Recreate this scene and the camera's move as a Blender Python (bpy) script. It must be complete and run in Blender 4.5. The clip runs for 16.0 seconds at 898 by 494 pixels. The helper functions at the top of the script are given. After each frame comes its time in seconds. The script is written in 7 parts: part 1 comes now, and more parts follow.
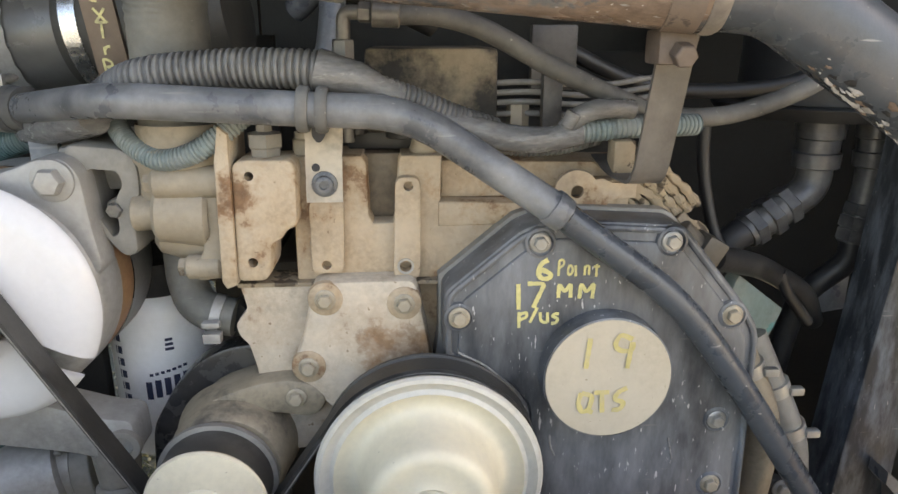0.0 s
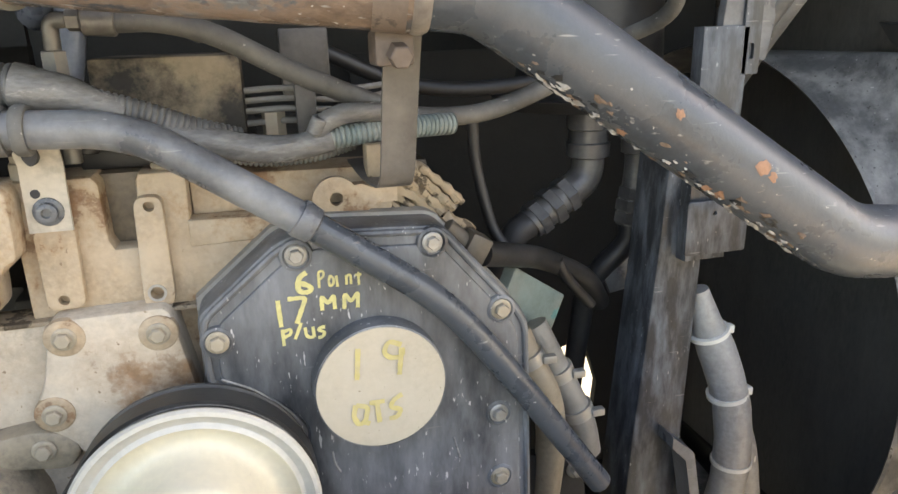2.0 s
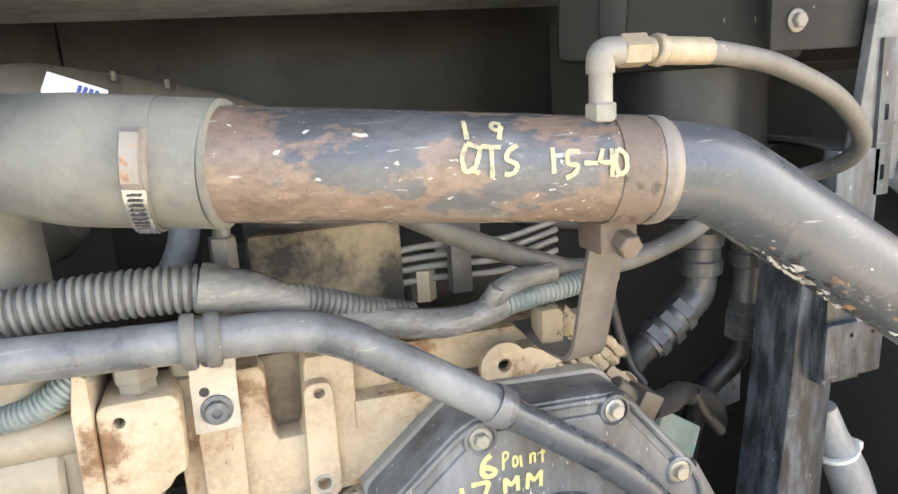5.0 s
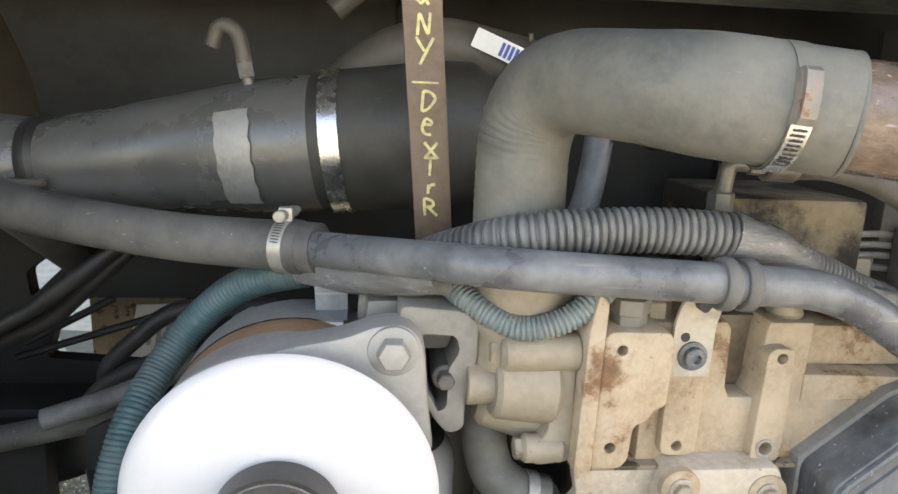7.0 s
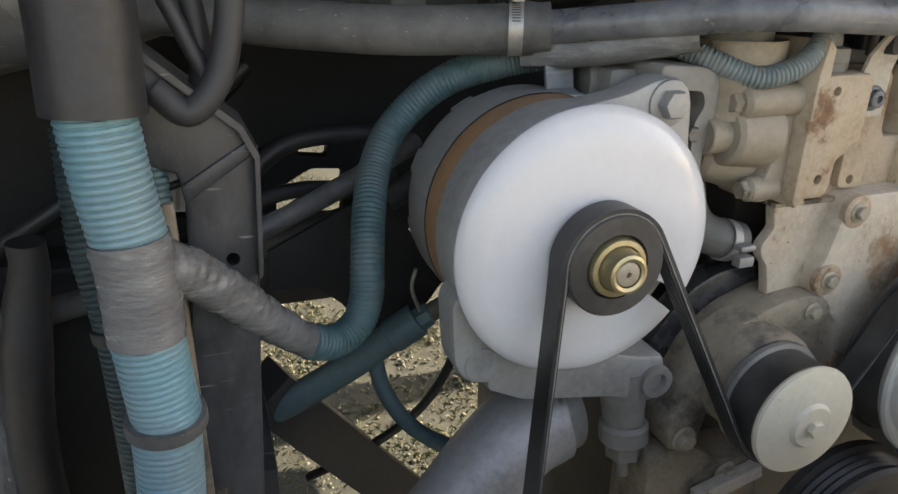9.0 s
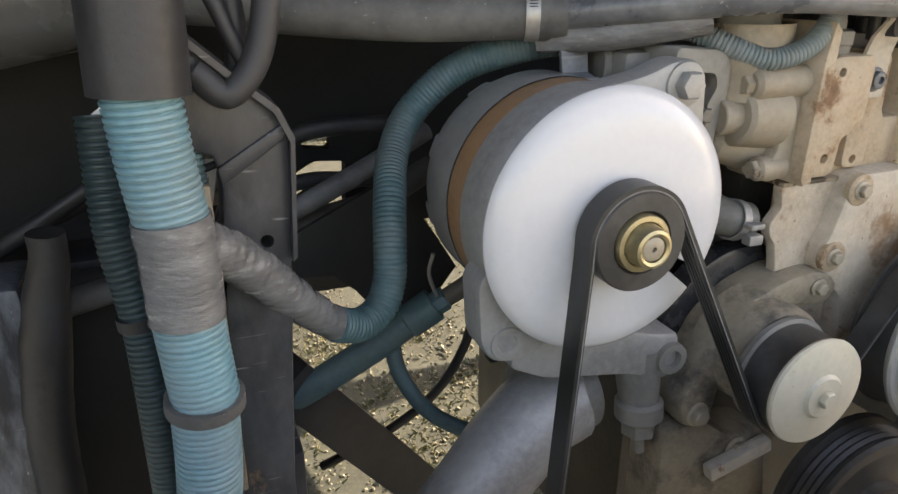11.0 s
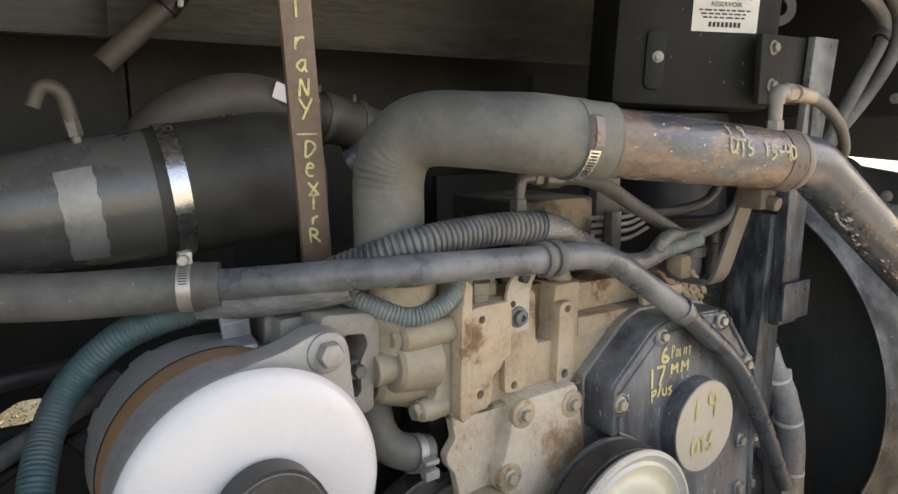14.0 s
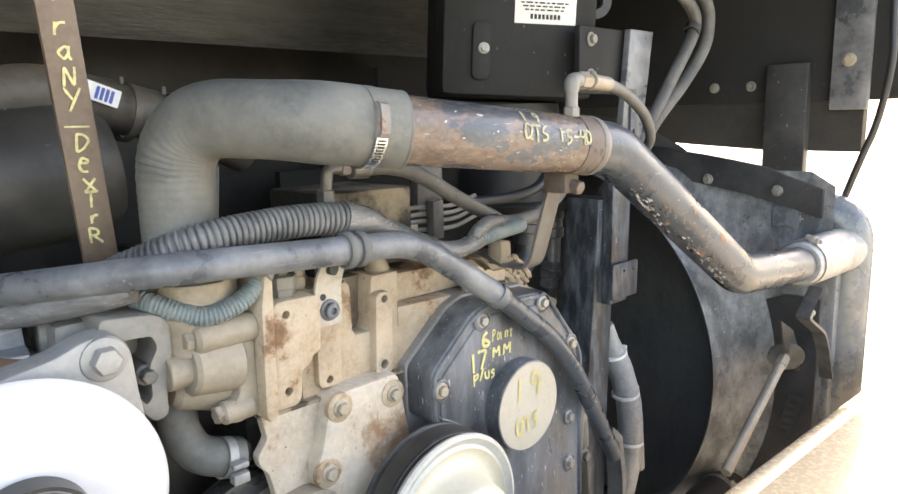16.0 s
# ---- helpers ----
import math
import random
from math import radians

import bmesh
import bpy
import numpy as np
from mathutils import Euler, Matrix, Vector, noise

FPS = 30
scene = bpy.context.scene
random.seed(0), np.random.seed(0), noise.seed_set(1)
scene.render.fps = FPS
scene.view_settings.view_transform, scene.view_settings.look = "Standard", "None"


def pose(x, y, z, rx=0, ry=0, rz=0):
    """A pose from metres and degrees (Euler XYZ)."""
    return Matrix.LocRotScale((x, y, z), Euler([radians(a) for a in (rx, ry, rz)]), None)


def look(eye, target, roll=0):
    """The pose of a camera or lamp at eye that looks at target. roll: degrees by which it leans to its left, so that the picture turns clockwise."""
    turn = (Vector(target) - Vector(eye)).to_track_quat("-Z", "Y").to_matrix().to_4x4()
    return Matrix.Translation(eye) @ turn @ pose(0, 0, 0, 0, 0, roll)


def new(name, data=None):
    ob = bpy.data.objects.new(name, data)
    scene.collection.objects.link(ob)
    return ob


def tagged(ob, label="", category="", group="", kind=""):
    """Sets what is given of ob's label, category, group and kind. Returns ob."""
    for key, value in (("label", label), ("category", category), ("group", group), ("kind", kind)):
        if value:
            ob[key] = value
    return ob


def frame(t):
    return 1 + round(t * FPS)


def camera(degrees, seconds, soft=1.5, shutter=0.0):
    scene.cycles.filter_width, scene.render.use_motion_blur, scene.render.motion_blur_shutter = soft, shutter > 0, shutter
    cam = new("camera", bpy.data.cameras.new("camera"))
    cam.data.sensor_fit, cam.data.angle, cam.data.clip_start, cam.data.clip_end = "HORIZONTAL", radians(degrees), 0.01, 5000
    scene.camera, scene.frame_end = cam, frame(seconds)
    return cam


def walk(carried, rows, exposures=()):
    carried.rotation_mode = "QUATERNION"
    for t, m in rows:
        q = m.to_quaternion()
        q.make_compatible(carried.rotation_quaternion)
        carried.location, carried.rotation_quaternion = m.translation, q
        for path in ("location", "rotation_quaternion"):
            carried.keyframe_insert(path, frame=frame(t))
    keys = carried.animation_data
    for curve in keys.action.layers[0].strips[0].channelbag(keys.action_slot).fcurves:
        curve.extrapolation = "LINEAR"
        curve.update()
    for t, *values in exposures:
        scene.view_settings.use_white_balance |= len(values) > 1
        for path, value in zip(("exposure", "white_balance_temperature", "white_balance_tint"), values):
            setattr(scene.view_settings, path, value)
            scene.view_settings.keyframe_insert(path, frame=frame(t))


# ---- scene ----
cam = camera(65.8, 16.0)
METRES, EYE, TILT, LEAN, TURN = 1.55, 1.3, -17.0, 0.0, -3.5
ROWS = [
    (0.0, 0.0, 0.0, 0.0, 0.0, 0.0, -0.0),
    (0.5, 0.0007, 0.0028, 0.002, -0.47, 0.06, 0.51),
    (1.0, 0.0024, 0.0053, 0.0045, -0.84, 0.26, 1.27),
    (1.5, 0.0342, 0.0065, 0.0038, -5.77, 0.21, 3.38),
    (2.0, 0.0649, 0.0081, 0.0023, -11.05, -0.37, 5.03),
    (2.5, 0.0922, 0.0073, -0.0016, -16.09, -1.29, 5.85),
    (3.0, 0.113, 0.0111, -0.0013, -19.76, -2.27, 7.02),
    (5.5, -0.0978, 0.0615, 0.081, -11.7, 4.68, 8.37),
    (6.0, -0.1514, 0.0657, 0.0787, -10.45, 4.37, 6.58),
    (6.5, -0.1858, 0.0712, 0.0804, -6.91, 4.1, 2.69),
    (7.0, -0.2239, 0.0648, 0.0652, -2.95, 4.24, -1.58),
    (7.5, -0.3256, 0.0647, 0.0491, -6.53, 1.87, 2.86),
    (8.0, -0.4113, 0.062, 0.0337, -11.62, -1.29, 7.66),
    (8.5, -0.4265, 0.0684, 0.0137, -16.05, -4.74, 5.3),
    (9.0, -0.4501, 0.0697, 0.0021, -15.05, -4.94, 4.08),
    (11.5, -0.4629, 0.0701, -0.0049, -20.05, -5.29, 5.23),
    (12.0, -0.4255, 0.0646, -0.001, -25.37, -4.28, 5.9),
    (12.5, -0.3898, 0.0578, 0.009, -29.16, -3.26, 7.34),
    (13.0, -0.3786, 0.0407, 0.0273, -30.28, -0.66, 8.04),
    (13.5, -0.3798, 0.021, 0.0425, -30.74, 2.67, 8.9),
    (14.0, -0.3774, 0.0072, 0.055, -30.26, 4.81, 9.19),
    (14.5, -0.3789, -0.0018, 0.0614, -29.75, 5.95, 10.16),
    (15.0, -0.3708, -0.0079, 0.062, -31.69, 6.04, 10.5),
    (15.5, -0.3474, -0.0149, 0.0512, -35.54, 4.4, 11.6),
    (16.0, -0.3266, -0.0212, 0.0404, -39.22, 2.83, 12.27),
]
START = pose(0, 0, EYE, TILT, LEAN, TURN)
PATH = [(t, START @ pose(METRES * x, METRES * y, METRES * z, 90 + pitch, roll, yaw)) for t, x, y, z, yaw, pitch, roll in ROWS]
PATH += [
    (7.2, look((-0.389, 0.143, 1.361), (-0.115, 2.074, 0.915), 2.7)),
    (3.2, look((0.178, 0.013, 1.309), (0.953, 1.757, 0.71), -1.9)),
    (5.3, look((-0.105, 0.131, 1.402), (0.446, 2.004, 0.971), -4.3)),
    (9.2, look((-0.702, 0.145, 1.272), (-0.097, 1.905, 0.537), 0.0)),
    (11.3, look((-0.733, 0.145, 1.259), (-0.025, 1.87, 0.537), 0.2)),
]
PATH.sort(key=lambda row: row[0])
STOPS = [(0.0, 2.38), (1.0, 2.40), (1.5, 2.48), (2.0, 2.64), (2.5, 2.74), (3.0, 2.90), (5.5, 3.33), (6.0, 3.06), (6.5, 2.95), (7.0, 2.77), (7.5, 2.16), (8.0, 2.04), (8.5, 1.79), (9.0, 1.88),
         (11.5, 2.15), (12.0, 1.76), (12.5, 1.70), (13.0, 1.63), (13.5, 1.98), (14.0, 2.12), (14.5, 2.30), (15.0, 2.58), (15.5, 2.68), (16.0, 2.90)]
walk(cam, PATH, [(t, stops, 9000 if 10 < t < 15 else 8350 if t > 14 or t == 3.0 else 8600 if t > 7.2 else 8850, 18 if 10 < t < 15 else 16) for t, stops in STOPS])

# ---- world, sun, exposure ----
SUN_ELEV, SUN_AZ = radians(40), radians(78)          # the sun stands to the right of the coach
sky_world = bpy.data.worlds.new("sky")
scene.world = sky_world
sky_world.use_nodes = True
wn = sky_world.node_tree
sky = wn.nodes.new("ShaderNodeTexSky")
sky.sky_type, sky.sun_disc = "NISHITA", False
sky.sun_elevation, sky.sun_rotation = SUN_ELEV, SUN_AZ
sky.dust_density, sky.air_density = 2.0, 1.0
wn.links.new(sky.outputs[0], wn.nodes["Background"].inputs[0])
wn.nodes["Background"].inputs[1].default_value = 0.15
sun_data = bpy.data.lights.new("sun", "SUN")
sun_data.energy, sun_data.angle, sun_data.color = 3.6, radians(0.6), (1.0, 0.95, 0.88)
sun_lamp = new("sun", sun_data)
sun_lamp.matrix_world = look((0, 0, 0), (-math.sin(SUN_AZ) * math.cos(SUN_ELEV), -math.cos(SUN_AZ) * math.cos(SUN_ELEV), -math.sin(SUN_ELEV)))


# ---- materials ----
def shade_by_piece(m, dark, light):
    """Gives each loose piece of one mesh a tone of its own."""
    nt = m.node_tree
    geo, mix = nt.nodes.new("ShaderNodeNewGeometry"), nt.nodes.new("ShaderNodeMix")
    mix.data_type = "RGBA"
    mix.inputs[6].default_value, mix.inputs[7].default_value = (*dark, 1), (*light, 1)
    nt.links.new(geo.outputs["Random Per Island"], mix.inputs[0])
    nt.links.new(mix.outputs[2], nt.nodes["Principled BSDF"].inputs["Base Color"])
    return m


def surface(name, base, rough=0.6, metal=0.0, var=0.25, grain=140.0, bump=0.15, dust=None, dust_amount=0.5, dust_scale=9.0,
            rust=None, rust_amount=0.0, rust_scale=22.0, stretch=(1, 1, 1), edge=None, spots=None, spots_amount=0.0, spots_scale=260.0, grime=0.45, grime_scale=7.0, scuff=None, scuff_amount=0.3, rust_soft=0.0):
    """Paint, metal or rubber with grain, a film of dust, rust patches and small specks."""
    m = bpy.data.materials.new(name)
    m.use_nodes = True
    nt = m.node_tree
    bsdf = nt.nodes["Principled BSDF"]
    lk = nt.links.new
    coord = nt.nodes.new("ShaderNodeTexCoord")
    mapping = nt.nodes.new("ShaderNodeMapping")
    mapping.inputs["Scale"].default_value = stretch
    lk(coord.outputs["Object"], mapping.inputs[0])

    def noise_node(scale, detail=5.0, roughness=0.6):
        n = nt.nodes.new("ShaderNodeTexNoise")
        n.inputs["Scale"].default_value, n.inputs["Detail"].default_value, n.inputs["Roughness"].default_value = scale, detail, roughness
        lk(mapping.outputs[0], n.inputs["Vector"])
        return n.outputs[0]

    def ramp(value, lo, hi):
        r = nt.nodes.new("ShaderNodeMapRange")
        r.inputs[1].default_value, r.inputs[2].default_value = lo, hi
        lk(value, r.inputs[0])
        return r.outputs[0]

    def mix(fac, a, b):
        x = nt.nodes.new("ShaderNodeMix")
        x.data_type = "RGBA"
        for sock, v in ((x.inputs[0], fac), (x.inputs[6], a), (x.inputs[7], b)):
            if isinstance(v, bpy.types.NodeSocket):
                lk(v, sock)
            else:
                sock.default_value = v if isinstance(v, float) else (*v, 1)
        return x.outputs[2]

    fine = noise_node(grain)
    broad = noise_node(grain / 9.0)
    lo = tuple(c * (1 - var) for c in base)
    hi = tuple(min(1.0, c * (1 + var)) for c in base)
    col = mix(ramp(broad, 0.3, 0.7), lo, hi)
    col = mix(ramp(fine, 0.35, 0.75), col, tuple(min(1.0, c * (1 + var * 1.3)) for c in base))
    rough_out = None
    if dust:
        d = ramp(noise_node(dust_scale, 6.0, 0.65), 0.75 - 0.6 * dust_amount, 1.0 - 0.45 * dust_amount)
        col = mix(d, col, dust)
        rough_out = d
    if rust:
        r1 = ramp(noise_node(rust_scale, 8.0, 0.68), 0.72 - rust_soft - 0.4 * rust_amount, 0.76 + rust_soft - 0.4 * rust_amount)
        rc = mix(ramp(noise_node(rust_scale * 6), 0.35, 0.65), tuple(c * 0.6 for c in rust), rust)
        if edge:
            inner = ramp(noise_node(rust_scale, 8.0, 0.68), 0.735 - 0.4 * rust_amount, 0.765 - 0.4 * rust_amount)
            rc = mix(inner, edge, rc)
        col = mix(r1, col, rc)
    if grime:
        g1 = nt.nodes.new("ShaderNodeMapRange")
        g1.inputs[1].default_value, g1.inputs[2].default_value, g1.inputs[4].default_value = 0.48, 0.70, grime
        lk(noise_node(grime_scale, 9.0, 0.72), g1.inputs[0])
        col = mix(g1.outputs[0], col, tuple(c * 0.38 for c in base))
    if scuff:
        # long thin scratches, laid askew to the axes
        for turn in ((0.5, 0.25, 0.7), (-0.35, 0.6, -0.5)):
            lie = nt.nodes.new("ShaderNodeMapping")
            lie.inputs["Rotation"].default_value, lie.inputs["Scale"].default_value = turn, (18, 230, 230)
            lk(coord.outputs["Object"], lie.inputs[0])
            sc = nt.nodes.new("ShaderNodeTexNoise")
            sc.inputs["Scale"].default_value, sc.inputs["Detail"].default_value = 1.0, 2.0
            lk(lie.outputs[0], sc.inputs["Vector"])
            col = mix(ramp(sc.outputs[0], 0.80 - 0.25 * scuff_amount, 0.88 - 0.25 * scuff_amount), col, scuff)
    if spots:
        s1 = ramp(noise_node(spots_scale, 2.0, 0.4), 0.78 - 0.25 * spots_amount, 0.82 - 0.25 * spots_amount)
        col = mix(s1, col, spots)
    lk(col, bsdf.inputs["Base Color"])
    bsdf.inputs["Metallic"].default_value = metal
    rr = nt.nodes.new("ShaderNodeMapRange")
    rr.inputs[3].default_value, rr.inputs[4].default_value = max(0.05, rough - 0.12), min(1.0, rough + 0.15)
    lk(rough_out or fine, rr.inputs[0])
    lk(rr.outputs[0], bsdf.inputs["Roughness"])
    if bump:
        add = nt.nodes.new("ShaderNodeMath")
        add.operation = "ADD"
        lk(fine, add.inputs[0]), lk(broad, add.inputs[1])
        b = nt.nodes.new("ShaderNodeBump")
        b.inputs["Strength"].default_value, b.inputs["Distance"].default_value = bump, 0.002
        lk(add.outputs[0], b.inputs["Height"])
        lk(b.outputs[0], bsdf.inputs["Normal"])
    return m


DUST = (0.30, 0.27, 0.22)
M_BLOCK = surface("tan_block_paint", (0.375, 0.285, 0.195), 0.72, dust=(0.50, 0.425, 0.335), dust_amount=0.55, rust=(0.270, 0.148, 0.078), rust_amount=0.40, rust_scale=16, edge=(0.36, 0.24, 0.14), bump=0.35, grain=190, spots=(0.24, 0.17, 0.11), spots_amount=0.22, spots_scale=160, rust_soft=0.035)
M_PUMP = surface("stained_tan_casting", (0.47, 0.395, 0.31), 0.65, dust=(0.52, 0.47, 0.40), dust_amount=0.5, dust_scale=11, rust=(0.34, 0.195, 0.105), rust_amount=0.50, rust_scale=9, edge=(0.41, 0.31, 0.22), bump=0.25, spots=(0.26, 0.19, 0.13), spots_amount=0.2, spots_scale=140, rust_soft=0.07)
M_CASTTAN = surface("dusty_tan_aluminium", (0.258, 0.214, 0.160), 0.6, metal=0.05, dust=(0.330, 0.282, 0.216), dust_amount=0.6, rust=(0.155, 0.112, 0.076), rust_amount=0.27, rust_scale=24, bump=0.3)
# block iron toned near-black for the shade behind the pulleys
M_BLOCKDARK = surface("shade_toned_block_iron", (0.045, 0.040, 0.034), 0.6, dust=(0.11, 0.096, 0.078), dust_amount=0.4, bump=0.3)
M_ARM = surface("dusty_tan_casting", (0.25, 0.205, 0.148), 0.65, dust=(0.34, 0.29, 0.22), dust_amount=0.55, rust=(0.10, 0.085, 0.07), rust_amount=0.42, rust_scale=18, bump=0.3, rust_soft=0.06)
M_SEALANT = surface("grey_bare_casting", (0.43, 0.39, 0.33), 0.65, dust=(0.52, 0.46, 0.38), dust_amount=0.5, rust=(0.33, 0.20, 0.12), rust_amount=0.12, bump=0.2)
M_BLACK = surface("dusty_black_paint", (0.040, 0.044, 0.050), 0.42, dust=(0.238, 0.246, 0.258), dust_amount=0.67, dust_scale=20, var=0.3, bump=0.12, stretch=(1, 1, 0.3), spots=(0.46, 0.45, 0.44), spots_amount=0.31, spots_scale=300, scuff=(0.17, 0.17, 0.17), scuff_amount=0.38)
M_DUSTMARK = surface("pale_dust_scrape", (0.24, 0.235, 0.225), 0.8, var=0.4, dust=(0.08, 0.08, 0.08), dust_amount=0.5, dust_scale=90, bump=0.1)
M_DARKPANEL = surface("dark_stained_panel", (0.030, 0.031, 0.033), 0.5, dust=(0.085, 0.083, 0.080), dust_amount=0.5, dust_scale=10, spots=(0.20, 0.20, 0.20), spots_amount=0.2, spots_scale=150, bump=0.15)
M_FRAME = surface("weathered_black_frame", (0.030, 0.034, 0.040), 0.46, dust=(0.175, 0.198, 0.228), dust_amount=0.54, dust_scale=60, stretch=(1, 1, 0.28), spots=(0.34, 0.34, 0.35), spots_amount=0.20, spots_scale=260, bump=0.3, scuff=(0.24, 0.24, 0.25), scuff_amount=0.33)
M_POST = surface("rubbed_grey_frame_paint", (0.038, 0.040, 0.044), 0.42, dust=(0.105, 0.106, 0.110), dust_amount=0.55, dust_scale=22, rust=(0.22, 0.15, 0.10), rust_amount=0.26, rust_scale=18, stretch=(1, 1, 0.5), bump=0.2, scuff=(0.28, 0.275, 0.27), scuff_amount=0.36)
# darkened copy of the teal loom colour, standing in for shade
M_TEALSHADE = surface("teal_loom_toned_for_shade", (0.022, 0.045, 0.050), 0.55, dust=(0.06, 0.08, 0.08), dust_amount=0.5, dust_scale=14)
M_PIPE = surface("grey_painted_pipe", (0.044, 0.052, 0.063), 0.36, dust=(0.122, 0.136, 0.157), dust_amount=0.50, dust_scale=7, rust=(0.12, 0.098, 0.085), rust_amount=0.13, rust_scale=34, edge=(0.30, 0.29, 0.285), spots=(0.46, 0.43, 0.40), spots_amount=0.12, spots_scale=200, bump=0.2, scuff=(0.24, 0.24, 0.24), scuff_amount=0.42)
M_RUSTPIPE = surface("rust_stained_steel", (0.10, 0.088, 0.080), 0.5, dust=(0.29, 0.265, 0.24), dust_amount=0.65, dust_scale=14, rust=(0.24, 0.15, 0.10), rust_amount=0.34, rust_scale=30, edge=(0.34, 0.19, 0.11), bump=0.4)
M_FLAKED = surface("blistered_blue_black_paint", (0.056, 0.061, 0.070), 0.30, dust=(0.20, 0.200, 0.202), dust_amount=0.52, dust_scale=9, rust=(0.220, 0.158, 0.122), rust_amount=0.62, rust_scale=17, edge=(0.29, 0.175, 0.11), rust_soft=0.03, spots=(0.42, 0.40, 0.38), spots_amount=0.28, spots_scale=220, stretch=(0.6, 1, 1), bump=0.6, scuff=(0.30, 0.30, 0.30), scuff_amount=0.42)
M_TUBE = surface("dusty_steel_tube", (0.074, 0.079, 0.088), 0.36, dust=(0.262, 0.270, 0.280), dust_amount=0.64, dust_scale=13, rust=(0.27, 0.20, 0.165), rust_amount=0.14, rust_scale=20, spots=(0.42, 0.41, 0.39), spots_amount=0.07, spots_scale=190, bump=0.2, scuff=(0.22, 0.22, 0.215), scuff_amount=0.42)
M_RUBBER = surface("dusty_grey_rubber", (0.096, 0.098, 0.091), 0.65, dust=(0.216, 0.210, 0.183), dust_amount=0.62, dust_scale=11, bump=0.25, var=0.3, spots=(0.12, 0.12, 0.12), spots_amount=0.1, spots_scale=90, scuff=(0.30, 0.295, 0.27), scuff_amount=0.16)
M_RUBBERDARK = surface("dark_rubber", (0.020, 0.020, 0.021), 0.55, dust=(0.055, 0.054, 0.052), dust_amount=0.45)
M_HOSE = surface("grey_brown_hose", (0.060, 0.060, 0.059), 0.6, dust=(0.18, 0.176, 0.165), dust_amount=0.65, dust_scale=13, spots=(0.33, 0.32, 0.30), spots_amount=0.2, scuff=(0.28, 0.27, 0.26), scuff_amount=0.3)
M_LOOM = surface("grey_corrugated_loom", (0.075, 0.075, 0.076), 0.5, dust=(0.236, 0.238, 0.234), dust_amount=0.66, dust_scale=24)
M_SLEEVE = surface("dark_grey_sleeve", (0.024, 0.024, 0.026), 0.55, dust=(0.053, 0.053, 0.055), dust_amount=0.55, dust_scale=16, bump=0.2)
M_TEAL = surface("faded_teal_loom", (0.055, 0.115, 0.125), 0.55, dust=(0.15, 0.19, 0.19), dust_amount=0.5, dust_scale=14)
M_BLUELOOM = surface("pale_blue_loom", (0.118, 0.245, 0.285), 0.45, dust=(0.235, 0.315, 0.330), dust_amount=0.6, dust_scale=14)
M_TAPE = surface("dusty_wrapping_tape", (0.135, 0.135, 0.136), 0.26, dust=(0.24, 0.24, 0.238), dust_amount=0.5, dust_scale=30, bump=0.7, grain=90, stretch=(1, 1, 3))
M_ALU = surface("dull_cast_aluminium", (0.30, 0.295, 0.285), 0.5, metal=0.25, dust=(0.34, 0.33, 0.31), dust_amount=0.6, bump=0.2)
M_ALUDARK = surface("grimy_cast_aluminium", (0.20, 0.19, 0.175), 0.6, metal=0.1, dust=(0.265, 0.248, 0.218), dust_amount=0.6, bump=0.3)
M_WHITE = surface("white_enamel", (0.60, 0.60, 0.615), 0.24, var=0.03, dust=(0.62, 0.61, 0.60), dust_amount=0.25, bump=0.05, grime=0.0)
M_CREAM = surface("cream_zinc_pulley", (0.62, 0.565, 0.435), 0.5, metal=0.0, var=0.06, dust=(0.56, 0.52, 0.43), dust_amount=0.45, dust_scale=18, bump=0.05, spots=(0.40, 0.35, 0.27), spots_amount=0.08, spots_scale=220, grime=0.15)
M_RIM = surface("worn_steel_rim", (0.50, 0.48, 0.43), 0.45, metal=0.15, var=0.1, bump=0.05, grime=0.15)
M_BELT = surface("black_ribbed_belt", (0.022, 0.022, 0.022), 0.5, dust=(0.09, 0.088, 0.082), dust_amount=0.5, bump=0.1)
M_PULLEY = surface("dull_black_pulley", (0.038, 0.036, 0.034), 0.5, dust=(0.12, 0.115, 0.105), dust_amount=0.5, bump=0.05)
M_BRASS = surface("yellow_zinc_nut", (0.45, 0.38, 0.23), 0.35, metal=0.75, var=0.15, bump=0.05, grime=0.3, grime_scale=40.0)
M_STEEL = surface("zinc_steel", (0.36, 0.35, 0.33), 0.45, metal=0.5, var=0.2, dust=(0.34, 0.315, 0.275), dust_amount=0.55, dust_scale=30, bump=0.12)
M_BOLT = surface("dirty_bolt_steel", (0.33, 0.285, 0.22), 0.55, metal=0.25, dust=(0.46, 0.395, 0.305), dust_amount=0.6, dust_scale=40, bump=0.15)
M_BRIGHT = surface("polished_clamp_steel", (0.65, 0.65, 0.64), 0.25, metal=0.95, var=0.1, bump=0.05, grime=0.15)
M_BROWNBAND = surface("rusty_brown_band", (0.30, 0.165, 0.085), 0.7, dust=(0.33, 0.215, 0.14), dust_amount=0.5)
M_YELLOW = surface("yellow_paint_pen", (0.55, 0.495, 0.215), 0.6, var=0.2, dust=(0.34, 0.315, 0.22), dust_amount=0.42, dust_scale=60, bump=0.05, grime=0.15)
M_OCHRE = surface("worn_orange_paint_pen", (0.55, 0.460, 0.20), 0.6, var=0.2, dust=(0.47, 0.40, 0.26), dust_amount=0.5, dust_scale=70, bump=0.05)
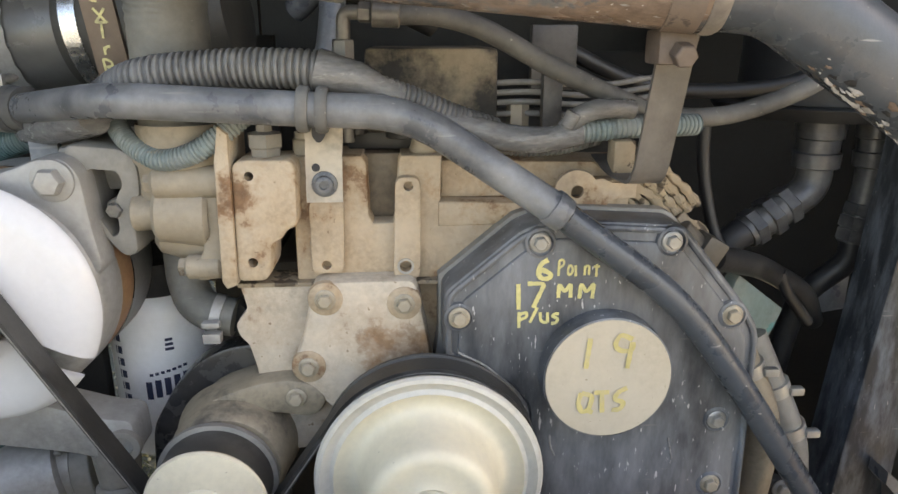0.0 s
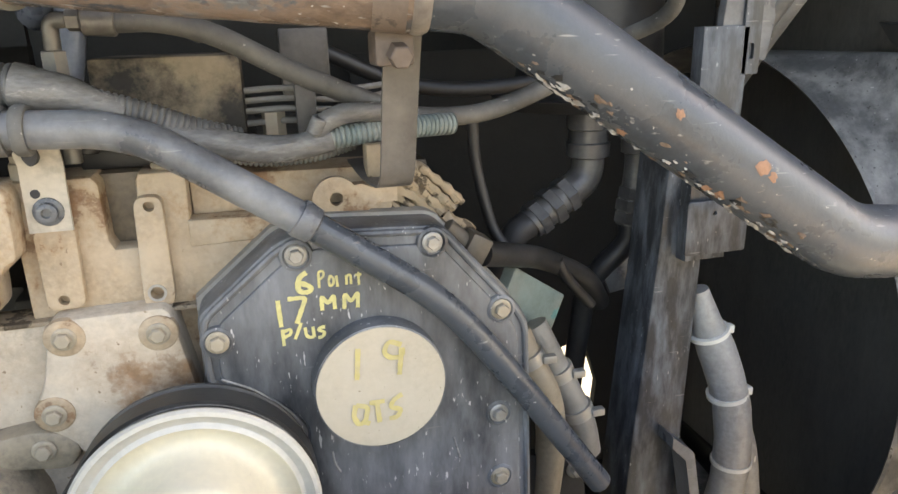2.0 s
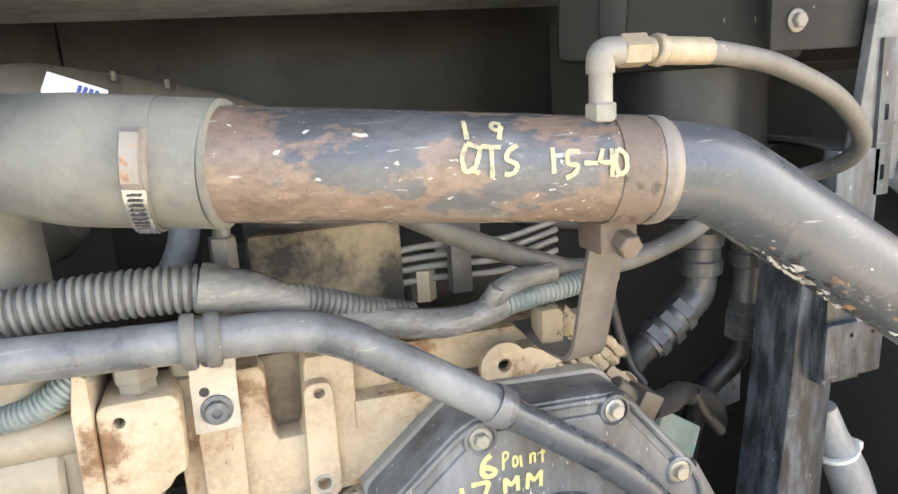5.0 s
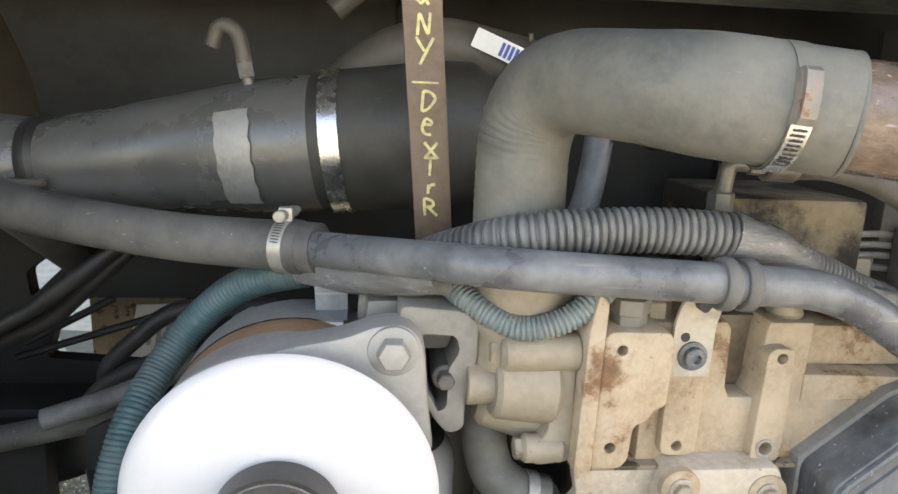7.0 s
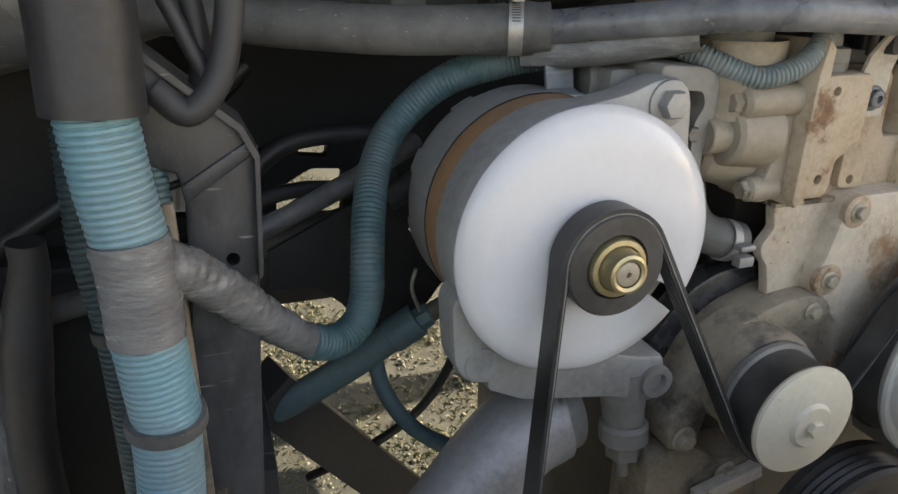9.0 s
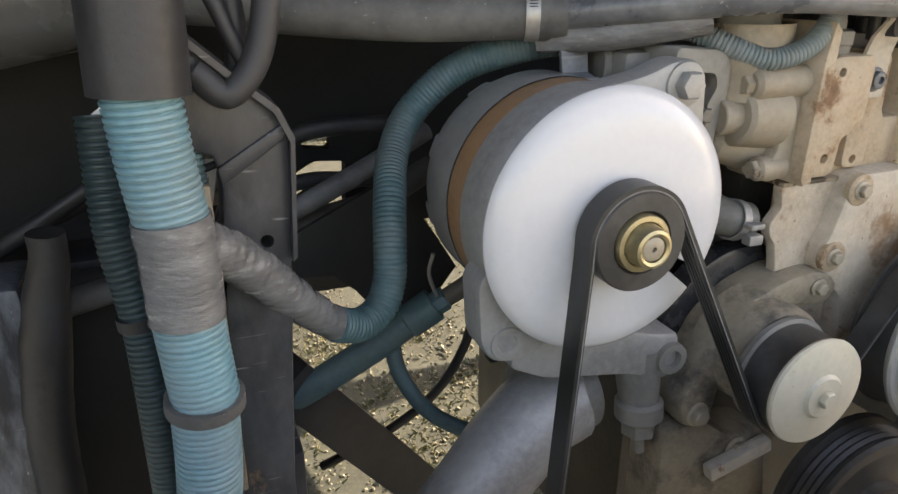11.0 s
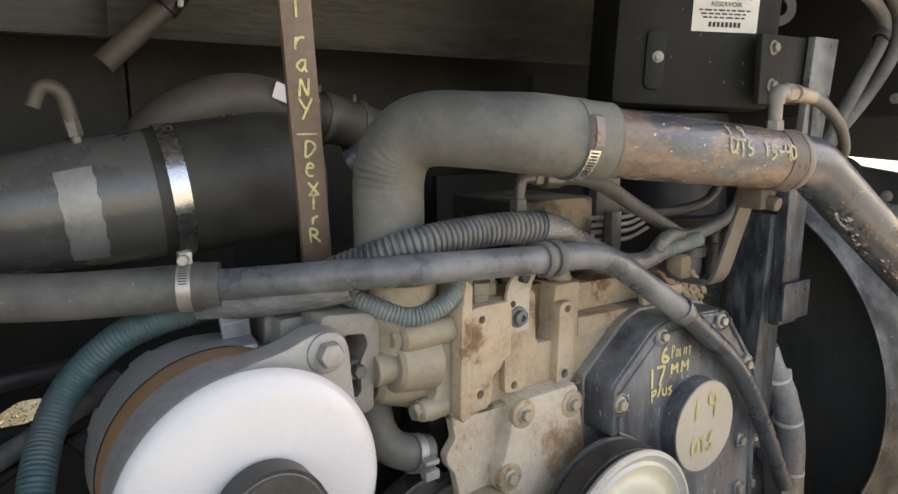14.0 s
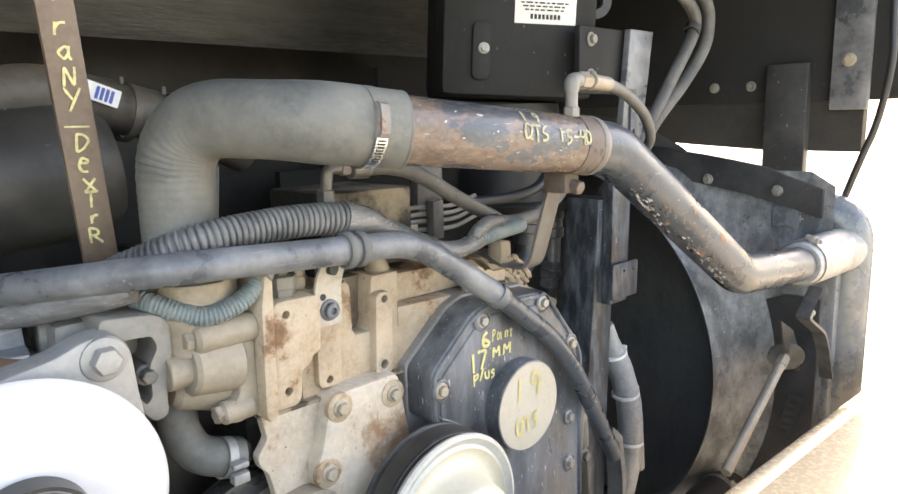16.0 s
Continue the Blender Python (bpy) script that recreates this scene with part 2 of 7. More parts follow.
M_BARBROWN = surface("brown_painted_bar", (0.125, 0.085, 0.060), 0.55, dust=(0.19, 0.15, 0.115), dust_amount=0.5, bump=0.12)
M_CAP = surface("dusty_tan_cap", (0.46, 0.40, 0.31), 0.7, var=0.1, dust=(0.52, 0.46, 0.37), dust_amount=0.55, spots=(0.30, 0.25, 0.19), spots_amount=0.2, bump=0.1, grime=0.15)
M_MUFFLER = surface("grey_satin_canister", (0.125, 0.125, 0.122), 0.38, metal=0.25, dust=(0.17, 0.166, 0.155), dust_amount=0.5, var=0.12, bump=0.06, scuff=(0.36, 0.36, 0.35), scuff_amount=0.25)
M_DUCT = surface("brown_heat_pipe", (0.080, 0.069, 0.056), 0.6, dust=(0.135, 0.119, 0.097), dust_amount=0.5)
M_PAPER = surface("white_label_paper", (0.78, 0.77, 0.74), 0.6, var=0.04, bump=0.03, grime=0.0)
M_INK = surface("black_print", (0.03, 0.03, 0.035), 0.6, var=0.1, bump=0.0, grime=0.0)
M_BLUEINK = surface("blue_print", (0.06, 0.10, 0.35), 0.6, var=0.1, bump=0.0, grime=0.0)
# one foil in two tones: pale for stronger light, dark for shade
M_FOILLIT = surface("foil_toned_for_light", (0.098, 0.097, 0.084), 0.45, var=0.35, grain=60, dust=(0.200, 0.196, 0.170), dust_amount=0.5, dust_scale=6, stretch=(0.45, 1, 3.0), bump=1.0)
M_FOILSHADE = surface("foil_toned_for_shade", (0.050, 0.049, 0.043), 0.5, var=0.35, grain=60, dust=(0.105, 0.102, 0.089), dust_amount=0.5, dust_scale=6, stretch=(0.45, 1, 3.0), bump=1.0)
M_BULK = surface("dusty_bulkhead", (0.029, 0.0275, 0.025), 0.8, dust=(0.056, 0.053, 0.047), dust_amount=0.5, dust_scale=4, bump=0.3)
M_TANK = surface("black_tank_paint", (0.0085, 0.009, 0.0095), 0.80, dust=(0.019, 0.019, 0.0185), dust_amount=0.5, dust_scale=10, spots=(0.16, 0.155, 0.15), spots_amount=0.14, spots_scale=200, stretch=(1, 1, 0.4))
M_SHROUD = surface("mottled_shroud", (0.10, 0.104, 0.109), 0.46, dust=(0.37, 0.375, 0.372), dust_amount=0.56, dust_scale=22, spots=(0.045, 0.045, 0.045), spots_amount=0.38, spots_scale=190, stretch=(1, 1, 0.6), bump=0.12, scuff=(0.55, 0.54, 0.52), scuff_amount=0.3)
M_COOLER = surface("cooler_tank_paint", (0.12, 0.132, 0.142), 0.35, metal=0.1, dust=(0.25, 0.26, 0.265), dust_amount=0.5)
M_BODY = surface("gold_beige_body_paint", (0.66, 0.54, 0.36), 0.25, var=0.04, bump=0.02, grime=0.0)
M_TEALPLATE = surface("weathered_teal_plate", (0.14, 0.19, 0.18), 0.65, dust=(0.26, 0.26, 0.235), dust_amount=0.55, rust=(0.10, 0.30, 0.30), rust_amount=0.25)
M_CONDUIT = surface("grey_white_conduit", (0.31, 0.31, 0.305), 0.5, dust=(0.25, 0.245, 0.235), dust_amount=0.5, dust_scale=18, bump=0.3)
M_NYLON = surface("white_nylon_tie", (0.70, 0.69, 0.65), 0.4, var=0.06, bump=0.02, grime=0.0)
M_FILTER = surface("white_filter_can", (0.84, 0.85, 0.86), 0.35, var=0.05, dust=(0.60, 0.58, 0.54), dust_amount=0.2, bump=0.03, grime=0.0)
M_BLUEGREY = surface("dusty_blue_grey_loom", (0.15, 0.195, 0.20), 0.5, dust=(0.27, 0.285, 0.28), dust_amount=0.6, dust_scale=20)
M_BOX = surface("sooty_tan_box", (0.20, 0.160, 0.112), 0.75, dust=(0.29, 0.238, 0.17), dust_amount=0.55, rust=(0.030, 0.027, 0.024), rust_amount=0.72, rust_scale=11, bump=0.25, rust_soft=0.06)
M_IRON = surface("dark_forged_steel", (0.030, 0.030, 0.032), 0.36, metal=0.15, dust=(0.085, 0.084, 0.082), dust_amount=0.45, dust_scale=18)
M_MUD = surface("mud_caked_plastic", (0.27, 0.21, 0.145), 0.8, dust=(0.34, 0.28, 0.20), dust_amount=0.5, dust_scale=25, rust=(0.10, 0.075, 0.05), rust_amount=0.45, rust_scale=40, bump=0.6)
M_YELLOWFAINT = surface("half_gone_yellow_paint_pen", (0.46, 0.42, 0.23), 0.6, var=0.3, dust=(0.15, 0.135, 0.12), dust_amount=0.62, dust_scale=110, bump=0.05, grime=0.2)
M_YELLOWWORN = surface("rubbed_yellow_paint_pen", (0.54, 0.49, 0.23), 0.6, var=0.2, dust=(0.16, 0.145, 0.12), dust_amount=0.5, dust_scale=130, bump=0.05, grime=0.2)
# near-black, mostly for sheets added where the bay lies in the dark
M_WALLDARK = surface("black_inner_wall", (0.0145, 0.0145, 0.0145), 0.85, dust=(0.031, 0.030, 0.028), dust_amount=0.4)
M_GRASS = surface("dry_grass_ground", (0.036, 0.041, 0.032), 0.9, var=0.7, grain=90, dust=(0.056, 0.064, 0.054), dust_amount=0.55, dust_scale=16, bump=0.6)
M_BLADE = shade_by_piece(surface("dry_grass_blades", (0.058, 0.070, 0.044), 0.8, var=0.5, grain=30, bump=0.0), (0.060, 0.075, 0.032), (0.23, 0.215, 0.115))
# outer ground, made pale so that it throws light into the bay
M_BOUNCEGROUND = surface("pale_bounce_gravel", (0.222, 0.226, 0.194), 0.9, var=0.4, grain=120, dust=(0.290, 0.292, 0.254), dust_amount=0.5, dust_scale=3, bump=0.6)
M_STONE = shade_by_piece(surface("gravel_stones", (0.135, 0.137, 0.110), 0.85, var=0.5, grain=60, bump=0.2), (0.085, 0.090, 0.062), (0.26, 0.255, 0.20))
M_RUSTY = surface("rusted_clamp_steel", (0.105, 0.080, 0.066), 0.7, dust=(0.15, 0.118, 0.098), dust_amount=0.5, dust_scale=30, rust=(0.075, 0.062, 0.055), rust_amount=0.4, rust_scale=30, bump=0.35)
M_BELTEDGE = surface("frayed_belt_edge", (0.17, 0.165, 0.155), 0.7, var=0.3, dust=(0.10, 0.10, 0.10), dust_amount=0.5, dust_scale=120, bump=0.1)
M_IRONDUST = surface("dusty_dark_strap", (0.075, 0.070, 0.066), 0.5, dust=(0.17, 0.155, 0.14), dust_amount=0.55, dust_scale=16, rust=(0.17, 0.11, 0.08), rust_amount=0.25, rust_scale=24, bump=0.2)
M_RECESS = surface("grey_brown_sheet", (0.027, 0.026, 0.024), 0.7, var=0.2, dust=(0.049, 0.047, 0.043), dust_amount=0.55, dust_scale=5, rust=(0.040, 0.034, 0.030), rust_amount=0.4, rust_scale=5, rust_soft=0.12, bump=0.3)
M_RUSTSCAB = surface("brown_rust_scab", (0.125, 0.085, 0.062), 0.85, var=0.4, dust=(0.09, 0.065, 0.052), dust_amount=0.5, dust_scale=80, bump=0.5)
M_SOOT = surface("oil_stained_casting", (0.16, 0.125, 0.088), 0.6, dust=(0.06, 0.05, 0.04), dust_amount=0.6, dust_scale=26, bump=0.3)
M_CANSLEEVE = surface("dusty_black_rubber", (0.031, 0.030, 0.027), 0.6, dust=(0.092, 0.087, 0.074), dust_amount=0.55, dust_scale=6, bump=0.12, scuff=(0.12, 0.115, 0.105), scuff_amount=0.25)
M_CRUST = surface("pale_paint_crust", (0.25, 0.245, 0.24), 0.6, var=0.5, dust=(0.09, 0.085, 0.08), dust_amount=0.5, dust_scale=120, bump=0.4)
M_RUSTSPOT = surface("orange_rust", (0.25, 0.135, 0.085), 0.85, var=0.4, dust=(0.17, 0.125, 0.10), dust_amount=0.5, dust_scale=80, bump=0.5)
M_FITTING = surface("grey_steel_fitting", (0.115, 0.112, 0.106), 0.42, metal=0.3, dust=(0.235, 0.22, 0.195), dust_amount=0.5, dust_scale=30, bump=0.15)
M_PUMPSTEEL = surface("dark_dusty_fitting", (0.070, 0.071, 0.073), 0.40, metal=0.2, dust=(0.190, 0.188, 0.184), dust_amount=0.52, dust_scale=22, bump=0.15)
M_NAVYINK = surface("dark_blue_print", (0.022, 0.032, 0.075), 0.6, var=0.1, bump=0.0, grime=0.0)
M_CORE = surface("dusty_radiator_core", (0.075, 0.075, 0.073), 0.8, dust=(0.12, 0.12, 0.116), dust_amount=0.5, dust_scale=5, stretch=(1, 1, 0.4), bump=0.2)
M_WOOD = surface("brown_wooden_post", (0.20, 0.115, 0.055), 0.7, var=0.35, grain=60, stretch=(1, 1, 0.15))


# ---- building helpers ----
def V(*a):
    return Vector(a[0] if len(a) == 1 else a)


def finish(name, bm, material, sharp=35):
    me = bpy.data.meshes.new(name)
    bmesh.ops.recalc_face_normals(bm, faces=bm.faces)
    bm.to_mesh(me)
    bm.free()
    me.materials.append(material)
    me.polygons.foreach_set("use_smooth", [True] * len(me.polygons))
    me.set_sharp_from_angle(angle=radians(sharp))
    return me


def thing(name, base, label, category, group="", kind=""):
    """An Empty at the base of a thing, which carries its tags."""
    ob = new(name)
    ob.empty_display_size = 0.02
    ob.location = base
    return tagged(ob, label, category, group, kind)


def attach(ob, parent):
    ob.parent = parent
    m = Matrix.Translation(parent.location) if parent.type == "EMPTY" else parent.matrix_basis
    ob.matrix_parent_inverse = m.inverted()
    return ob


def part(name, bm, material, parent, label="", sharp=35):
    """One mesh, in world coordinates, under a thing."""
    ob = attach(new(name, finish(name, bm, material, sharp)), parent)
    return tagged(ob, label)


def placed(name, mesh, m, parent, label=""):
    """A shared mesh at the pose m under a thing."""
    ob = new(name, mesh)
    ob.matrix_basis = m
    return tagged(attach(ob, parent), label)


def whole(name, bm, material, label, category, group="", kind="", sharp=35):
    """A thing that is one mesh."""
    return tagged(new(name, finish(name, bm, material, sharp)), label, category, group, kind)


def rounded(pts, radius, n=6):
    """A polyline with its corners rounded off."""
    pts = [V(p) for p in pts]
    out = [pts[0]]
    for a, b, c in zip(pts, pts[1:], pts[2:]):
        u, w = (a - b), (c - b)
        lu, lw = u.length, w.length
        r = min(radius, lu * 0.48, lw * 0.48)
        p, q = b + u / lu * r, b + w / lw * r
        for i in range(n + 1):
            t = i / n
            out.append(p * (1 - t) ** 2 + b * 2 * t * (1 - t) + q * t * t)
    return out + [pts[-1]]


def flowing(pts, n=8):
    """A smooth curve through the points."""
    p = [V(q) for q in pts]
    p = [p[0] * 2 - p[1]] + p + [p[-1] * 2 - p[-2]]
    out = []
    for a, b, c, d in zip(p, p[1:], p[2:], p[3:]):
        for i in range(n):
            t = i / n
            out.append(0.5 * (2 * b + (c - a) * t + (2 * a - 5 * b + 4 * c - d) * t * t + (3 * b - a - 3 * c + d) * t ** 3))
    return out + [p[-2]]


def sweep(bm, pts, radius, seg=14, caps=True, flat=1.0, wobble=0.0, dent=None):
    """A tube along a polyline. radius: a number or a function of the way along, in metres."""
    pts = [V(p) for p in pts]
    way = [0.0]
    for a, b in zip(pts, pts[1:]):
        way.append(way[-1] + (b - a).length)
    rings, up = [], None
    for i, p in enumerate(pts):
        tan = (pts[min(i + 1, len(pts) - 1)] - pts[max(i - 1, 0)]).normalized()
        if up is None:
            up = Vector((0, 0, 1)) if abs(tan.z) < 0.9 else Vector((0, 1, 0))
        up = (up - tan * up.dot(tan)).normalized()
        side = tan.cross(up)
        r = radius(way[i]) if callable(radius) else radius
        ring = []
        for k in range(seg):
            a = 2 * math.pi * k / seg
            w = 1 + (wobble * noise.noise(p * 40 + V(math.cos(a), math.sin(a), 0) * 1.2) if wobble else 0)
            n = side * math.cos(a) * flat + up * math.sin(a)
            w += dent(way[i], n, p) if dent else 0
            ring.append(bm.verts.new(p + n * r * w))
        rings.append(ring)
    for a, b in zip(rings, rings[1:]):
        for k in range(seg):
            bm.faces.new((a[k], a[(k + 1) % seg], b[(k + 1) % seg], b[k]))
    if caps:
        bm.faces.new(rings[0][::-1]), bm.faces.new(rings[-1])
    return bm


def resample(pts, step):
    """Even steps along a polyline."""
    pts = [V(p) for p in pts]
    out, left = [pts[0]], step
    for a, b in zip(pts, pts[1:]):
        length, pos = (b - a).length, 0.0
        while length - pos >= left:
            pos += left
            out.append(a.lerp(b, pos / length))
            left = step
        left -= length - pos
    return out + [pts[-1]]


def ribbed(bm, pts, radius, pitch, depth, seg=14):
    """A corrugated tube: rounded ribs of the given pitch."""
    pts = resample(pts, pitch / 6)
    r = radius if callable(radius) else (lambda s: radius)
    shape = (0.0, 0.05, -0.1, -0.85, -1.0, -0.2)

    def wave(s):
        v = r(s) + depth * shape[int(round(s / (pitch / 6))) % 6]
        return v
    return sweep(bm, pts, wave, seg)


def lathe(bm, origin, axis, profile, seg=32, start=0.0, end=360.0):
    """A turned body: the profile's rows are (way along the axis, radius)."""
    axis = V(axis).normalized()
    u = axis.orthogonal().normalized()
    if abs(axis.y) > 0.9:
        u = Vector((1, 0, 0))
    w = axis.cross(u)
    full = end - start >= 359.9
    n = seg if full else seg + 1
    rings = []
    for d, r in profile:
        c = V(origin) + axis * d
        if r < 1e-6:
            rings.append([bm.verts.new(c)] * n)
        else:
            rings.append([bm.verts.new(c + (u * math.cos(a) + w * math.sin(a)) * r) for a in
                          (radians(start + (end - start) * k / seg) for k in range(n))])
    for a, b in zip(rings, rings[1:]):
        for k in range(seg):
            k2 = (k + 1) % n
            quad = []
            for v in (a[k], a[k2], b[k2], b[k]):
                if v not in quad:
                    quad.append(v)
            if len(quad) > 2:
                bm.faces.new(quad)
    return bm


def rod(bm, a, b, r, r2=None, seg=20, bev=0.0012):
    """A cylinder or cone from a to b with softened ends."""
    a, b = V(a), V(b)
    length = (b - a).length
    r2 = r if r2 is None else r2
    bev = min(bev, length / 3, r / 2, r2 / 2)
    return lathe(bm, a, b - a, [(0, 0), (0, r - bev), (bev, r), (length - bev, r2), (length, r2 - bev), (length, 0)], seg)


def soften(bm, geom_edges, amount, seg=2):
    bmesh.ops.bevel(bm, geom=geom_edges, offset=amount, segments=seg, affect="EDGES", profile=0.6)


def box(bm, lo, hi, bev=0.002, turn=None, about=None):
    """A box with bevelled edges; turn: degrees about z round its middle."""
    made = bmesh.ops.create_cube(bm, size=1.0)["verts"]
    lo, hi = V(lo), V(hi)
    c = (lo + hi) / 2
    m = Matrix.Translation(c)
    if turn:
        m = m @ Euler([radians(t) for t in (turn if isinstance(turn, tuple) else (0, 0, turn))]).to_matrix().to_4x4()
    m = m @ Matrix.Diagonal((*(hi - lo), 1))
    bmesh.ops.transform(bm, matrix=m, verts=made)
    if bev:
        soften(bm, list({e for v in made for e in v.link_edges}), bev)
    return bm


def circle2(cx, cz, r, n=16):
    return [(cx + r * math.cos(2 * math.pi * k / n), cz + r * math.sin(2 * math.pi * k / n)) for k in range(n)]


def arc(cx, cz, r, a0, a1, n=20):
    return [(cx + r * math.cos(radians(a0 + (a1 - a0) * k / n)), cz + r * math.sin(radians(a0 + (a1 - a0) * k / n))) for k in range(n + 1)]


def plate(bm, outline, y0, y1, holes=(), bev=0.0, frame_of=None):
    """A plate cut to an outline of (x, z), with holes, from y0 (front) to y1 (back); bev rounds its front edge. frame_of: a matrix to lay it elsewhere."""
    before, n = set(bm.verts), len(outline)
    area = sum(outline[k][0] * outline[(k + 1) % n][1] - outline[(k + 1) % n][0] * outline[k][1] for k in range(n))
    inward = []
    for k in range(n):
        p, q, r = (V(*outline[(k + d) % n], 0) for d in (-1, 0, 1))
        u, w = (q - p).normalized(), (r - q).normalized()
        m = (V(-u.y, u.x, 0) + V(-w.y, w.x, 0)) * (1 if area > 0 else -1)
        inward.append(m / max(0.6, m.length_squared / 2))

    def ring(y, inset):
        return [bm.verts.new((x + d.x * inset, y, z + d.y * inset)) for (x, z), d in zip(outline, inward)]
    rings = [ring(y0, bev), ring(y0 + bev * 0.3, bev * 0.3), ring(y0 + bev, 0.0)] if bev else [ring(y0, 0.0)]
    rings.append(ring(y1, 0.0))
    caps = []
    for first, y in ((rings[0], y0), (rings[-1], y1)):
        loops = [first] + [[bm.verts.new((x, y, z)) for x, z in hole] for hole in holes]
        edges = [bm.edges.get((lp[k], lp[(k + 1) % len(lp)])) or bm.edges.new((lp[k], lp[(k + 1) % len(lp)])) for lp in loops for k in range(len(lp))]
        bmesh.ops.triangle_fill(bm, use_beauty=True, use_dissolve=False, edges=edges)
        caps.append(loops[1:])
    sides = list(zip(rings, rings[1:])) + list(zip(*caps))
    for f, b in sides:
        for k in range(len(f)):
            k2 = (k + 1) % len(f)
            bm.faces.new((f[k], f[k2], b[k2], b[k]))
    if frame_of is not None:
        bmesh.ops.transform(bm, matrix=frame_of, verts=[v for v in bm.verts if v not in before])
    return bm


def round_outline(poly, r, n=4):
    """Rounds off the corners of a closed outline of (x, z)."""
    out = []
    m = len(poly)
    for i in range(m):
        a, b, c = (V(*poly[(i + k) % m], 0) for k in (-1, 0, 1))
        u, w = a - b, c - b
        d = min(r, u.length * 0.45, w.length * 0.45)
        p, q = b + u.normalized() * d, b + w.normalized() * d
        for k in range(n + 1):
            t = k / n
            s = p * (1 - t) ** 2 + b * 2 * t * (1 - t) + q * t * t
            out.append((s.x, s.y))
    return out


def bolt_mesh(name, r, material, head=0.7, washer=1.45):
    """A flanged hex bolt head that looks along -y, its seat at the origin."""
    bm = bmesh.new()
    lathe(bm, (0, 0, 0), (0, -1, 0), [(0, 0), (0, r * washer), (r * 0.18, r * washer), (r * 0.3, r * washer * 0.86), (r * 0.32, 0)], 20)
    lathe(bm, (0, -r * 0.25, 0), (0, -1, 0), [(0, r), (r * head, r), (r * (head + 0.16), r * 0.84), (r * (head + 0.16), 0)], 6)
    return finish(name, bm, material, 25)


BOLT = bolt_mesh("bolt_head", 0.0072, M_BOLT)
BOLT_BIG = bolt_mesh("large_bolt_head", 0.0098, M_BOLT)
BOLT_STEEL = bolt_mesh("steel_bolt_head", 0.0068, M_STEEL)
BOLT_DARK = bolt_mesh("dark_bolt_head", 0.0085, M_ALUDARK)


def bolt(parent, x, y, z, mesh=None, turn=0.0, m=None):
    return placed("bolt", mesh or BOLT, m if m is not None else pose(x, y, z, 0, turn, 0), parent)


# hand lettering: each letter is a few strokes on a grid, x 0..4 and z 0..6
STROKES = {
    "T": "06 46|26 20", "r": "04 00|02 14 34", "a": "33 24 13 02 11 20 32|34 31 40", "N": "00 06 30 36", "Y": "06 23|46 10", "_": "03 43", "D": "06 00 21 44 26 06",
    "e": "03 33 34 15 02 10 30", "X": "05 40|45 00", "R": "00 06 35 33 03|13 40", "6": "36 15 03 01 10 30 41 32 13 02", "P": "00 06 36 34 03", "o": "14 02 10 31 33 14",
    "i": "04 00", "n": "04 00|03 14 34 30", "t": "25 20|04 44", "1": "16 10", "7": "06 46 10", "M": "00 05 22 45 40", "p": "04 0.|03 34 32 01", "l": "36 00",
    "u": "04 01 10 30 34|34 30", "s": "34 14 03 32 20 00", "9": "35 16 04 13 33 35 20", "Q": "16 03 10 31 45 16|21 40", "S": "36 15 03 32 20 00", "5": "36 06 03 33 21 00",
    "4": "16 03 43|36 30", "-": "03 33", "0": "16 03 10 31 35 16",
}


def lettering(bm, text, where, height, pen, gap=1.35, seed=3, wide=1.0):
    """Strokes of a paint pen. where(u, v) gives the place and the outward normal for metres along and above the base line."""
    rnd = random.Random(seed)
    unit, u0 = height / 6, 0.0
    level = 0
    for ch in text:
        if ch == " ":
            u0 += 3 * unit
            continue
        lean, lift, grow = rnd.uniform(-0.1, 0.1), rnd.uniform(-0.5, 0.5) * unit, rnd.uniform(0.9, 1.1)
        for stroke in STROKES[ch].split("|"):
            grid = [(float(s[0]), -2.0 if s[1] == "." else float(s[1])) for s in stroke.split()]
            pts = [V((x + lean * z) * unit * grow * wide + u0, z * unit * grow + lift, 0) for x, z in grid]
            pts = resample(rounded(pts, unit * 0.9, 3), unit * 0.35)
            last, level = None, level + 1
            for i, p in enumerate(pts):
                d = (pts[min(i + 1, len(pts) - 1)] - pts[max(i - 1, 0)]).normalized()
                side = V(-d.y, d.x, 0) * pen * (0.5 + 0.12 * noise.noise(p * 300))
                row = []
                for q in (p + side, p - side):
                    at, nrm = where(q.x, q.y)
                    row.append(bm.verts.new(at + nrm * (0.0006 + 0.00012 * level + 0.00001 * i)))
                if last:
                    bm.faces.new((last[0], last[1], row[1], row[0]))
                last = row
        u0 += 4 * unit * gap * wide
    return bm


def words(name, text, size, m, material, parent, thick=0.0002):
    """Printed words in the built-in font, turned into a mesh."""
    cu = bpy.data.curves.new(name, "FONT")
    cu.body, cu.size, cu.align_x, cu.extrude = text, size, "CENTER", thick
    tmp = bpy.data.objects.new(name, cu)
    scene.collection.objects.link(tmp)
    me = bpy.data.meshes.new_from_object(tmp.evaluated_get(bpy.context.evaluated_depsgraph_get()))
    bpy.data.objects.remove(tmp)
    me.materials.clear()
    me.materials.append(material)
    ob = new(name, me)
    ob.matrix_basis = m
    return attach(ob, parent)


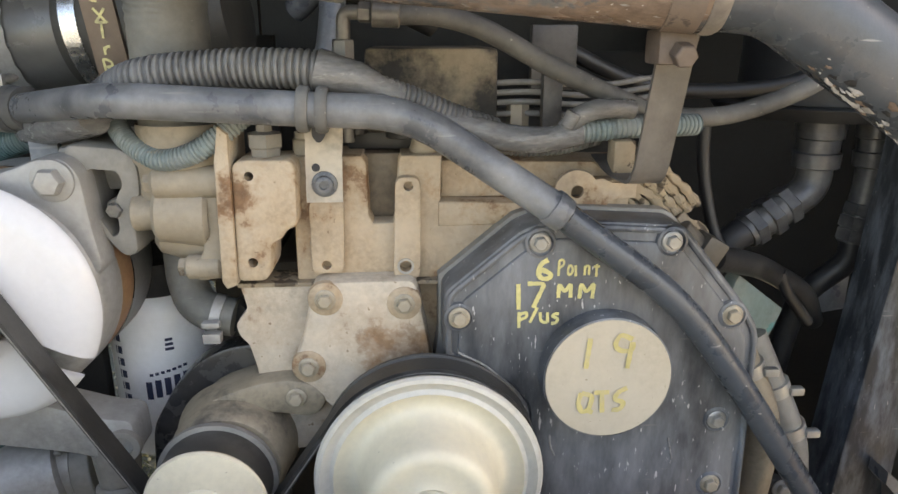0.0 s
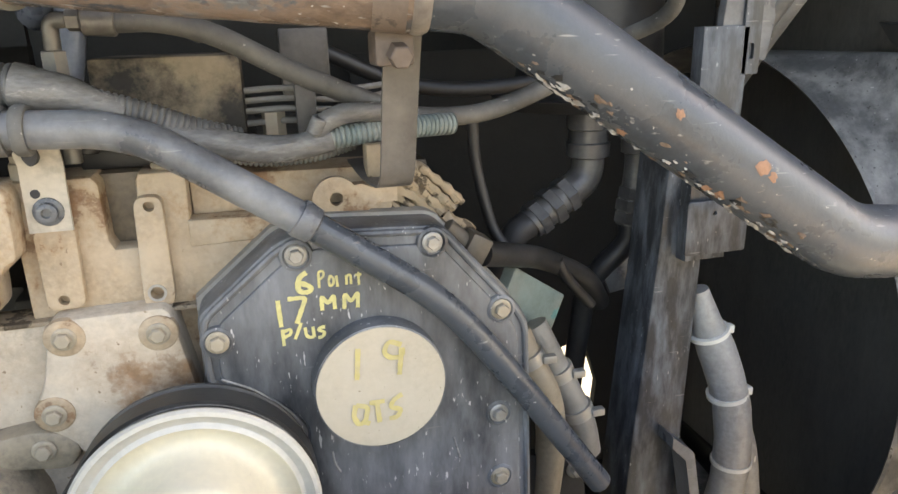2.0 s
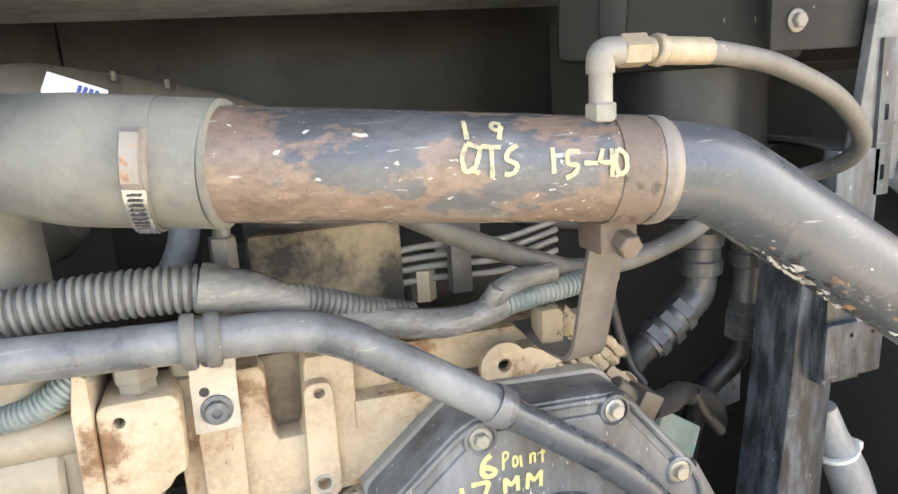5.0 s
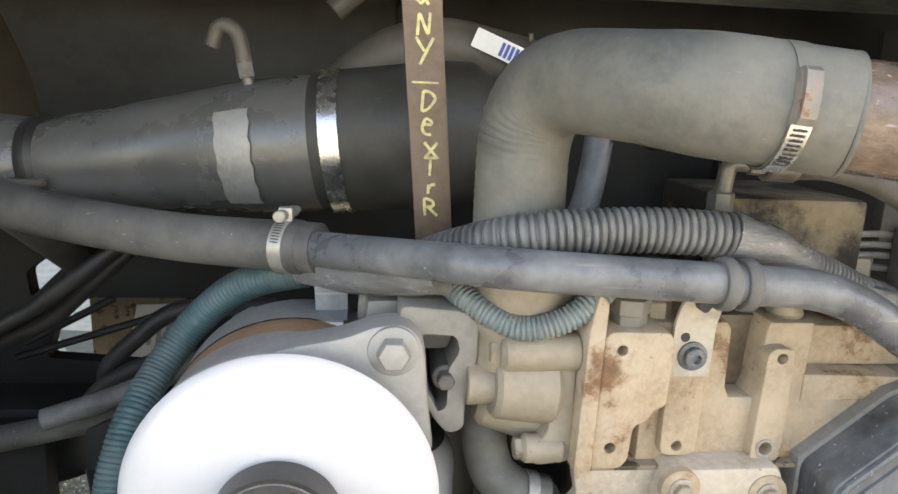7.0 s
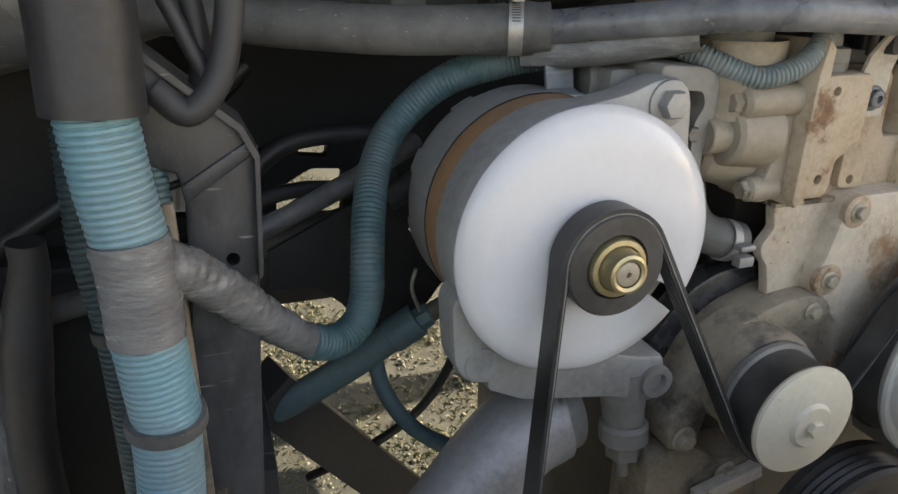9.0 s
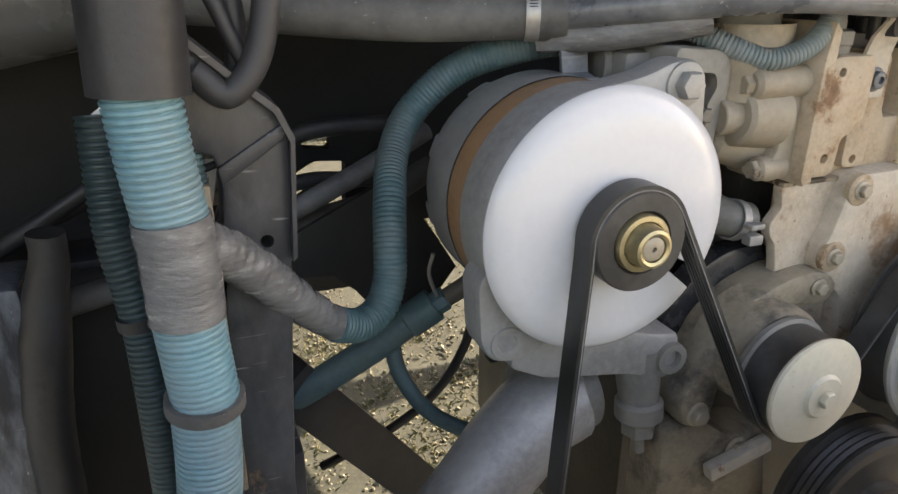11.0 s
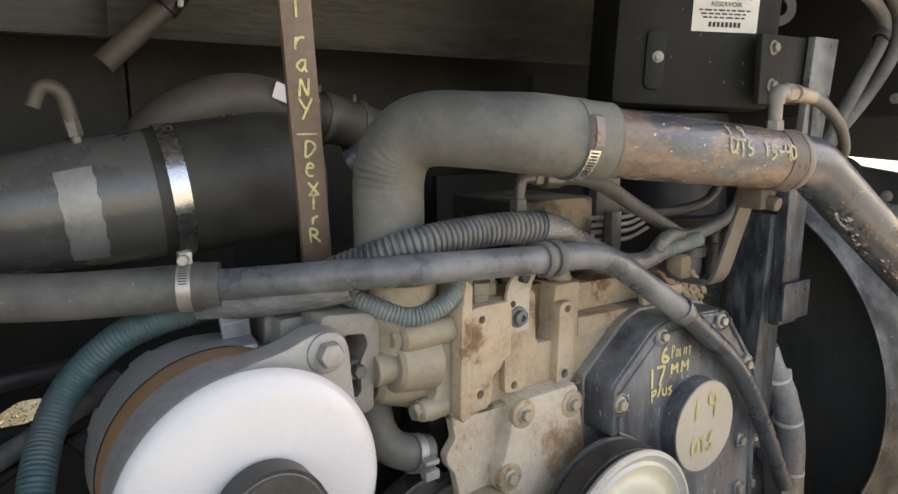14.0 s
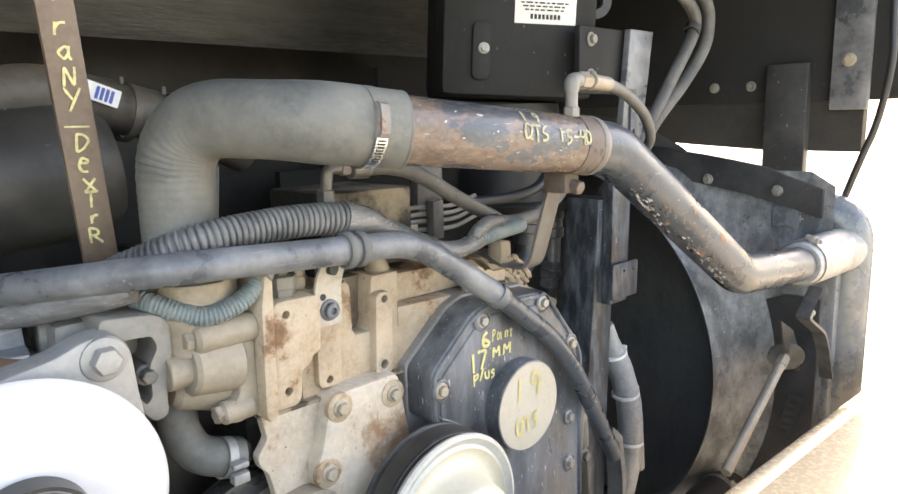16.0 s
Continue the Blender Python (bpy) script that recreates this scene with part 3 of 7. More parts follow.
def hose_clamp(name, at, axis, r, width, parent, label, screw=None, material=None):
    """A worm-drive band round a hose, with slots and a screw housing."""
    at, axis = V(at), V(axis).normalized()
    bm = bmesh.new()
    lathe(bm, at - axis * width / 2, axis, [(0, r), (0, r + 0.0014), (width, r + 0.0014), (width, r)], 36)
    band = part(name, bm, material or M_BRIGHT, parent, label)
    if screw is not None:
        out = (V(screw) - axis * V(screw).dot(axis)).normalized()
        tang = axis.cross(out)
        bm = bmesh.new()
        c = at + out * (r + 0.006)
        rod(bm, c - tang * 0.013, c + tang * 0.013, 0.0058, seg=14)
        rod(bm, c + tang * 0.013, c + tang * 0.019, 0.0045, seg=6)
        box(bm, c - V(0.006, 0.006, 0.006), c + V(0.006, 0.006, 0.006), 0.001)
        part("screw_housing", bm, M_STEEL, band)
        bm = bmesh.new()
        for k in range(9):
            a = -0.3 - k * 0.11
            d = out * math.cos(a) + tang * math.sin(a)
            t = axis.cross(d)
            p = at + d * (r + 0.0016)
            q = [p + axis * (sx * width * 0.3) + t * (sy * r * 0.022) for sx, sy in ((-1, -1), (1, -1), (1, 1), (-1, 1))]
            bm.faces.new([bm.verts.new(v) for v in q])
        part("band_slots", bm, M_INK, band)
    return band


# ---- the setting ----
bm = bmesh.new()
bmesh.ops.create_grid(bm, x_segments=60, y_segments=60, size=1.0)
for v in bm.verts:
    r = max(abs(v.co.x), abs(v.co.y))
    v.co.x, v.co.y = v.co.x * (3 + 400 * r ** 6), v.co.y * (3 + 400 * r ** 6) + 1.5
    v.co.z = 0.02 * noise.noise(V(v.co.x * 2, v.co.y * 2, 0)) if r < 0.9 else 0.0
# all beyond this patch is the paler ground added as a reflector
for f in bm.faces:
    c = f.calc_center_median()
    f.material_index = 0 if -1.9 < c.x < 0.9 and 0.8 < c.y < 6.2 else 1
ground = whole("ground", bm, M_GRASS, "dry grass under the coach, gravel beyond made pale to bounce light", "ground", kind="structure")
ground.data.materials.append(M_BOUNCEGROUND)

rnd = random.Random(5)
blades, tris = [], []
for i in range(52000):
    x, y = rnd.uniform(-1.6, 0.6), 1.2 + 4.8 * rnd.random() ** 1.5
    h, a, w = rnd.uniform(0.010, 0.032), rnd.uniform(0, 6.28), rnd.uniform(0.0005, 0.0012)
    if noise.noise(V(x * 3, y * 3, 5)) < -0.12:
        continue
    d, t = V(math.cos(a), math.sin(a), 0), V(-math.sin(a), math.cos(a), 0) * w
    p = V(x, y, -0.012)
    q = [p - t, p + t, p + d * h * 0.35 + V(0, 0, h * 0.7) + t * 0.7, p + d * h * 0.9 + V(0, 0, h)]
    n = len(blades)
    blades += q
    tris += [(n, n + 1, n + 2), (n, n + 2, n + 3)]
blade_mesh = bpy.data.meshes.new("blades")
blade_mesh.from_pydata(blades, [], tris)
bm = bmesh.new()
bm.from_mesh(blade_mesh)
bpy.data.meshes.remove(blade_mesh)
whole("grass", bm, M_BLADE, "sparse yellow-green dry grass blades", "grass", kind="stuff")
bm = bmesh.new()
bmesh.ops.create_icosphere(bm, subdivisions=1, radius=1.0)
stone_v, stone_f = [v.co.copy() for v in bm.verts], [[v.index for v in f.verts] for f in bm.faces]
bm.free()
pebbles, pebble_faces = [], []
for i in range(7000):
    x, y = rnd.uniform(-1.5, 0.2), rnd.uniform(1.0, 3.0)
    z = 0.003 + 0.008 * rnd.random() ** 2
    m = pose(x, y, z * 0.3, rnd.uniform(0, 90), rnd.uniform(0, 90), rnd.uniform(0, 360)) @ Matrix.Diagonal((z, z * rnd.uniform(0.6, 1), z * rnd.uniform(0.5, 0.8), 1))
    n = len(pebbles)
    pebbles += [m @ v for v in stone_v]
    pebble_faces += [[k + n for k in f] for f in stone_f]
pebble_mesh = bpy.data.meshes.new("pebbles")
pebble_mesh.from_pydata(pebbles, [], pebble_faces)
bm = bmesh.new()
bm.from_mesh(pebble_mesh)
bpy.data.meshes.remove(pebble_mesh)
whole("gravel", bm, M_STONE, "loose pale grey gravel stones", "gravel", kind="stuff")

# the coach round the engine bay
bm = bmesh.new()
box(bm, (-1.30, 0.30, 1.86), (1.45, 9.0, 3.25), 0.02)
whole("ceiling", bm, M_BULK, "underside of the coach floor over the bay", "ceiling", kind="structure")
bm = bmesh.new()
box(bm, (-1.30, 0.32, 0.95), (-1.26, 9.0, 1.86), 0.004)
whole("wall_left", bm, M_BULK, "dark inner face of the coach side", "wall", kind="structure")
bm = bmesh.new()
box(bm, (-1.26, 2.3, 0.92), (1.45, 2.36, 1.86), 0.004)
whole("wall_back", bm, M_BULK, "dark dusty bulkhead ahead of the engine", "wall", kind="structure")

# unseen wall, added to keep sun off the ground under the coach
bm = bmesh.new()
box(bm, (1.41, 6.0, 0.35), (1.45, 9.0, 1.86), 0.004)
whole("sun_block_skirt", bm, M_BULK, "unseen coach skirt added to shade the ground", "wall", kind="structure")

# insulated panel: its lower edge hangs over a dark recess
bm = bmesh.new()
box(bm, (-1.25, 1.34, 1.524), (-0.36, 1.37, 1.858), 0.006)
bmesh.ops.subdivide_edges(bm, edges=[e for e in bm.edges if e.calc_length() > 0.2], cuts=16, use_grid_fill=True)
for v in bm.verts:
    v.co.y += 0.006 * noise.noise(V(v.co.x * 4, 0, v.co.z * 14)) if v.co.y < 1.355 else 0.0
# the darker tone paints in the shade on this side
whole("insulation_panel", bm, M_FOILSHADE, "rippled foil insulation panel on the bulkhead, toned dark for shade", "insulation", kind="structure")
# the part over the engine leans out towards the opening
bm = bmesh.new()
rows = []
for k in range(25):
    u = k / 24
    y, z = 1.31 - 0.10 * u, 1.524 + 0.334 * u
    row = []
    for q in range(61):
        x = -0.37 + 1.12 * q / 60
        w = 0.004 * noise.noise(V(x * 5, 0, z * 26)) + 0.0016 * noise.noise(V(x * 14, 3, z * 90))
        row.append(bm.verts.new((x, y + w, z)))
    rows.append(row)
for a, b in zip(rows, rows[1:]):
    for q in range(60):
        bm.faces.new((a[q], a[q + 1], b[q + 1], b[q]))
bmesh.ops.solidify(bm, geom=bm.faces[:], thickness=0.02)
# same foil about twice as pale, light put into its colour
whole("sloping_panel", bm, M_FOILLIT, "rippled foil insulation sloping over the engine, toned pale for light", "insulation", kind="structure")
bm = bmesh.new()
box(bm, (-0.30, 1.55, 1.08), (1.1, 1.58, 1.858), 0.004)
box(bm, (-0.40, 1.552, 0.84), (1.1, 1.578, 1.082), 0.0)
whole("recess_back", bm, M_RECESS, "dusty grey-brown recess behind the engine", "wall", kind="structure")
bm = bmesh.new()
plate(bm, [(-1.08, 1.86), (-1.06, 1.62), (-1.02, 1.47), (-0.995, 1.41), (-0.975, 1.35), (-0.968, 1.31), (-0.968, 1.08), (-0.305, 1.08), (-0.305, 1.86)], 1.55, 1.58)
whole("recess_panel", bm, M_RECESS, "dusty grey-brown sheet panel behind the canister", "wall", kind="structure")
# painted rear bumper ledge and body corner
bumper = thing("rear_bumper", (0.3, 0.2, 0.5), "gold-beige painted bumper ledge below the engine opening", "bumper")
BT = Matrix.Translation((0, 0, 0.943)) @ Euler((0, radians(3.4), 0)).to_matrix().to_4x4()
bm = bmesh.new()
sweep(bm, rounded([(-1.3, 0.328, -0.024), (1.5, 0.328, -0.024)], 0.01), 0.024, 16)
bmesh.ops.transform(bm, matrix=BT, verts=bm.verts)
part("rolled_edge", bm, M_BODY, bumper)
bm = bmesh.new()
box(bm, (-1.3, -0.02, -0.45), (1.5, 0.328, -0.003), 0.015)
bmesh.ops.transform(bm, matrix=BT, verts=bm.verts)
part("ledge", bm, M_BODY, bumper)
# added black sheet, painting the dark behind the alternator
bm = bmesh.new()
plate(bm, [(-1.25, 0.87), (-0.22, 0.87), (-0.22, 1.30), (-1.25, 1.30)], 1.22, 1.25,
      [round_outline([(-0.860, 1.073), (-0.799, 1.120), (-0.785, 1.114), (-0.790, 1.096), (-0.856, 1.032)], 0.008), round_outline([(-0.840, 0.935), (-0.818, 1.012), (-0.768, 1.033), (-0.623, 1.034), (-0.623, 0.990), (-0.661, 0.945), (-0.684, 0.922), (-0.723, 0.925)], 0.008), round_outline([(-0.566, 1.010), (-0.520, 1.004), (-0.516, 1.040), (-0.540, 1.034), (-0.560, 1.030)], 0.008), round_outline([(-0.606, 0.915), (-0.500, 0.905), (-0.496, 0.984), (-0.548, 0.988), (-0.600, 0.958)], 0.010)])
whole("dark_backing", bm, M_WALLDARK, "black sheet added for the dark behind the alternator", "wall", kind="structure")


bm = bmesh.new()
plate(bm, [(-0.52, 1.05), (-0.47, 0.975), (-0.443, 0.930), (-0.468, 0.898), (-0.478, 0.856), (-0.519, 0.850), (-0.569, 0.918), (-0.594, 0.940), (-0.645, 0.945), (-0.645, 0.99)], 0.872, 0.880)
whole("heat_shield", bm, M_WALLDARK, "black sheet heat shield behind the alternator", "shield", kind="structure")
# added sheet that stands in for darkness and hides the lit ground
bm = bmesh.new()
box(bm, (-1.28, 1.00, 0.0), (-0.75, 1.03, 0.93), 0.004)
whole("dark_side_sheet", bm, M_WALLDARK, "black sheet added for the dark behind the frame post", "wall", kind="structure")
# added black backdrop in place of shade, with one gap to the outside
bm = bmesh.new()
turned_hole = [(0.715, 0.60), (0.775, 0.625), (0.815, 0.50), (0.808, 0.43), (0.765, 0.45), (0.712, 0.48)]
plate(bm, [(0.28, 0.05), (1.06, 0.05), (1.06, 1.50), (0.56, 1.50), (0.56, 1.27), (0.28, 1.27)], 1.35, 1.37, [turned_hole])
whole("dark_backdrop", bm, M_WALLDARK, "black sheet added for the dark beside the engine, with an opening", "wall", kind="structure")


# two added black sheets keep the lit ground out of the dark corner
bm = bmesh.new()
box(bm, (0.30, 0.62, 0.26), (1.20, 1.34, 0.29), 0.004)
whole("dark_floor_sheet", bm, M_WALLDARK, "black sheet added under the bay to hide lit ground", "panel", kind="structure")
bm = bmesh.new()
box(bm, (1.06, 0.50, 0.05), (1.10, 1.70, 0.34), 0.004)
whole("dark_low_sheet", bm, M_WALLDARK, "black sheet added below the radiator to hide lit ground", "panel", kind="structure")


# ---- engine ----
block = thing("engine_block", (0.05, 0.95, 0.40), "tan-painted diesel engine block, dusty and stained with rust", "engine")
# core behind the tan castings, the shade of its voids painted in
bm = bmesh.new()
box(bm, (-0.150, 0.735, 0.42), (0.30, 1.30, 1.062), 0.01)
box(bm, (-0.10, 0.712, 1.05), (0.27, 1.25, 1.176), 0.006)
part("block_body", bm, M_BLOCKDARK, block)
# added black backing for the gap left of the block
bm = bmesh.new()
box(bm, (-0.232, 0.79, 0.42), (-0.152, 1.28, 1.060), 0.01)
part("block_dark_backing", bm, M_BLOCKDARK, block)
bm = bmesh.new()
# face with a notch and a ledge, cut from one casting
plate(bm, [(-0.112, 1.062), (0.13, 1.062), (0.13, 1.119), (0.033, 1.119), (0.033, 1.141), (0.034, 1.189), (-0.006, 1.189), (-0.009, 1.182),
           (-0.012, 1.13), (-0.015, 1.122), (-0.034, 1.122), (-0.038, 1.13), (-0.039, 1.182), (-0.044, 1.189), (-0.112, 1.189)], 0.668, 0.73, bev=0.004)
part("front_casting", bm, M_BLOCK, block)
bm = bmesh.new()
plate(bm, [(0.030, 1.117), (0.107, 1.119), (0.128, 1.140), (0.030, 1.143)], 0.6665, 0.72, bev=0.003)
part("casting_ledge", bm, M_BLOCK, block)
bm = bmesh.new()
plate(bm, [(0.034, 1.142), (0.24, 1.142), (0.24, 1.176), (0.034, 1.180)], 0.689, 0.75, bev=0.003)
part("upper_casting", bm, M_BLOCK, block)
bm = bmesh.new()
box(bm, (-0.05, 0.694, 1.11), (0.0, 0.74, 1.187), 0.003)
part("notch_back", bm, M_SOOT, block, "oil-stained dark notch in the casting")
bm = bmesh.new()
plate(bm, round_outline([(-0.0955, 1.148), (-0.0615, 1.148), (-0.0640, 1.073), (-0.0955, 1.073)], 0.009), 0.658, 0.672, [circle2(-0.081, 1.082, 0.0048)], bev=0.0015)
part("slot_plate", bm, M_BLOCK, block)
bm = bmesh.new()
plate(bm, round_outline([(-0.0115, 1.170), (0.0125, 1.170), (0.0120, 1.066), (-0.0155, 1.066)], 0.010), 0.656, 0.672,
      [circle2(0.001, 1.161, 0.0048), circle2(-0.003, 1.080, 0.0058)], bev=0.0015)
part("slot_plate", bm, M_BLOCK, block)
bm = bmesh.new()
lathe(bm, (-0.003, 0.6555, 1.080), (0, -1, 0), [(0, 0.0058), (0.0008, 0.006), (0.0008, 0.0082), (0, 0.0084)], 20)
part("bushing", bm, M_STEEL, block)
bm = bmesh.new()
plate(bm, round_outline([(-0.160, 1.186), (-0.154, 1.191), (-0.107, 1.191), (-0.102, 1.182), (-0.104, 1.128), (-0.114, 1.124), (-0.118, 1.116),
                         (-0.129, 1.111), (-0.131, 1.082), (-0.137, 1.074), (-0.163, 1.074)], 0.006), 0.636, 0.69,
      [circle2(-0.145, 1.176, 0.0045), circle2(-0.1475, 1.093, 0.0048)], bev=0.003)
part("mounting_pad", bm, M_BLOCK, block)
bm = bmesh.new()
plate(bm, [(-0.160, 1.215), (-0.1685, 1.222), (-0.174, 1.19), (-0.177, 1.075), (-0.173, 1.068), (-0.163, 1.072)], 0.632, 0.70, bev=0.0015)
part("gasket_flange", bm, M_BLOCK, block)
bm = bmesh.new()
plate(bm, round_outline([(-0.168, 1.0595), (-0.080, 1.0595), (-0.070, 0.879), (-0.150, 0.870), (-0.155, 0.930), (-0.158, 0.969), (-0.164, 0.996), (-0.173, 1.006), (-0.176, 1.019), (-0.163, 1.036)], 0.004), 0.661, 0.673, bev=0.002)
part("lower_face", bm, M_PUMP, block, "pale grey bare casting")
bm = bmesh.new()
plate(bm, [(-0.10, 1.064), (0.045, 1.064), (0.06, 0.80), (-0.10, 0.80)], 0.684, 0.75, bev=0.003)
part("lower_casting", bm, M_BLOCK, block)
# sealing strip between the castings
bm = bmesh.new()
box(bm, (-0.170, 0.658, 1.0597), (0.05, 0.70, 1.0640), 0.001)
part("gasket_edge", bm, M_MUD, block)
# things on top of the casting
bm = bmesh.new()
lathe(bm, (-0.133, 0.662, 1.188), (0, 0, 1), [(0, 0), (0, 0.015), (0.010, 0.015), (0.012, 0.017), (0.024, 0.017), (0.026, 0.008), (0.034, 0.008), (0.034, 0)], 6)
rod(bm, (-0.133, 0.662, 1.188), (-0.133, 0.662, 1.235), 0.0065)
part("sensor", bm, M_ALUDARK, block)
bm = bmesh.new()
lathe(bm, (-0.100, 0.685, 1.188), (0, 0, 1), [(0, 0.012), (0.014, 0.012), (0.016, 0.010), (0.022, 0.010), (0.022, 0)], 6)
part("plug", bm, M_BOLT, block)
bm = bmesh.new()
lathe(bm, (0.018, 0.69, 1.188), (0, 0, 1), [(0, 0.014), (0.004, 0.016), (0.008, 0.014), (0.018, 0.012), (0.018, 0)], 18)
part("plug", bm, M_BOLT, block)
bm = bmesh.new()
box(bm, (-0.06, 0.71, 1.188), (0.10, 0.95, 1.208), 0.004)
part("rubber_pad", bm, M_RUBBERDARK, block, "black oily rubber pad")
for x, y, z0, z1, r in ((-0.05, 0.70, 1.205, 1.222, 0.011), (0.0, 0.715, 1.2, 1.219, 0.022)):
    bm = bmesh.new()
    rod(bm, (x, y, z0), (x, y, z1), r)
    part("rubber_boss", bm, M_RUBBERDARK, block, "black oily rubber boss")

# lifting eye
eye_bracket = thing("lifting_eye", (0.167, 0.68, 1.13), "tan-painted flat lifting eye bolted to the engine", "bracket")
bm = bmesh.new()
EYE_OUT = arc(0.1665, 1.1510, 0.0225, 35, 325, 22) + [(0.196, 1.1375), (0.206, 1.1450), (0.226, 1.1450), (0.2265, 1.1600), (0.202, 1.1605), (0.192, 1.1650)]
plate(bm, EYE_OUT, 0.661, 0.668, [circle2(0.167, 1.152, 0.0066)])
part("eye_plate", bm, M_BLOCK, eye_bracket)
bm = bmesh.new()
box(bm, (0.184, 0.668, 1.136), (0.222, 0.70, 1.162), 0.003)
part("boss", bm, M_BLOCK, eye_bracket)

# gear cover
cover = thing("gear_cover", (0.2, 0.65, 0.60), "black dusty gear cover with yellow hand lettering on the engine front", "cover")
OUT = [(0.032, 1.004), (0.032, 1.068), (0.104, 1.128), (0.132, 1.138), (0.252, 1.131), (0.262, 1.126), (0.334, 1.040), (0.345, 1.02), (0.350, 0.72), (0.10, 0.70),
       (0.112, 0.945), (0.098, 0.966), (0.075, 0.986), (0.050, 1.000)]
bm = bmesh.new()
plate(bm, round_outline(OUT, 0.008, 3), 0.612, 0.655, bev=0.004)
part("cover_plate", bm, M_BLACK, cover)
cx, cz = 0.195, 0.93
INN = [(x + (cx - x) * 0.085, z + (cz - z) * 0.085) for x, z in OUT]
bm = bmesh.new()
plate(bm, round_outline(INN, 0.010, 3), 0.6085, 0.615, bev=0.004)
part("raised_panel", bm, M_BLACK, cover)
# raised bead round the edge
bm = bmesh.new()
ring = [V(x + (cx - x) * 0.03, 0.6115, z + (cz - z) * 0.03) for x, z in round_outline(OUT, 0.010, 3)]
sweep(bm, ring + [ring[0]], 0.0034, 8)
part("bead", bm, M_BLACK, cover)
bm = bmesh.new()
plate(bm, [(x + (x - cx) * 0.02, z + (z - cz) * 0.02) for x, z in OUT[:9]] + [(0.10, 0.70), (0.02, 0.95)], 0.655, 0.72, bev=0.003)
part("gear_housing", bm, M_ALUDARK, cover, "grimy grey-brown cast housing behind the cover")
for x, z, mesh in ((0.122, 1.116, BOLT_STEEL), (0.247, 1.115, BOLT_STEEL), (0.047, 1.043, BOLT), (0.314, 1.039, BOLT), (0.311, 0.924, BOLT_STEEL), (0.312, 0.848, BOLT)):
    bm = bmesh.new()
    lathe(bm, (x, 0.612, z), (0, -1, 0), [(0, 0.0155), (0.004, 0.0145), (0.005, 0.012), (0.002, 0.0105), (0.002, 0)], 24)
    part("bolt_boss", bm, M_BLACK, cover)
    bolt(cover, x, 0.6095, z, mesh, turn=x * 900)
bm = bmesh.new()
lathe(bm, (0.188, 0.612, 0.986), (0, -1, 0), [(0, 0.0622), (0.006, 0.0620), (0.024, 0.0618), (0.0268, 0.0606), (0.0268, 0)], 56)
cap = part("access_cap", bm, M_CAP, cover, "round dusty tan access cap")
bm = bmesh.new()
lathe(bm, (0.188, 0.610, 0.986), (0, -1, 0), [(0, 0.0634), (0.004, 0.0628), (0.0235, 0.0626), (0.0242, 0.0610)], 56)
part("cap_side", bm, M_BLACK, cap)


def flat_at(x, y, z):
    return lambda u, v: (V(x + u, y, z + v), V(0, -1, 0))


for text, x, z, h, pen, gap, wide, seed in (("6", 0.1215, 1.081, 0.019, 0.0046, 1.35, 1.0, 3), ("Point", 0.140, 1.083, 0.0150, 0.0023, 1.42, 0.58, 5), ("17", 0.099, 1.052, 0.0250, 0.0042, 0.85, 1.0, 7),
                                            ("MM", 0.141, 1.062, 0.0185, 0.0036, 1.62, 1.0, 9), ("plus", 0.104, 1.037, 0.0150, 0.0030, 1.15, 0.90, 11)):
    bm = bmesh.new()
    lettering(bm, text, flat_at(x, 0.6082, z), h, pen, gap, seed, wide)
    part("yellow_word", bm, M_YELLOW, cover, "hand-painted yellow word")
for text, x, z, h, gap, seed in (("19", 0.160, 0.996, 0.034, 1.45, 2), ("QTS", 0.160, 0.953, 0.022, 1.12, 4)):
    bm = bmesh.new()
    lettering(bm, text, flat_at(x, 0.5848, z), h, 0.0046, gap, seed)
    part("orange_word", bm, M_OCHRE, cap, "faded orange hand lettering")

for pts in (((0.046, 1.007), (0.074, 0.991), (0.094, 0.969), (0.109, 0.940)), ((0.139, 0.913), (0.1405, 0.90), (0.145, 0.889)), ((0.262, 0.905), (0.268, 0.88))):
    bm = bmesh.new()
    sweep(bm, flowing([(x, 0.6086, z) for x, z in pts]), 0.0011, 6, flat=1.0)
    part("scrape", bm, M_DUSTMARK, cover, "pale scrape in the dust")

# water pump plate
pump = thing("water_pump", (-0.04, 0.66, 0.80), "tan cast water pump housing with hex bolts", "pump")
bm = bmesh.new()
plate(bm, round_outline([(-0.094, 1.066), (-0.088, 1.070), (0.002, 1.071), (0.008, 1.064), (0.024, 0.975), (0.07, 0.85), (-0.06, 0.82), (-0.074, 0.925), (-0.116, 0.968), (-0.116, 0.99), (-0.107, 1.01)], 0.008), 0.640, 0.715, bev=0.006)
part("housing", bm, M_PUMP, pump)
for x, z in ((-0.082, 1.053), (-0.005, 1.047), (-0.102, 0.981)):
    bm = bmesh.new()
    lathe(bm, (x, 0.645, z), (0, -1, 0), [(0, 0.0180), (0.006, 0.0170), (0.007, 0.0155), (0.007, 0)], 24)
    part("bolt_boss", bm, M_BLOCK, pump)
    bolt(pump, x, 0.638, z, BOLT, turn=x * 700)
# worn casting mark: plain bars
bm = bmesh.new()
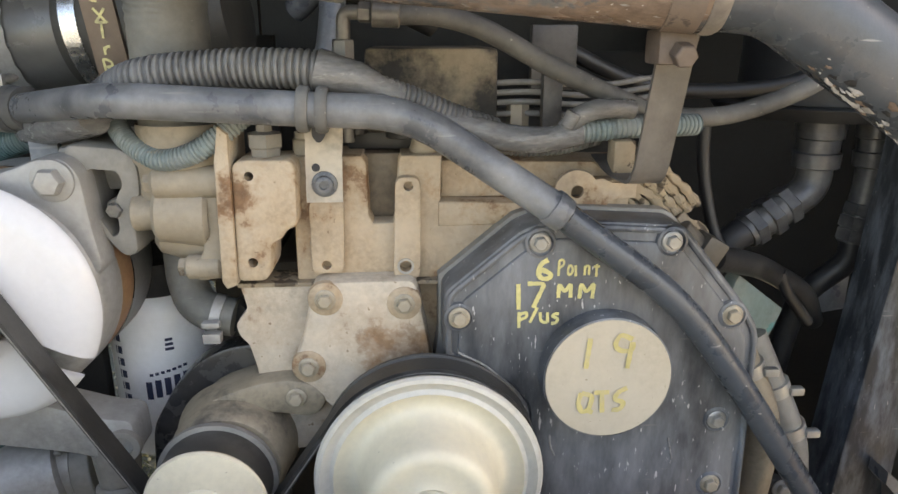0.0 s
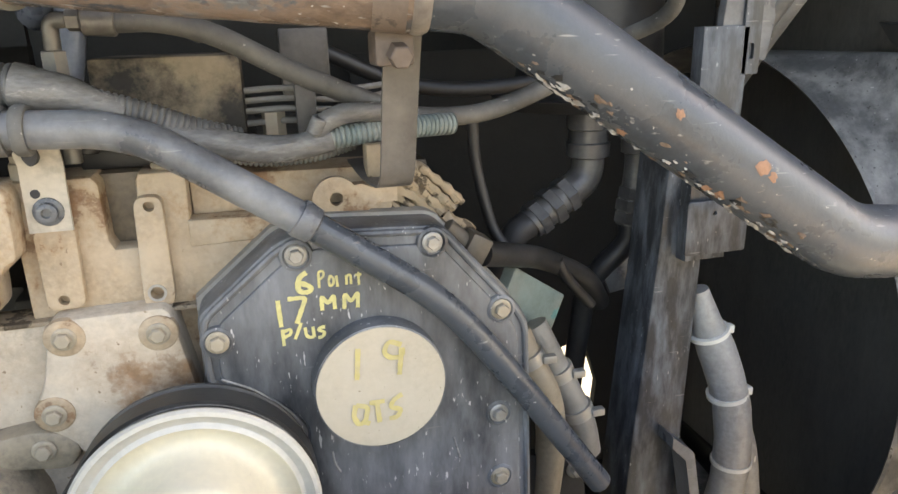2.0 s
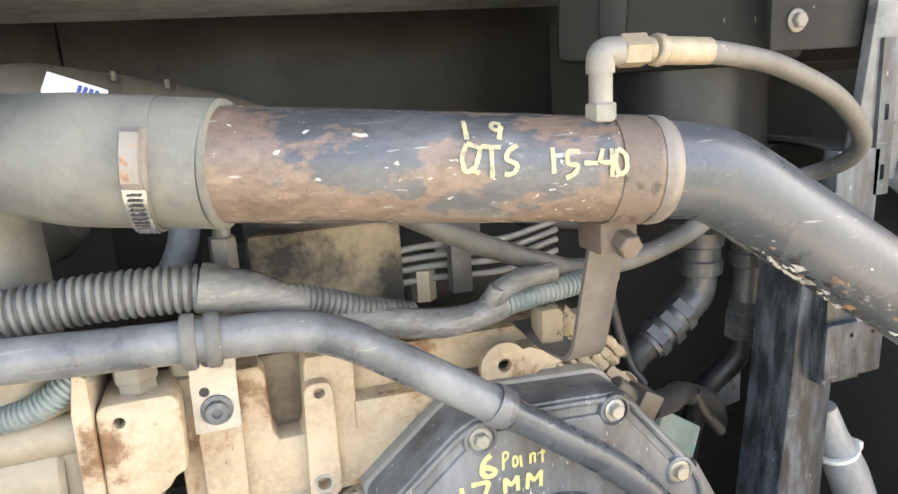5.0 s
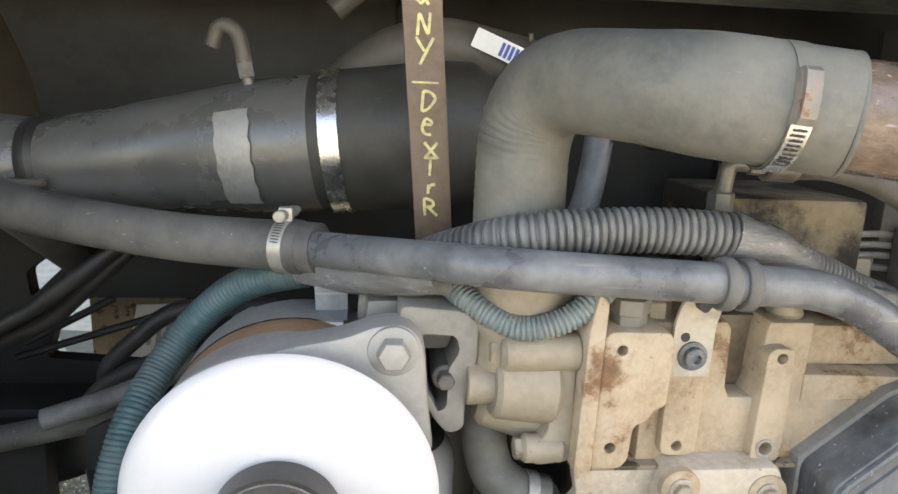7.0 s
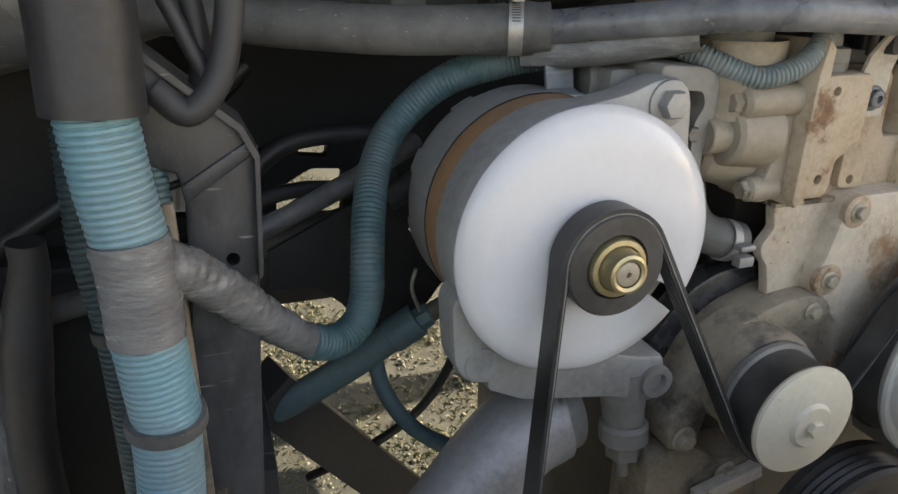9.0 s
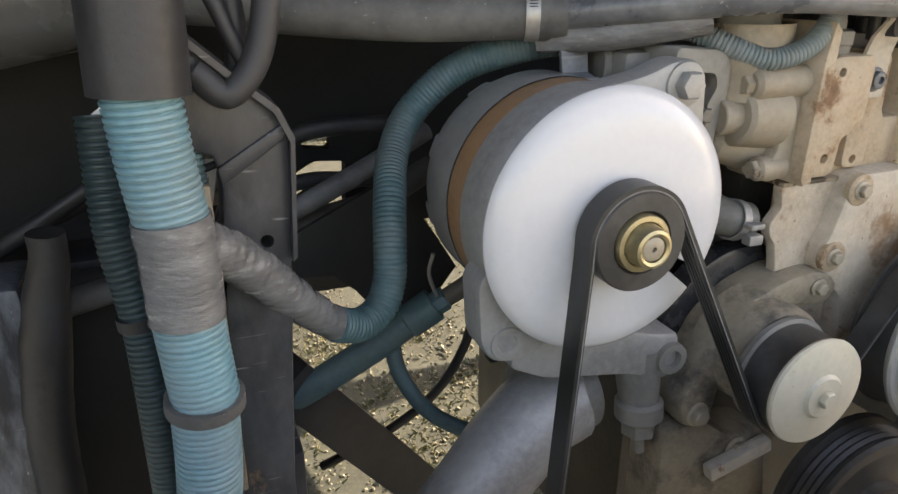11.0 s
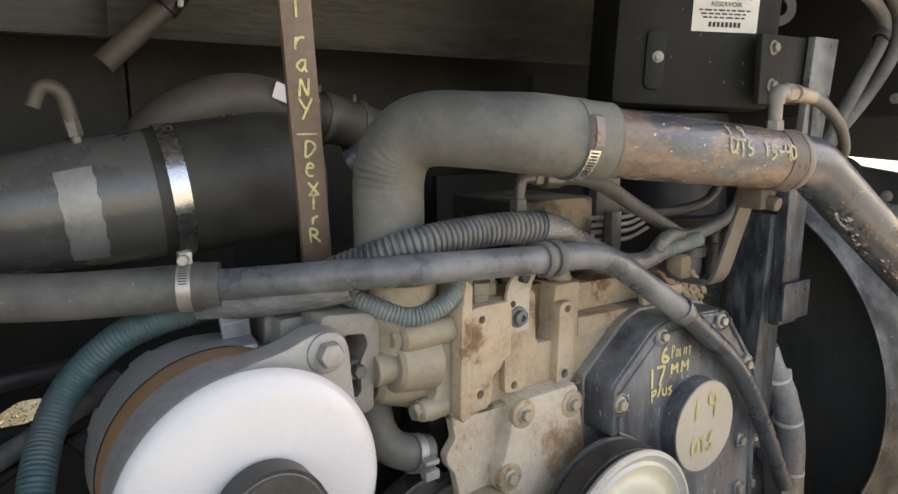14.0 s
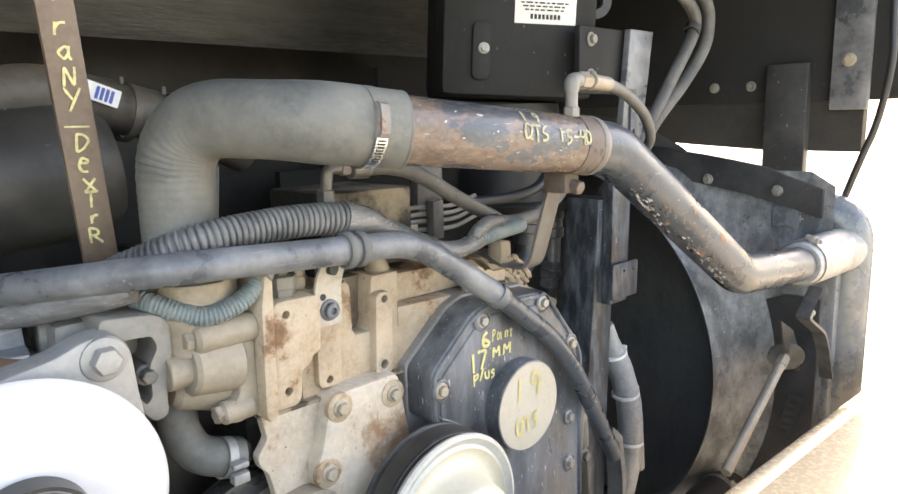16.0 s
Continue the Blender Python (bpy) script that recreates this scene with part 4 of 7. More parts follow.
for row, (x0, z0, many) in enumerate(((-0.060, 1.031, 5), (-0.058, 1.017, 4), (-0.010, 1.020, 2))):
    for k in range(many):
        x, z = x0 + k * 0.0095, z0 + k * 0.0012
        box(bm, (x, 0.6397, z), (x + 0.0018, 0.641, z + 0.0085), 0.0006)
        box(bm, (x, 0.6397, z + (0.007 if k % 2 else 0.0)), (x + 0.006, 0.641, z + (0.0085 if k % 2 else 0.0018)), 0.0006)
part("casting_mark", bm, M_PUMP, pump)

# water pump pulley
wpp = thing("water_pump_pulley", (0.012, 0.56, 0.81), "pressed cream zinc pulley with a stepped hub", "pulley")
C = V(0.016, 0.5635, 0.901)
bm = bmesh.new()
lathe(bm, C, (0, -1, 0), [(-0.004, 0.1030), (0.0, 0.1066), (0.004, 0.1076), (0.007, 0.1056), (0.008, 0.1020), (0.004, 0.0979), (0.003, 0.0937), (0.006, 0.0896)], 64)
part("rim", bm, M_RIM, wpp)
bm = bmesh.new()
lathe(bm, C, (0, -1, 0), [(0.0055, 0.0906), (0.001, 0.0845), (0.000, 0.0783), (0.001, 0.0731), (0.005, 0.0685), (0.012, 0.0651), (0.034, 0.0597), (0.042, 0.0579), (0.0465, 0.0551), (0.0490, 0.0505), (0.0495, 0.0453), (0.0480, 0.0371), (0.0490, 0.0268), (0.051, 0.0227), (0.049, 0.0201), (0.049, 0.0000)], 56)
part("disc", bm, M_CREAM, wpp)
bm = bmesh.new()
lathe(bm, C, (0, -1, 0), [(0.049, 0.0170), (0.058, 0.0160), (0.060, 0.0134), (0.060, 0.0077), (0.054, 0.0072), (0.054, 0.0000)], 28)
part("hub", bm, M_RIM, wpp)
bm = bmesh.new()
lathe(bm, C, (0, 1, 0), [(0.0, 0.1015), (0.040, 0.1015), (0.042, 0.1061), (0.046, 0.1061), (0.046, 0.0000)], 56)
part("drum", bm, M_PULLEY, wpp)

# tensioner with its idler
tens = thing("belt_tensioner", (-0.21, 0.62, 0.80), "belt tensioner with a cream idler on a grimy tan arm", "tensioner")
I = V(-0.191, 0.5605, 0.883)
bm = bmesh.new()
lathe(bm, I, (0, -1, 0), [(0.0, 0.0564), (0.003, 0.0573), (0.006, 0.0559), (0.010, 0.0391), (0.012, 0.0239)], 48)
lathe(bm, I, (0, -1, 0), [(0.012, 0.0239), (0.0135, 0.0222), (0.0155, 0.0206), (0.0155, 0.0000)], 32)
part("idler_face", bm, M_CREAM, tens)
bm = bmesh.new()
rod(bm, I + V(0, -0.0155, 0), I + V(0, -0.022, 0), 0.0088, seg=6)
part("idler_bolt", bm, M_CREAM, tens)
bm = bmesh.new()
lathe(bm, I, (0, 1, 0), [(0.0, 0.0559), (0.004, 0.0542), (0.036, 0.0542), (0.040, 0.0564), (0.044, 0.0564), (0.046, 0.0434)], 48)
part("idler_drum", bm, M_PULLEY, tens)
bm = bmesh.new()
lathe(bm, I + V(0.006, 0, 0.004), (0, 1, 0), [(0.048, 0.0000), (0.048, 0.0542), (0.052, 0.0575), (0.085, 0.0608), (0.11, 0.0651)], 40)
part("spring_case", bm, M_ARM, tens)
bm = bmesh.new()
lathe(bm, I, (0, 1, 0), [(0.0365, 0.0542), (0.0375, 0.0591), (0.0435, 0.0591), (0.0450, 0.0532)], 48)
part("drum_lip", bm, M_ALUDARK, tens)
bm = bmesh.new()
plate(bm, round_outline([(-0.083, 0.944), (-0.098, 0.962), (-0.122, 0.968), (-0.158, 0.964), (-0.202, 0.948), (-0.238, 0.918), (-0.262, 0.871), (-0.280, 0.840), (-0.272, 0.805), (-0.237, 0.800), (-0.225, 0.860),
                         (-0.195, 0.905), (-0.150, 0.930), (-0.097, 0.922)], 0.012), 0.638, 0.69, bev=0.007)
part("arm", bm, M_ARM, tens)
bm = bmesh.new()
plate(bm, round_outline([(-0.290, 0.800), (-0.235, 0.803), (-0.20, 0.775), (-0.14, 0.765), (-0.12, 0.66), (-0.29, 0.66)], 0.014), 0.645, 0.70, bev=0.008)
part("base", bm, M_ARM, tens)
bm = bmesh.new()
box(bm, (-0.235, 0.625, 0.742), (-0.150, 0.640, 0.760), 0.003, turn=(0, -14, 0))
part("lip", bm, M_SEALANT, tens)
bolt(tens, -0.116, 0.637, 0.948, BOLT)
bolt(tens, -0.257, 0.637, 0.822, BOLT_BIG)
bolt(tens, -0.187, 0.643, 0.756, BOLT_BIG)
# near-black plate behind the arm, along its upper left flank
bm = bmesh.new()
plate(bm, round_outline([(-0.118, 0.958), (-0.132, 0.978), (-0.161, 0.984), (-0.196, 0.980), (-0.227, 0.965), (-0.259, 0.930), (-0.285, 0.884), (-0.290, 0.815), (-0.22, 0.80), (-0.13, 0.90)], 0.012), 0.692, 0.72, bev=0.004)
part("back_plate", bm, M_IRON, tens, "near-black back plate")

# crank pulley under it
crank = thing("crank_pulley", (-0.02, 0.60, 0.60), "black grooved crankshaft pulley", "pulley")
bm = bmesh.new()
K = V(-0.045, 0.565, 0.68)
lathe(bm, K, (0, 1, 0), [(0.0, 0), (0.0, 0.05), (0.006, 0.070), (0.006, 0.078), (0.0, 0.082), (0.0, 0.094), (0.004, 0.099)], 56)
part("damper", bm, M_PULLEY, crank)
bm = bmesh.new()
lathe(bm, K, (0, 1, 0), [(0.004, 0.099)] + [(0.008 + 0.004 * k, 0.099 - 0.003 * (k % 2)) for k in range(8)] + [(0.040, 0.103), (0.05, 0.103), (0.05, 0)], 56)
part("grooved_rim", bm, M_PULLEY, crank)
bm = bmesh.new()
lathe(bm, K, (0, -1, 0), [(0, 0.045), (0.012, 0.043), (0.014, 0.036), (0.006, 0.030), (0.006, 0)], 36)
part("hub", bm, M_PULLEY, crank)


def belt_run(bm, pts, width, thick, front=0.5735, inward=0.0):
    """A flat belt whose plane faces sideways: pts are (x, z) at the middle, width lies along y."""
    y0, y1 = front, front + width
    rows = []
    for i, (x, z) in enumerate(pts):
        a, b = pts[max(i - 1, 0)], pts[min(i + 1, len(pts) - 1)]
        d = V(b[0] - a[0], 0, b[1] - a[1]).normalized()
        n = V(-d.z, 0, d.x) * thick / 2
        mid = V(-d.z, 0, d.x) * -inward
        rows.append([bm.verts.new(V(x, y, z) + mid + s) for y, s in ((y0, n), (y1, n), (y1, -n), (y0, -n))])
    for a, b in zip(rows, rows[1:]):
        for k in range(4):
            bm.faces.new((a[k], a[(k + 1) % 4], b[(k + 1) % 4], b[k]))
    return bm


bm = bmesh.new()
AX, AZ = -0.403, 1.062
path_belt = [(-0.470, 0.62), (-0.4475, 1.045)] + arc(AX, AZ, 0.0445, 172, 28, 24) + arc(-0.191, 0.883, 0.0572, 208, 321, 18) + arc(0.016, 0.901, 0.1050, 141, -30, 30) + [(0.06, 0.72)]
belt = thing("drive_belt", (-0.2, 0.57, 0.65), "black ribbed drive belt round the pulleys", "belt")
belt_run(bm, path_belt, 0.0235, 0.0045)
part("backing", bm, M_BELT, belt)
for k in range(5):
    bm = bmesh.new()
    belt_run(bm, path_belt, 0.0026, 0.0024, 0.5745 + 0.0044 * k, 0.0028)
    part("rib", bm, M_BELT, belt)
bm = bmesh.new()
belt_run(bm, path_belt, 0.0006, 0.0011, 0.5731, 0.0016)
part("frayed_edge", bm, M_BELTEDGE, belt, "pale frayed cord along the edge")

# ---- alternator ----
alt = thing("alternator", (-0.40, 0.72, 0.93), "grey alternator with a white fan disc and brown band", "alternator")
A = V(AX, 0.0, AZ)
bm = bmesh.new()
lathe(bm, A, (0, 1, 0), [(0.628, 0), (0.628, 0.06), (0.632, 0.098), (0.640, 0.1085), (0.652, 0.1125), (0.681, 0.1130)], 64)
part("front_housing", bm, M_ALU, alt)
bm = bmesh.new()
lathe(bm, A, (0, 1, 0), [(0.681, 0.1120), (0.683, 0.1124), (0.712, 0.1124), (0.714, 0.1120)], 64)
part("brown_band", bm, M_BROWNBAND, alt, "rusty brown stator band")
bm = bmesh.new()
lathe(bm, A, (0, 1, 0), [(0.714, 0.1130), (0.765, 0.1130), (0.773, 0.1105), (0.786, 0.107), (0.797, 0.098), (0.806, 0.07), (0.806, 0)], 64)
part("rear_housing", bm, M_ALU, alt)
for k in range(5):
    a = radians(120 + k * 37)
    d = V(math.cos(a), 0, math.sin(a))
    c = A + d * 0.1025 + V(0, 0.770, 0)
    bm = bmesh.new()
    box(bm, c - V(0.009, 0.014, 0.013), c + V(0.009, 0.014, 0.013), 0.005, turn=(0, -math.degrees(a), 0))
    part("rear_lug", bm, M_ALU, alt)
# fan disc with a slot where the belt runs out
bm = bmesh.new()
lathe(bm, A, (0, 1, 0), [(0.6215, 0.1170), (0.6195, 0.1178), (0.6165, 0.1165), (0.6105, 0.1100), (0.6060, 0.0950), (0.6030, 0.060), (0.6020, 0.030)], 90, -321, 28)
lathe(bm, A, (0, 1, 0), [(0.6215, 0.1170), (0.6090, 0.0945), (0.6060, 0.060), (0.6050, 0.030)], 90, -321, 28)
part("fan_disc", bm, M_WHITE, alt, "round white enamelled fan disc")
bm = bmesh.new()
lathe(bm, A, (0, 1, 0), [(0.606, 0.030), (0.604, 0.036), (0.600, 0.0405), (0.599, 0.0425), (0.5735, 0.0425), (0.5715, 0.0410), (0.5710, 0.0270), (0.5780, 0.0255), (0.5780, 0.0)], 48)
part("pulley", bm, M_PULLEY, alt, "dull black ribbed pulley")
bm = bmesh.new()
lathe(bm, A, (0, 1, 0), [(0.579, 0.0245), (0.5705, 0.0245), (0.5680, 0.0235), (0.5675, 0.0195), (0.5700, 0.018)], 36)
lathe(bm, A, (0, 1, 0), [(0.575, 0.0185), (0.560, 0.0172), (0.5555, 0.0160), (0.5545, 0.0135), (0.5555, 0.0110), (0.562, 0.0105), (0.562, 0)], 6 * 6)
nut = part("nut", bm, M_BRASS, alt, "yellow zinc-plated shaft nut")
bm = bmesh.new()
lathe(bm, A, (0, 1, 0), [(0.562, 0.0102), (0.5565, 0.0100), (0.5555, 0.0085), (0.5555, 0.0022), (0.559, 0.0020), (0.559, 0)], 24)
part("shaft_end", bm, M_BOLT, nut)
# ears
bm = bmesh.new()
plate(bm, round_outline([(-0.452, 1.160), (-0.400, 1.176), (-0.360, 1.183), (-0.334, 1.194), (-0.310, 1.194), (-0.298, 1.178), (-0.294, 1.130), (-0.288, 1.085), (-0.310, 1.070), (-0.40, 1.10)], 0.012), 0.642, 0.672, bev=0.005)
part("upper_ear", bm, M_ALU, alt)
bm = bmesh.new()
plate(bm, round_outline([(-0.517, 1.02), (-0.513, 0.955), (-0.500, 0.936), (-0.472, 0.932), (-0.440, 0.950), (-0.41, 1.0), (-0.45, 1.06)], 0.014), 0.636, 0.672, bev=0.005)
part("lower_ear", bm, M_ALU, alt)
bm = bmesh.new()
lathe(bm, (-0.488, 0.637, 0.955), (0, -1, 0), [(0, 0.0165), (0.003, 0.0155), (0.003, 0.0098), (0.001, 0.009), (0.001, 0.0055), (-0.003, 0.005), (-0.003, 0)], 26)
part("lower_pivot", bm, M_ALU, alt)
bm = bmesh.new()
lathe(bm, (-0.322, 0.643, 1.173), (0, -1, 0), [(0, 0.020), (0.003, 0.0195), (0.004, 0.017), (0.004, 0)], 26)
lathe(bm, (-0.322, 0.639, 1.173), (0, -1, 0), [(0, 0.0130), (0.008, 0.0130), (0.0105, 0.0112), (0.0115, 0.006), (0.0115, 0)], 6)
part("pivot_bolt", bm, M_ALU, alt)

# casting that carries the alternator
mount = thing("alternator_bracket", (-0.30, 0.72, 1.09), "grey cast alternator bracket with a window", "bracket")
bm = bmesh.new()
plate(bm, round_outline([(-0.318, 1.203), (-0.268, 1.199), (-0.254, 1.190), (-0.253, 1.160), (-0.262, 1.120), (-0.262, 1.096), (-0.276, 1.092), (-0.288, 1.106), (-0.306, 1.14), (-0.318, 1.15)], 0.008), 0.662, 0.80,
      [round_outline([(-0.300, 1.180), (-0.272, 1.178), (-0.268, 1.165), (-0.277, 1.150), (-0.277, 1.118), (-0.284, 1.112), (-0.296, 1.135)], 0.005)], bev=0.004)
part("frame_casting", bm, M_ALUDARK, mount)
bm = bmesh.new()
rod(bm, (-0.348, 0.745, 1.180), (-0.275, 0.735, 1.178), 0.023)
box(bm, (-0.345, 0.70, 1.150), (-0.27, 0.80, 1.196), 0.010)
part("arm", bm, M_ALUDARK, mount)
bm = bmesh.new()
rod(bm, (-0.279, 0.657, 1.140), (-0.279, 0.67, 1.140), 0.0075, seg=6)
rod(bm, (-0.279, 0.668, 1.140), (-0.279, 0.78, 1.140), 0.0105)
part("bolt", bm, M_FITTING, mount)
lowbr = thing("adjusting_bracket", (-0.34, 0.68, 0.86), "grey cast adjusting bracket below the alternator", "bracket")
bm = bmesh.new()
plate(bm, round_outline([(-0.47, 0.948), (-0.40, 0.952), (-0.315, 0.925), (-0.286, 0.922), (-0.284, 0.880), (-0.300, 0.868), (-0.345, 0.884), (-0.44, 0.900), (-0.48, 0.92)], 0.010), 0.646, 0.69, bev=0.005)
part("plate", bm, M_ALU, lowbr)
bm = bmesh.new()
rod(bm, (-0.318, 0.672, 0.905), (-0.314, 0.664, 0.836), 0.027, 0.021, bev=0.004)
rod(bm, (-0.314, 0.664, 0.840), (-0.313, 0.662, 0.815), 0.026, bev=0.004)
rod(bm, (-0.313, 0.662, 0.815), (-0.312, 0.661, 0.797), 0.019, seg=6)
rod(bm, (-0.312, 0.661, 0.797), (-0.310, 0.660, 0.772), 0.0065)
part("adjuster", bm, M_ALUDARK, lowbr)
bm = bmesh.new()
lathe(bm, (-0.296, 0.646, 0.895), (0, -1, 0), [(0, 0.018), (0.006, 0.017), (0.006, 0.010), (-0.002, 0.009), (-0.002, 0)], 24)
part("bolt_eye", bm, M_ALUDARK, lowbr)

# added dark block, covers the lit ground seen past the bracket
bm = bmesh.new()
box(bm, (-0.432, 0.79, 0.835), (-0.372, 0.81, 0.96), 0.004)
part("dark_gap_block", bm, M_WALLDARK, lowbr, "black block added to darken the gap behind")
# coolant inlet below it
inlet = thing("coolant_inlet", (-0.40, 0.72, 0.72), "grey tapered coolant inlet pipe with a banded hose joint", "pipe")
bm = bmesh.new()
sweep(bm, flowing([(-0.66, 0.62, 0.66), (-0.52, 0.66, 0.76), (-0.43, 0.69, 0.822), (-0.385, 0.70, 0.834)]), lambda s: 0.036 + 0.012 * min(1, s / 0.25), 24)
part("cone", bm, M_ALU, inlet)
bm = bmesh.new()
rod(bm, (-0.42, 0.715, 0.825), (-0.355, 0.722, 0.832), 0.050, seg=30)
part("sleeve", bm, M_ALUDARK, inlet)
hose_clamp("band", (-0.382, 0.719, 0.829), (1, 0.1, 0.1), 0.0502, 0.014, inlet, "bright steel band", (0, -0.6, 1), M_STEEL)

# housing between alternator bracket and block
outlet = thing("thermostat_housing", (-0.22, 0.69, 1.06), "grimy tan cast coolant housing with bolted lugs", "housing")
bm = bmesh.new()
rod(bm, (-0.262, 0.668, 1.136), (-0.238, 0.668, 1.136), 0.018, 0.017)
part("shaft_boss", bm, M_CASTTAN, outlet)
bm = bmesh.new()
rod(bm, (-0.242, 0.668, 1.136), (-0.190, 0.672, 1.134), 0.029, 0.034, bev=0.004)
part("barrel", bm, M_CASTTAN, outlet)
bm = bmesh.new()
rod(bm, (-0.250, 0.690, 1.110), (-0.19, 0.690, 1.10), 0.020, 0.028, bev=0.006)
box(bm, (-0.215, 0.68, 1.10), (-0.165, 0.74, 1.175), 0.01)
part("body", bm, M_CASTTAN, outlet)
bm = bmesh.new()
plate(bm, round_outline([(-0.206, 1.150), (-0.176, 1.170), (-0.174, 1.074), (-0.206, 1.070), (-0.212, 1.085), (-0.196, 1.10), (-0.196, 1.135)], 0.008), 0.648, 0.70, bev=0.004)
part("flange", bm, M_CASTTAN, outlet)
bm = bmesh.new()
rod(bm, (-0.238, 0.655, 1.167), (-0.172, 0.655, 1.168), 0.0155, bev=0.004)
rod(bm, (-0.246, 0.655, 1.167), (-0.237, 0.655, 1.167), 0.0090, seg=6)
part("upper_lug", bm, M_CASTTAN, outlet)
bm = bmesh.new()
rod(bm, (-0.216, 0.655, 1.084), (-0.18, 0.655, 1.084), 0.012, bev=0.003)
rod(bm, (-0.222, 0.655, 1.084), (-0.215, 0.655, 1.084), 0.0095, seg=6)
part("lower_lug", bm, M_CASTTAN, outlet)
bm = bmesh.new()
lathe(bm, (-0.216, 0.692, 1.150), (0, 0, 1), [(0, 0.046), (0.030, 0.046), (0.036, 0.050), (0.048, 0.050), (0.050, 0.044), (0.07, 0.043)], 36)
part("collar", bm, M_CASTTAN, outlet, "pale aluminium collar under the rubber elbow")

elb = thing("coolant_elbow_hose", (-0.21, 0.68, 1.0), "dusty grey rubber elbow with a spring clamp", "hose")
bm = bmesh.new()
sweep(bm, flowing([(-0.238, 0.718, 1.115), (-0.237, 0.714, 1.075), (-0.234, 0.709, 1.050), (-0.225, 0.700, 1.031), (-0.205, 0.690, 1.021), (-0.182, 0.688, 1.016)]), 0.0203, 24, dent=lambda s, n, p: 0.02 * noise.noise(p * 60 + n))
part("tube", bm, M_RUBBER, elb)
bm = bmesh.new()
lathe(bm, (-0.205, 0.688, 1.021), (1, 0, -0.28), [(0, 0.0205), (0, 0.0222), (0.010, 0.0222), (0.010, 0.0205)], 26)
box(bm, (-0.208, 0.652, 1.002), (-0.190, 0.664, 1.013), 0.002)
box(bm, (-0.208, 0.652, 1.019), (-0.190, 0.663, 1.025), 0.002)
part("spring_clamp", bm, M_ALU, elb)
bm = bmesh.new()
sweep(bm, flowing([(-0.185, 0.689, 1.017), (-0.178, 0.715, 1.013), (-0.174, 0.755, 1.007)]), 0.0165, 18)
part("stub", bm, M_RUBBERDARK, elb)

# ---- charge air pipe ----
charge = thing("charge_air_pipe", (0.30, 0.52, 1.1), "rust-blistered steel charge air pipe with yellow hand lettering", "pipe")
PA, PB = V(-0.0875, 0.5648, 1.3657), V(0.224, 0.5220, 1.3357)
E2, CP = V(0.586, 0.479, 1.116), V(0.86, 0.482, 1.088)
bm = bmesh.new()
sweep(bm, resample([PA.lerp(PB, 0.05), PB], 0.006), 0.0353, 36, wobble=0.012)
straight = part("straight_run", bm, M_FLAKED, charge, "blistered rusty length with flaking paint")
d = (PB - PA).normalized()
bm = bmesh.new()
lathe(bm, PB - d * 0.006, d, [(0, 0.0350), (0.0, 0.0360), (0.004, 0.0368), (0.009, 0.0362), (0.013, 0.0338)], 40)
part("weld_collar", bm, M_RUSTPIPE, charge)
bm = bmesh.new()
sweep(bm, rounded([PB, PB + d * 0.045, E2, CP], 0.026, 8), 0.0330, 32)
part("angled_run", bm, M_PIPE, charge, "grey dusty run that drops to the cooler")
run_d = (E2 - PB - d * 0.045).normalized()
run_a, run_b = PB + d * 0.045 + run_d * 0.045, E2 - run_d * 0.045
run_n = (V(0, -1, 0) - run_d * -run_d.y).normalized()
run_u = run_n.cross(run_d) if run_n.cross(run_d).z > 0 else run_d.cross(run_n)
rnd = random.Random(21)
for tell, coat, many, low, high, tall in (("black flake of lifting paint", M_IRON, 30, -84, -44, 0.0006), ("brown rust scab", M_RUSTSCAB, 26, -84, -36, 0.0012), ("pale crust of blistered paint", M_CRUST, 44, -88, -56, 0.0018)):
    for k in range(many):
        bm = bmesh.new()
        s0, a0, w = rnd.random() ** 0.8 * (run_b - run_a).length, radians(rnd.uniform(low, high)), rnd.uniform(0.0010, 0.0042)
        ring = []
        for q in range(9):
            f = w * rnd.uniform(0.35, 1.3)
            a = a0 + f * math.sin(q * 0.698) * 0.8 / 0.0335
            ring.append(bm.verts.new(run_a + run_d * (s0 + f * 1.7 * math.cos(q * 0.698)) + (run_n * math.cos(a) + run_u * math.sin(a)) * 0.03355))
        tip = bm.verts.new(run_a + run_d * s0 + (run_n * math.cos(a0) + run_u * math.sin(a0)) * (0.0335 + tall))
        for q in range(9):
            bm.faces.new((ring[q], ring[(q + 1) % 9], tip))
        bmesh.ops.recalc_face_normals(bm, faces=bm.faces)
        part("paint_flake", bm, coat, charge, tell)
for s0, a0, w in ((0.126, 0, 0.0052), (0.211, 7, 0.0085), (0.223, 3, 0.0045), (0.202, -64, 0.0075), (0.190, -66, 0.0050), (0.103, -72, 0.0060)):
    bm = bmesh.new()
    ring, a0 = [], radians(a0)
    for q in range(14):
        f = w * rnd.uniform(0.5, 1.1)
        a = a0 + f * math.sin(q * 0.449) / 0.0335
        ring.append(bm.verts.new(run_a + run_d * (s0 + f * math.cos(q * 0.449)) + (run_n * math.cos(a) + run_u * math.sin(a)) * 0.0334))
    tip = bm.verts.new(run_a + run_d * s0 + (run_n * math.cos(a0) + run_u * math.sin(a0)) * 0.0342)
    for q in range(14):
        bm.faces.new((ring[q], ring[(q + 1) % 14], tip))
    part("rust_spot", bm, M_RUSTSPOT, charge, "orange rust spot")
side = V(0, 0, 1).cross(d).normalized()
upv = d.cross(side)
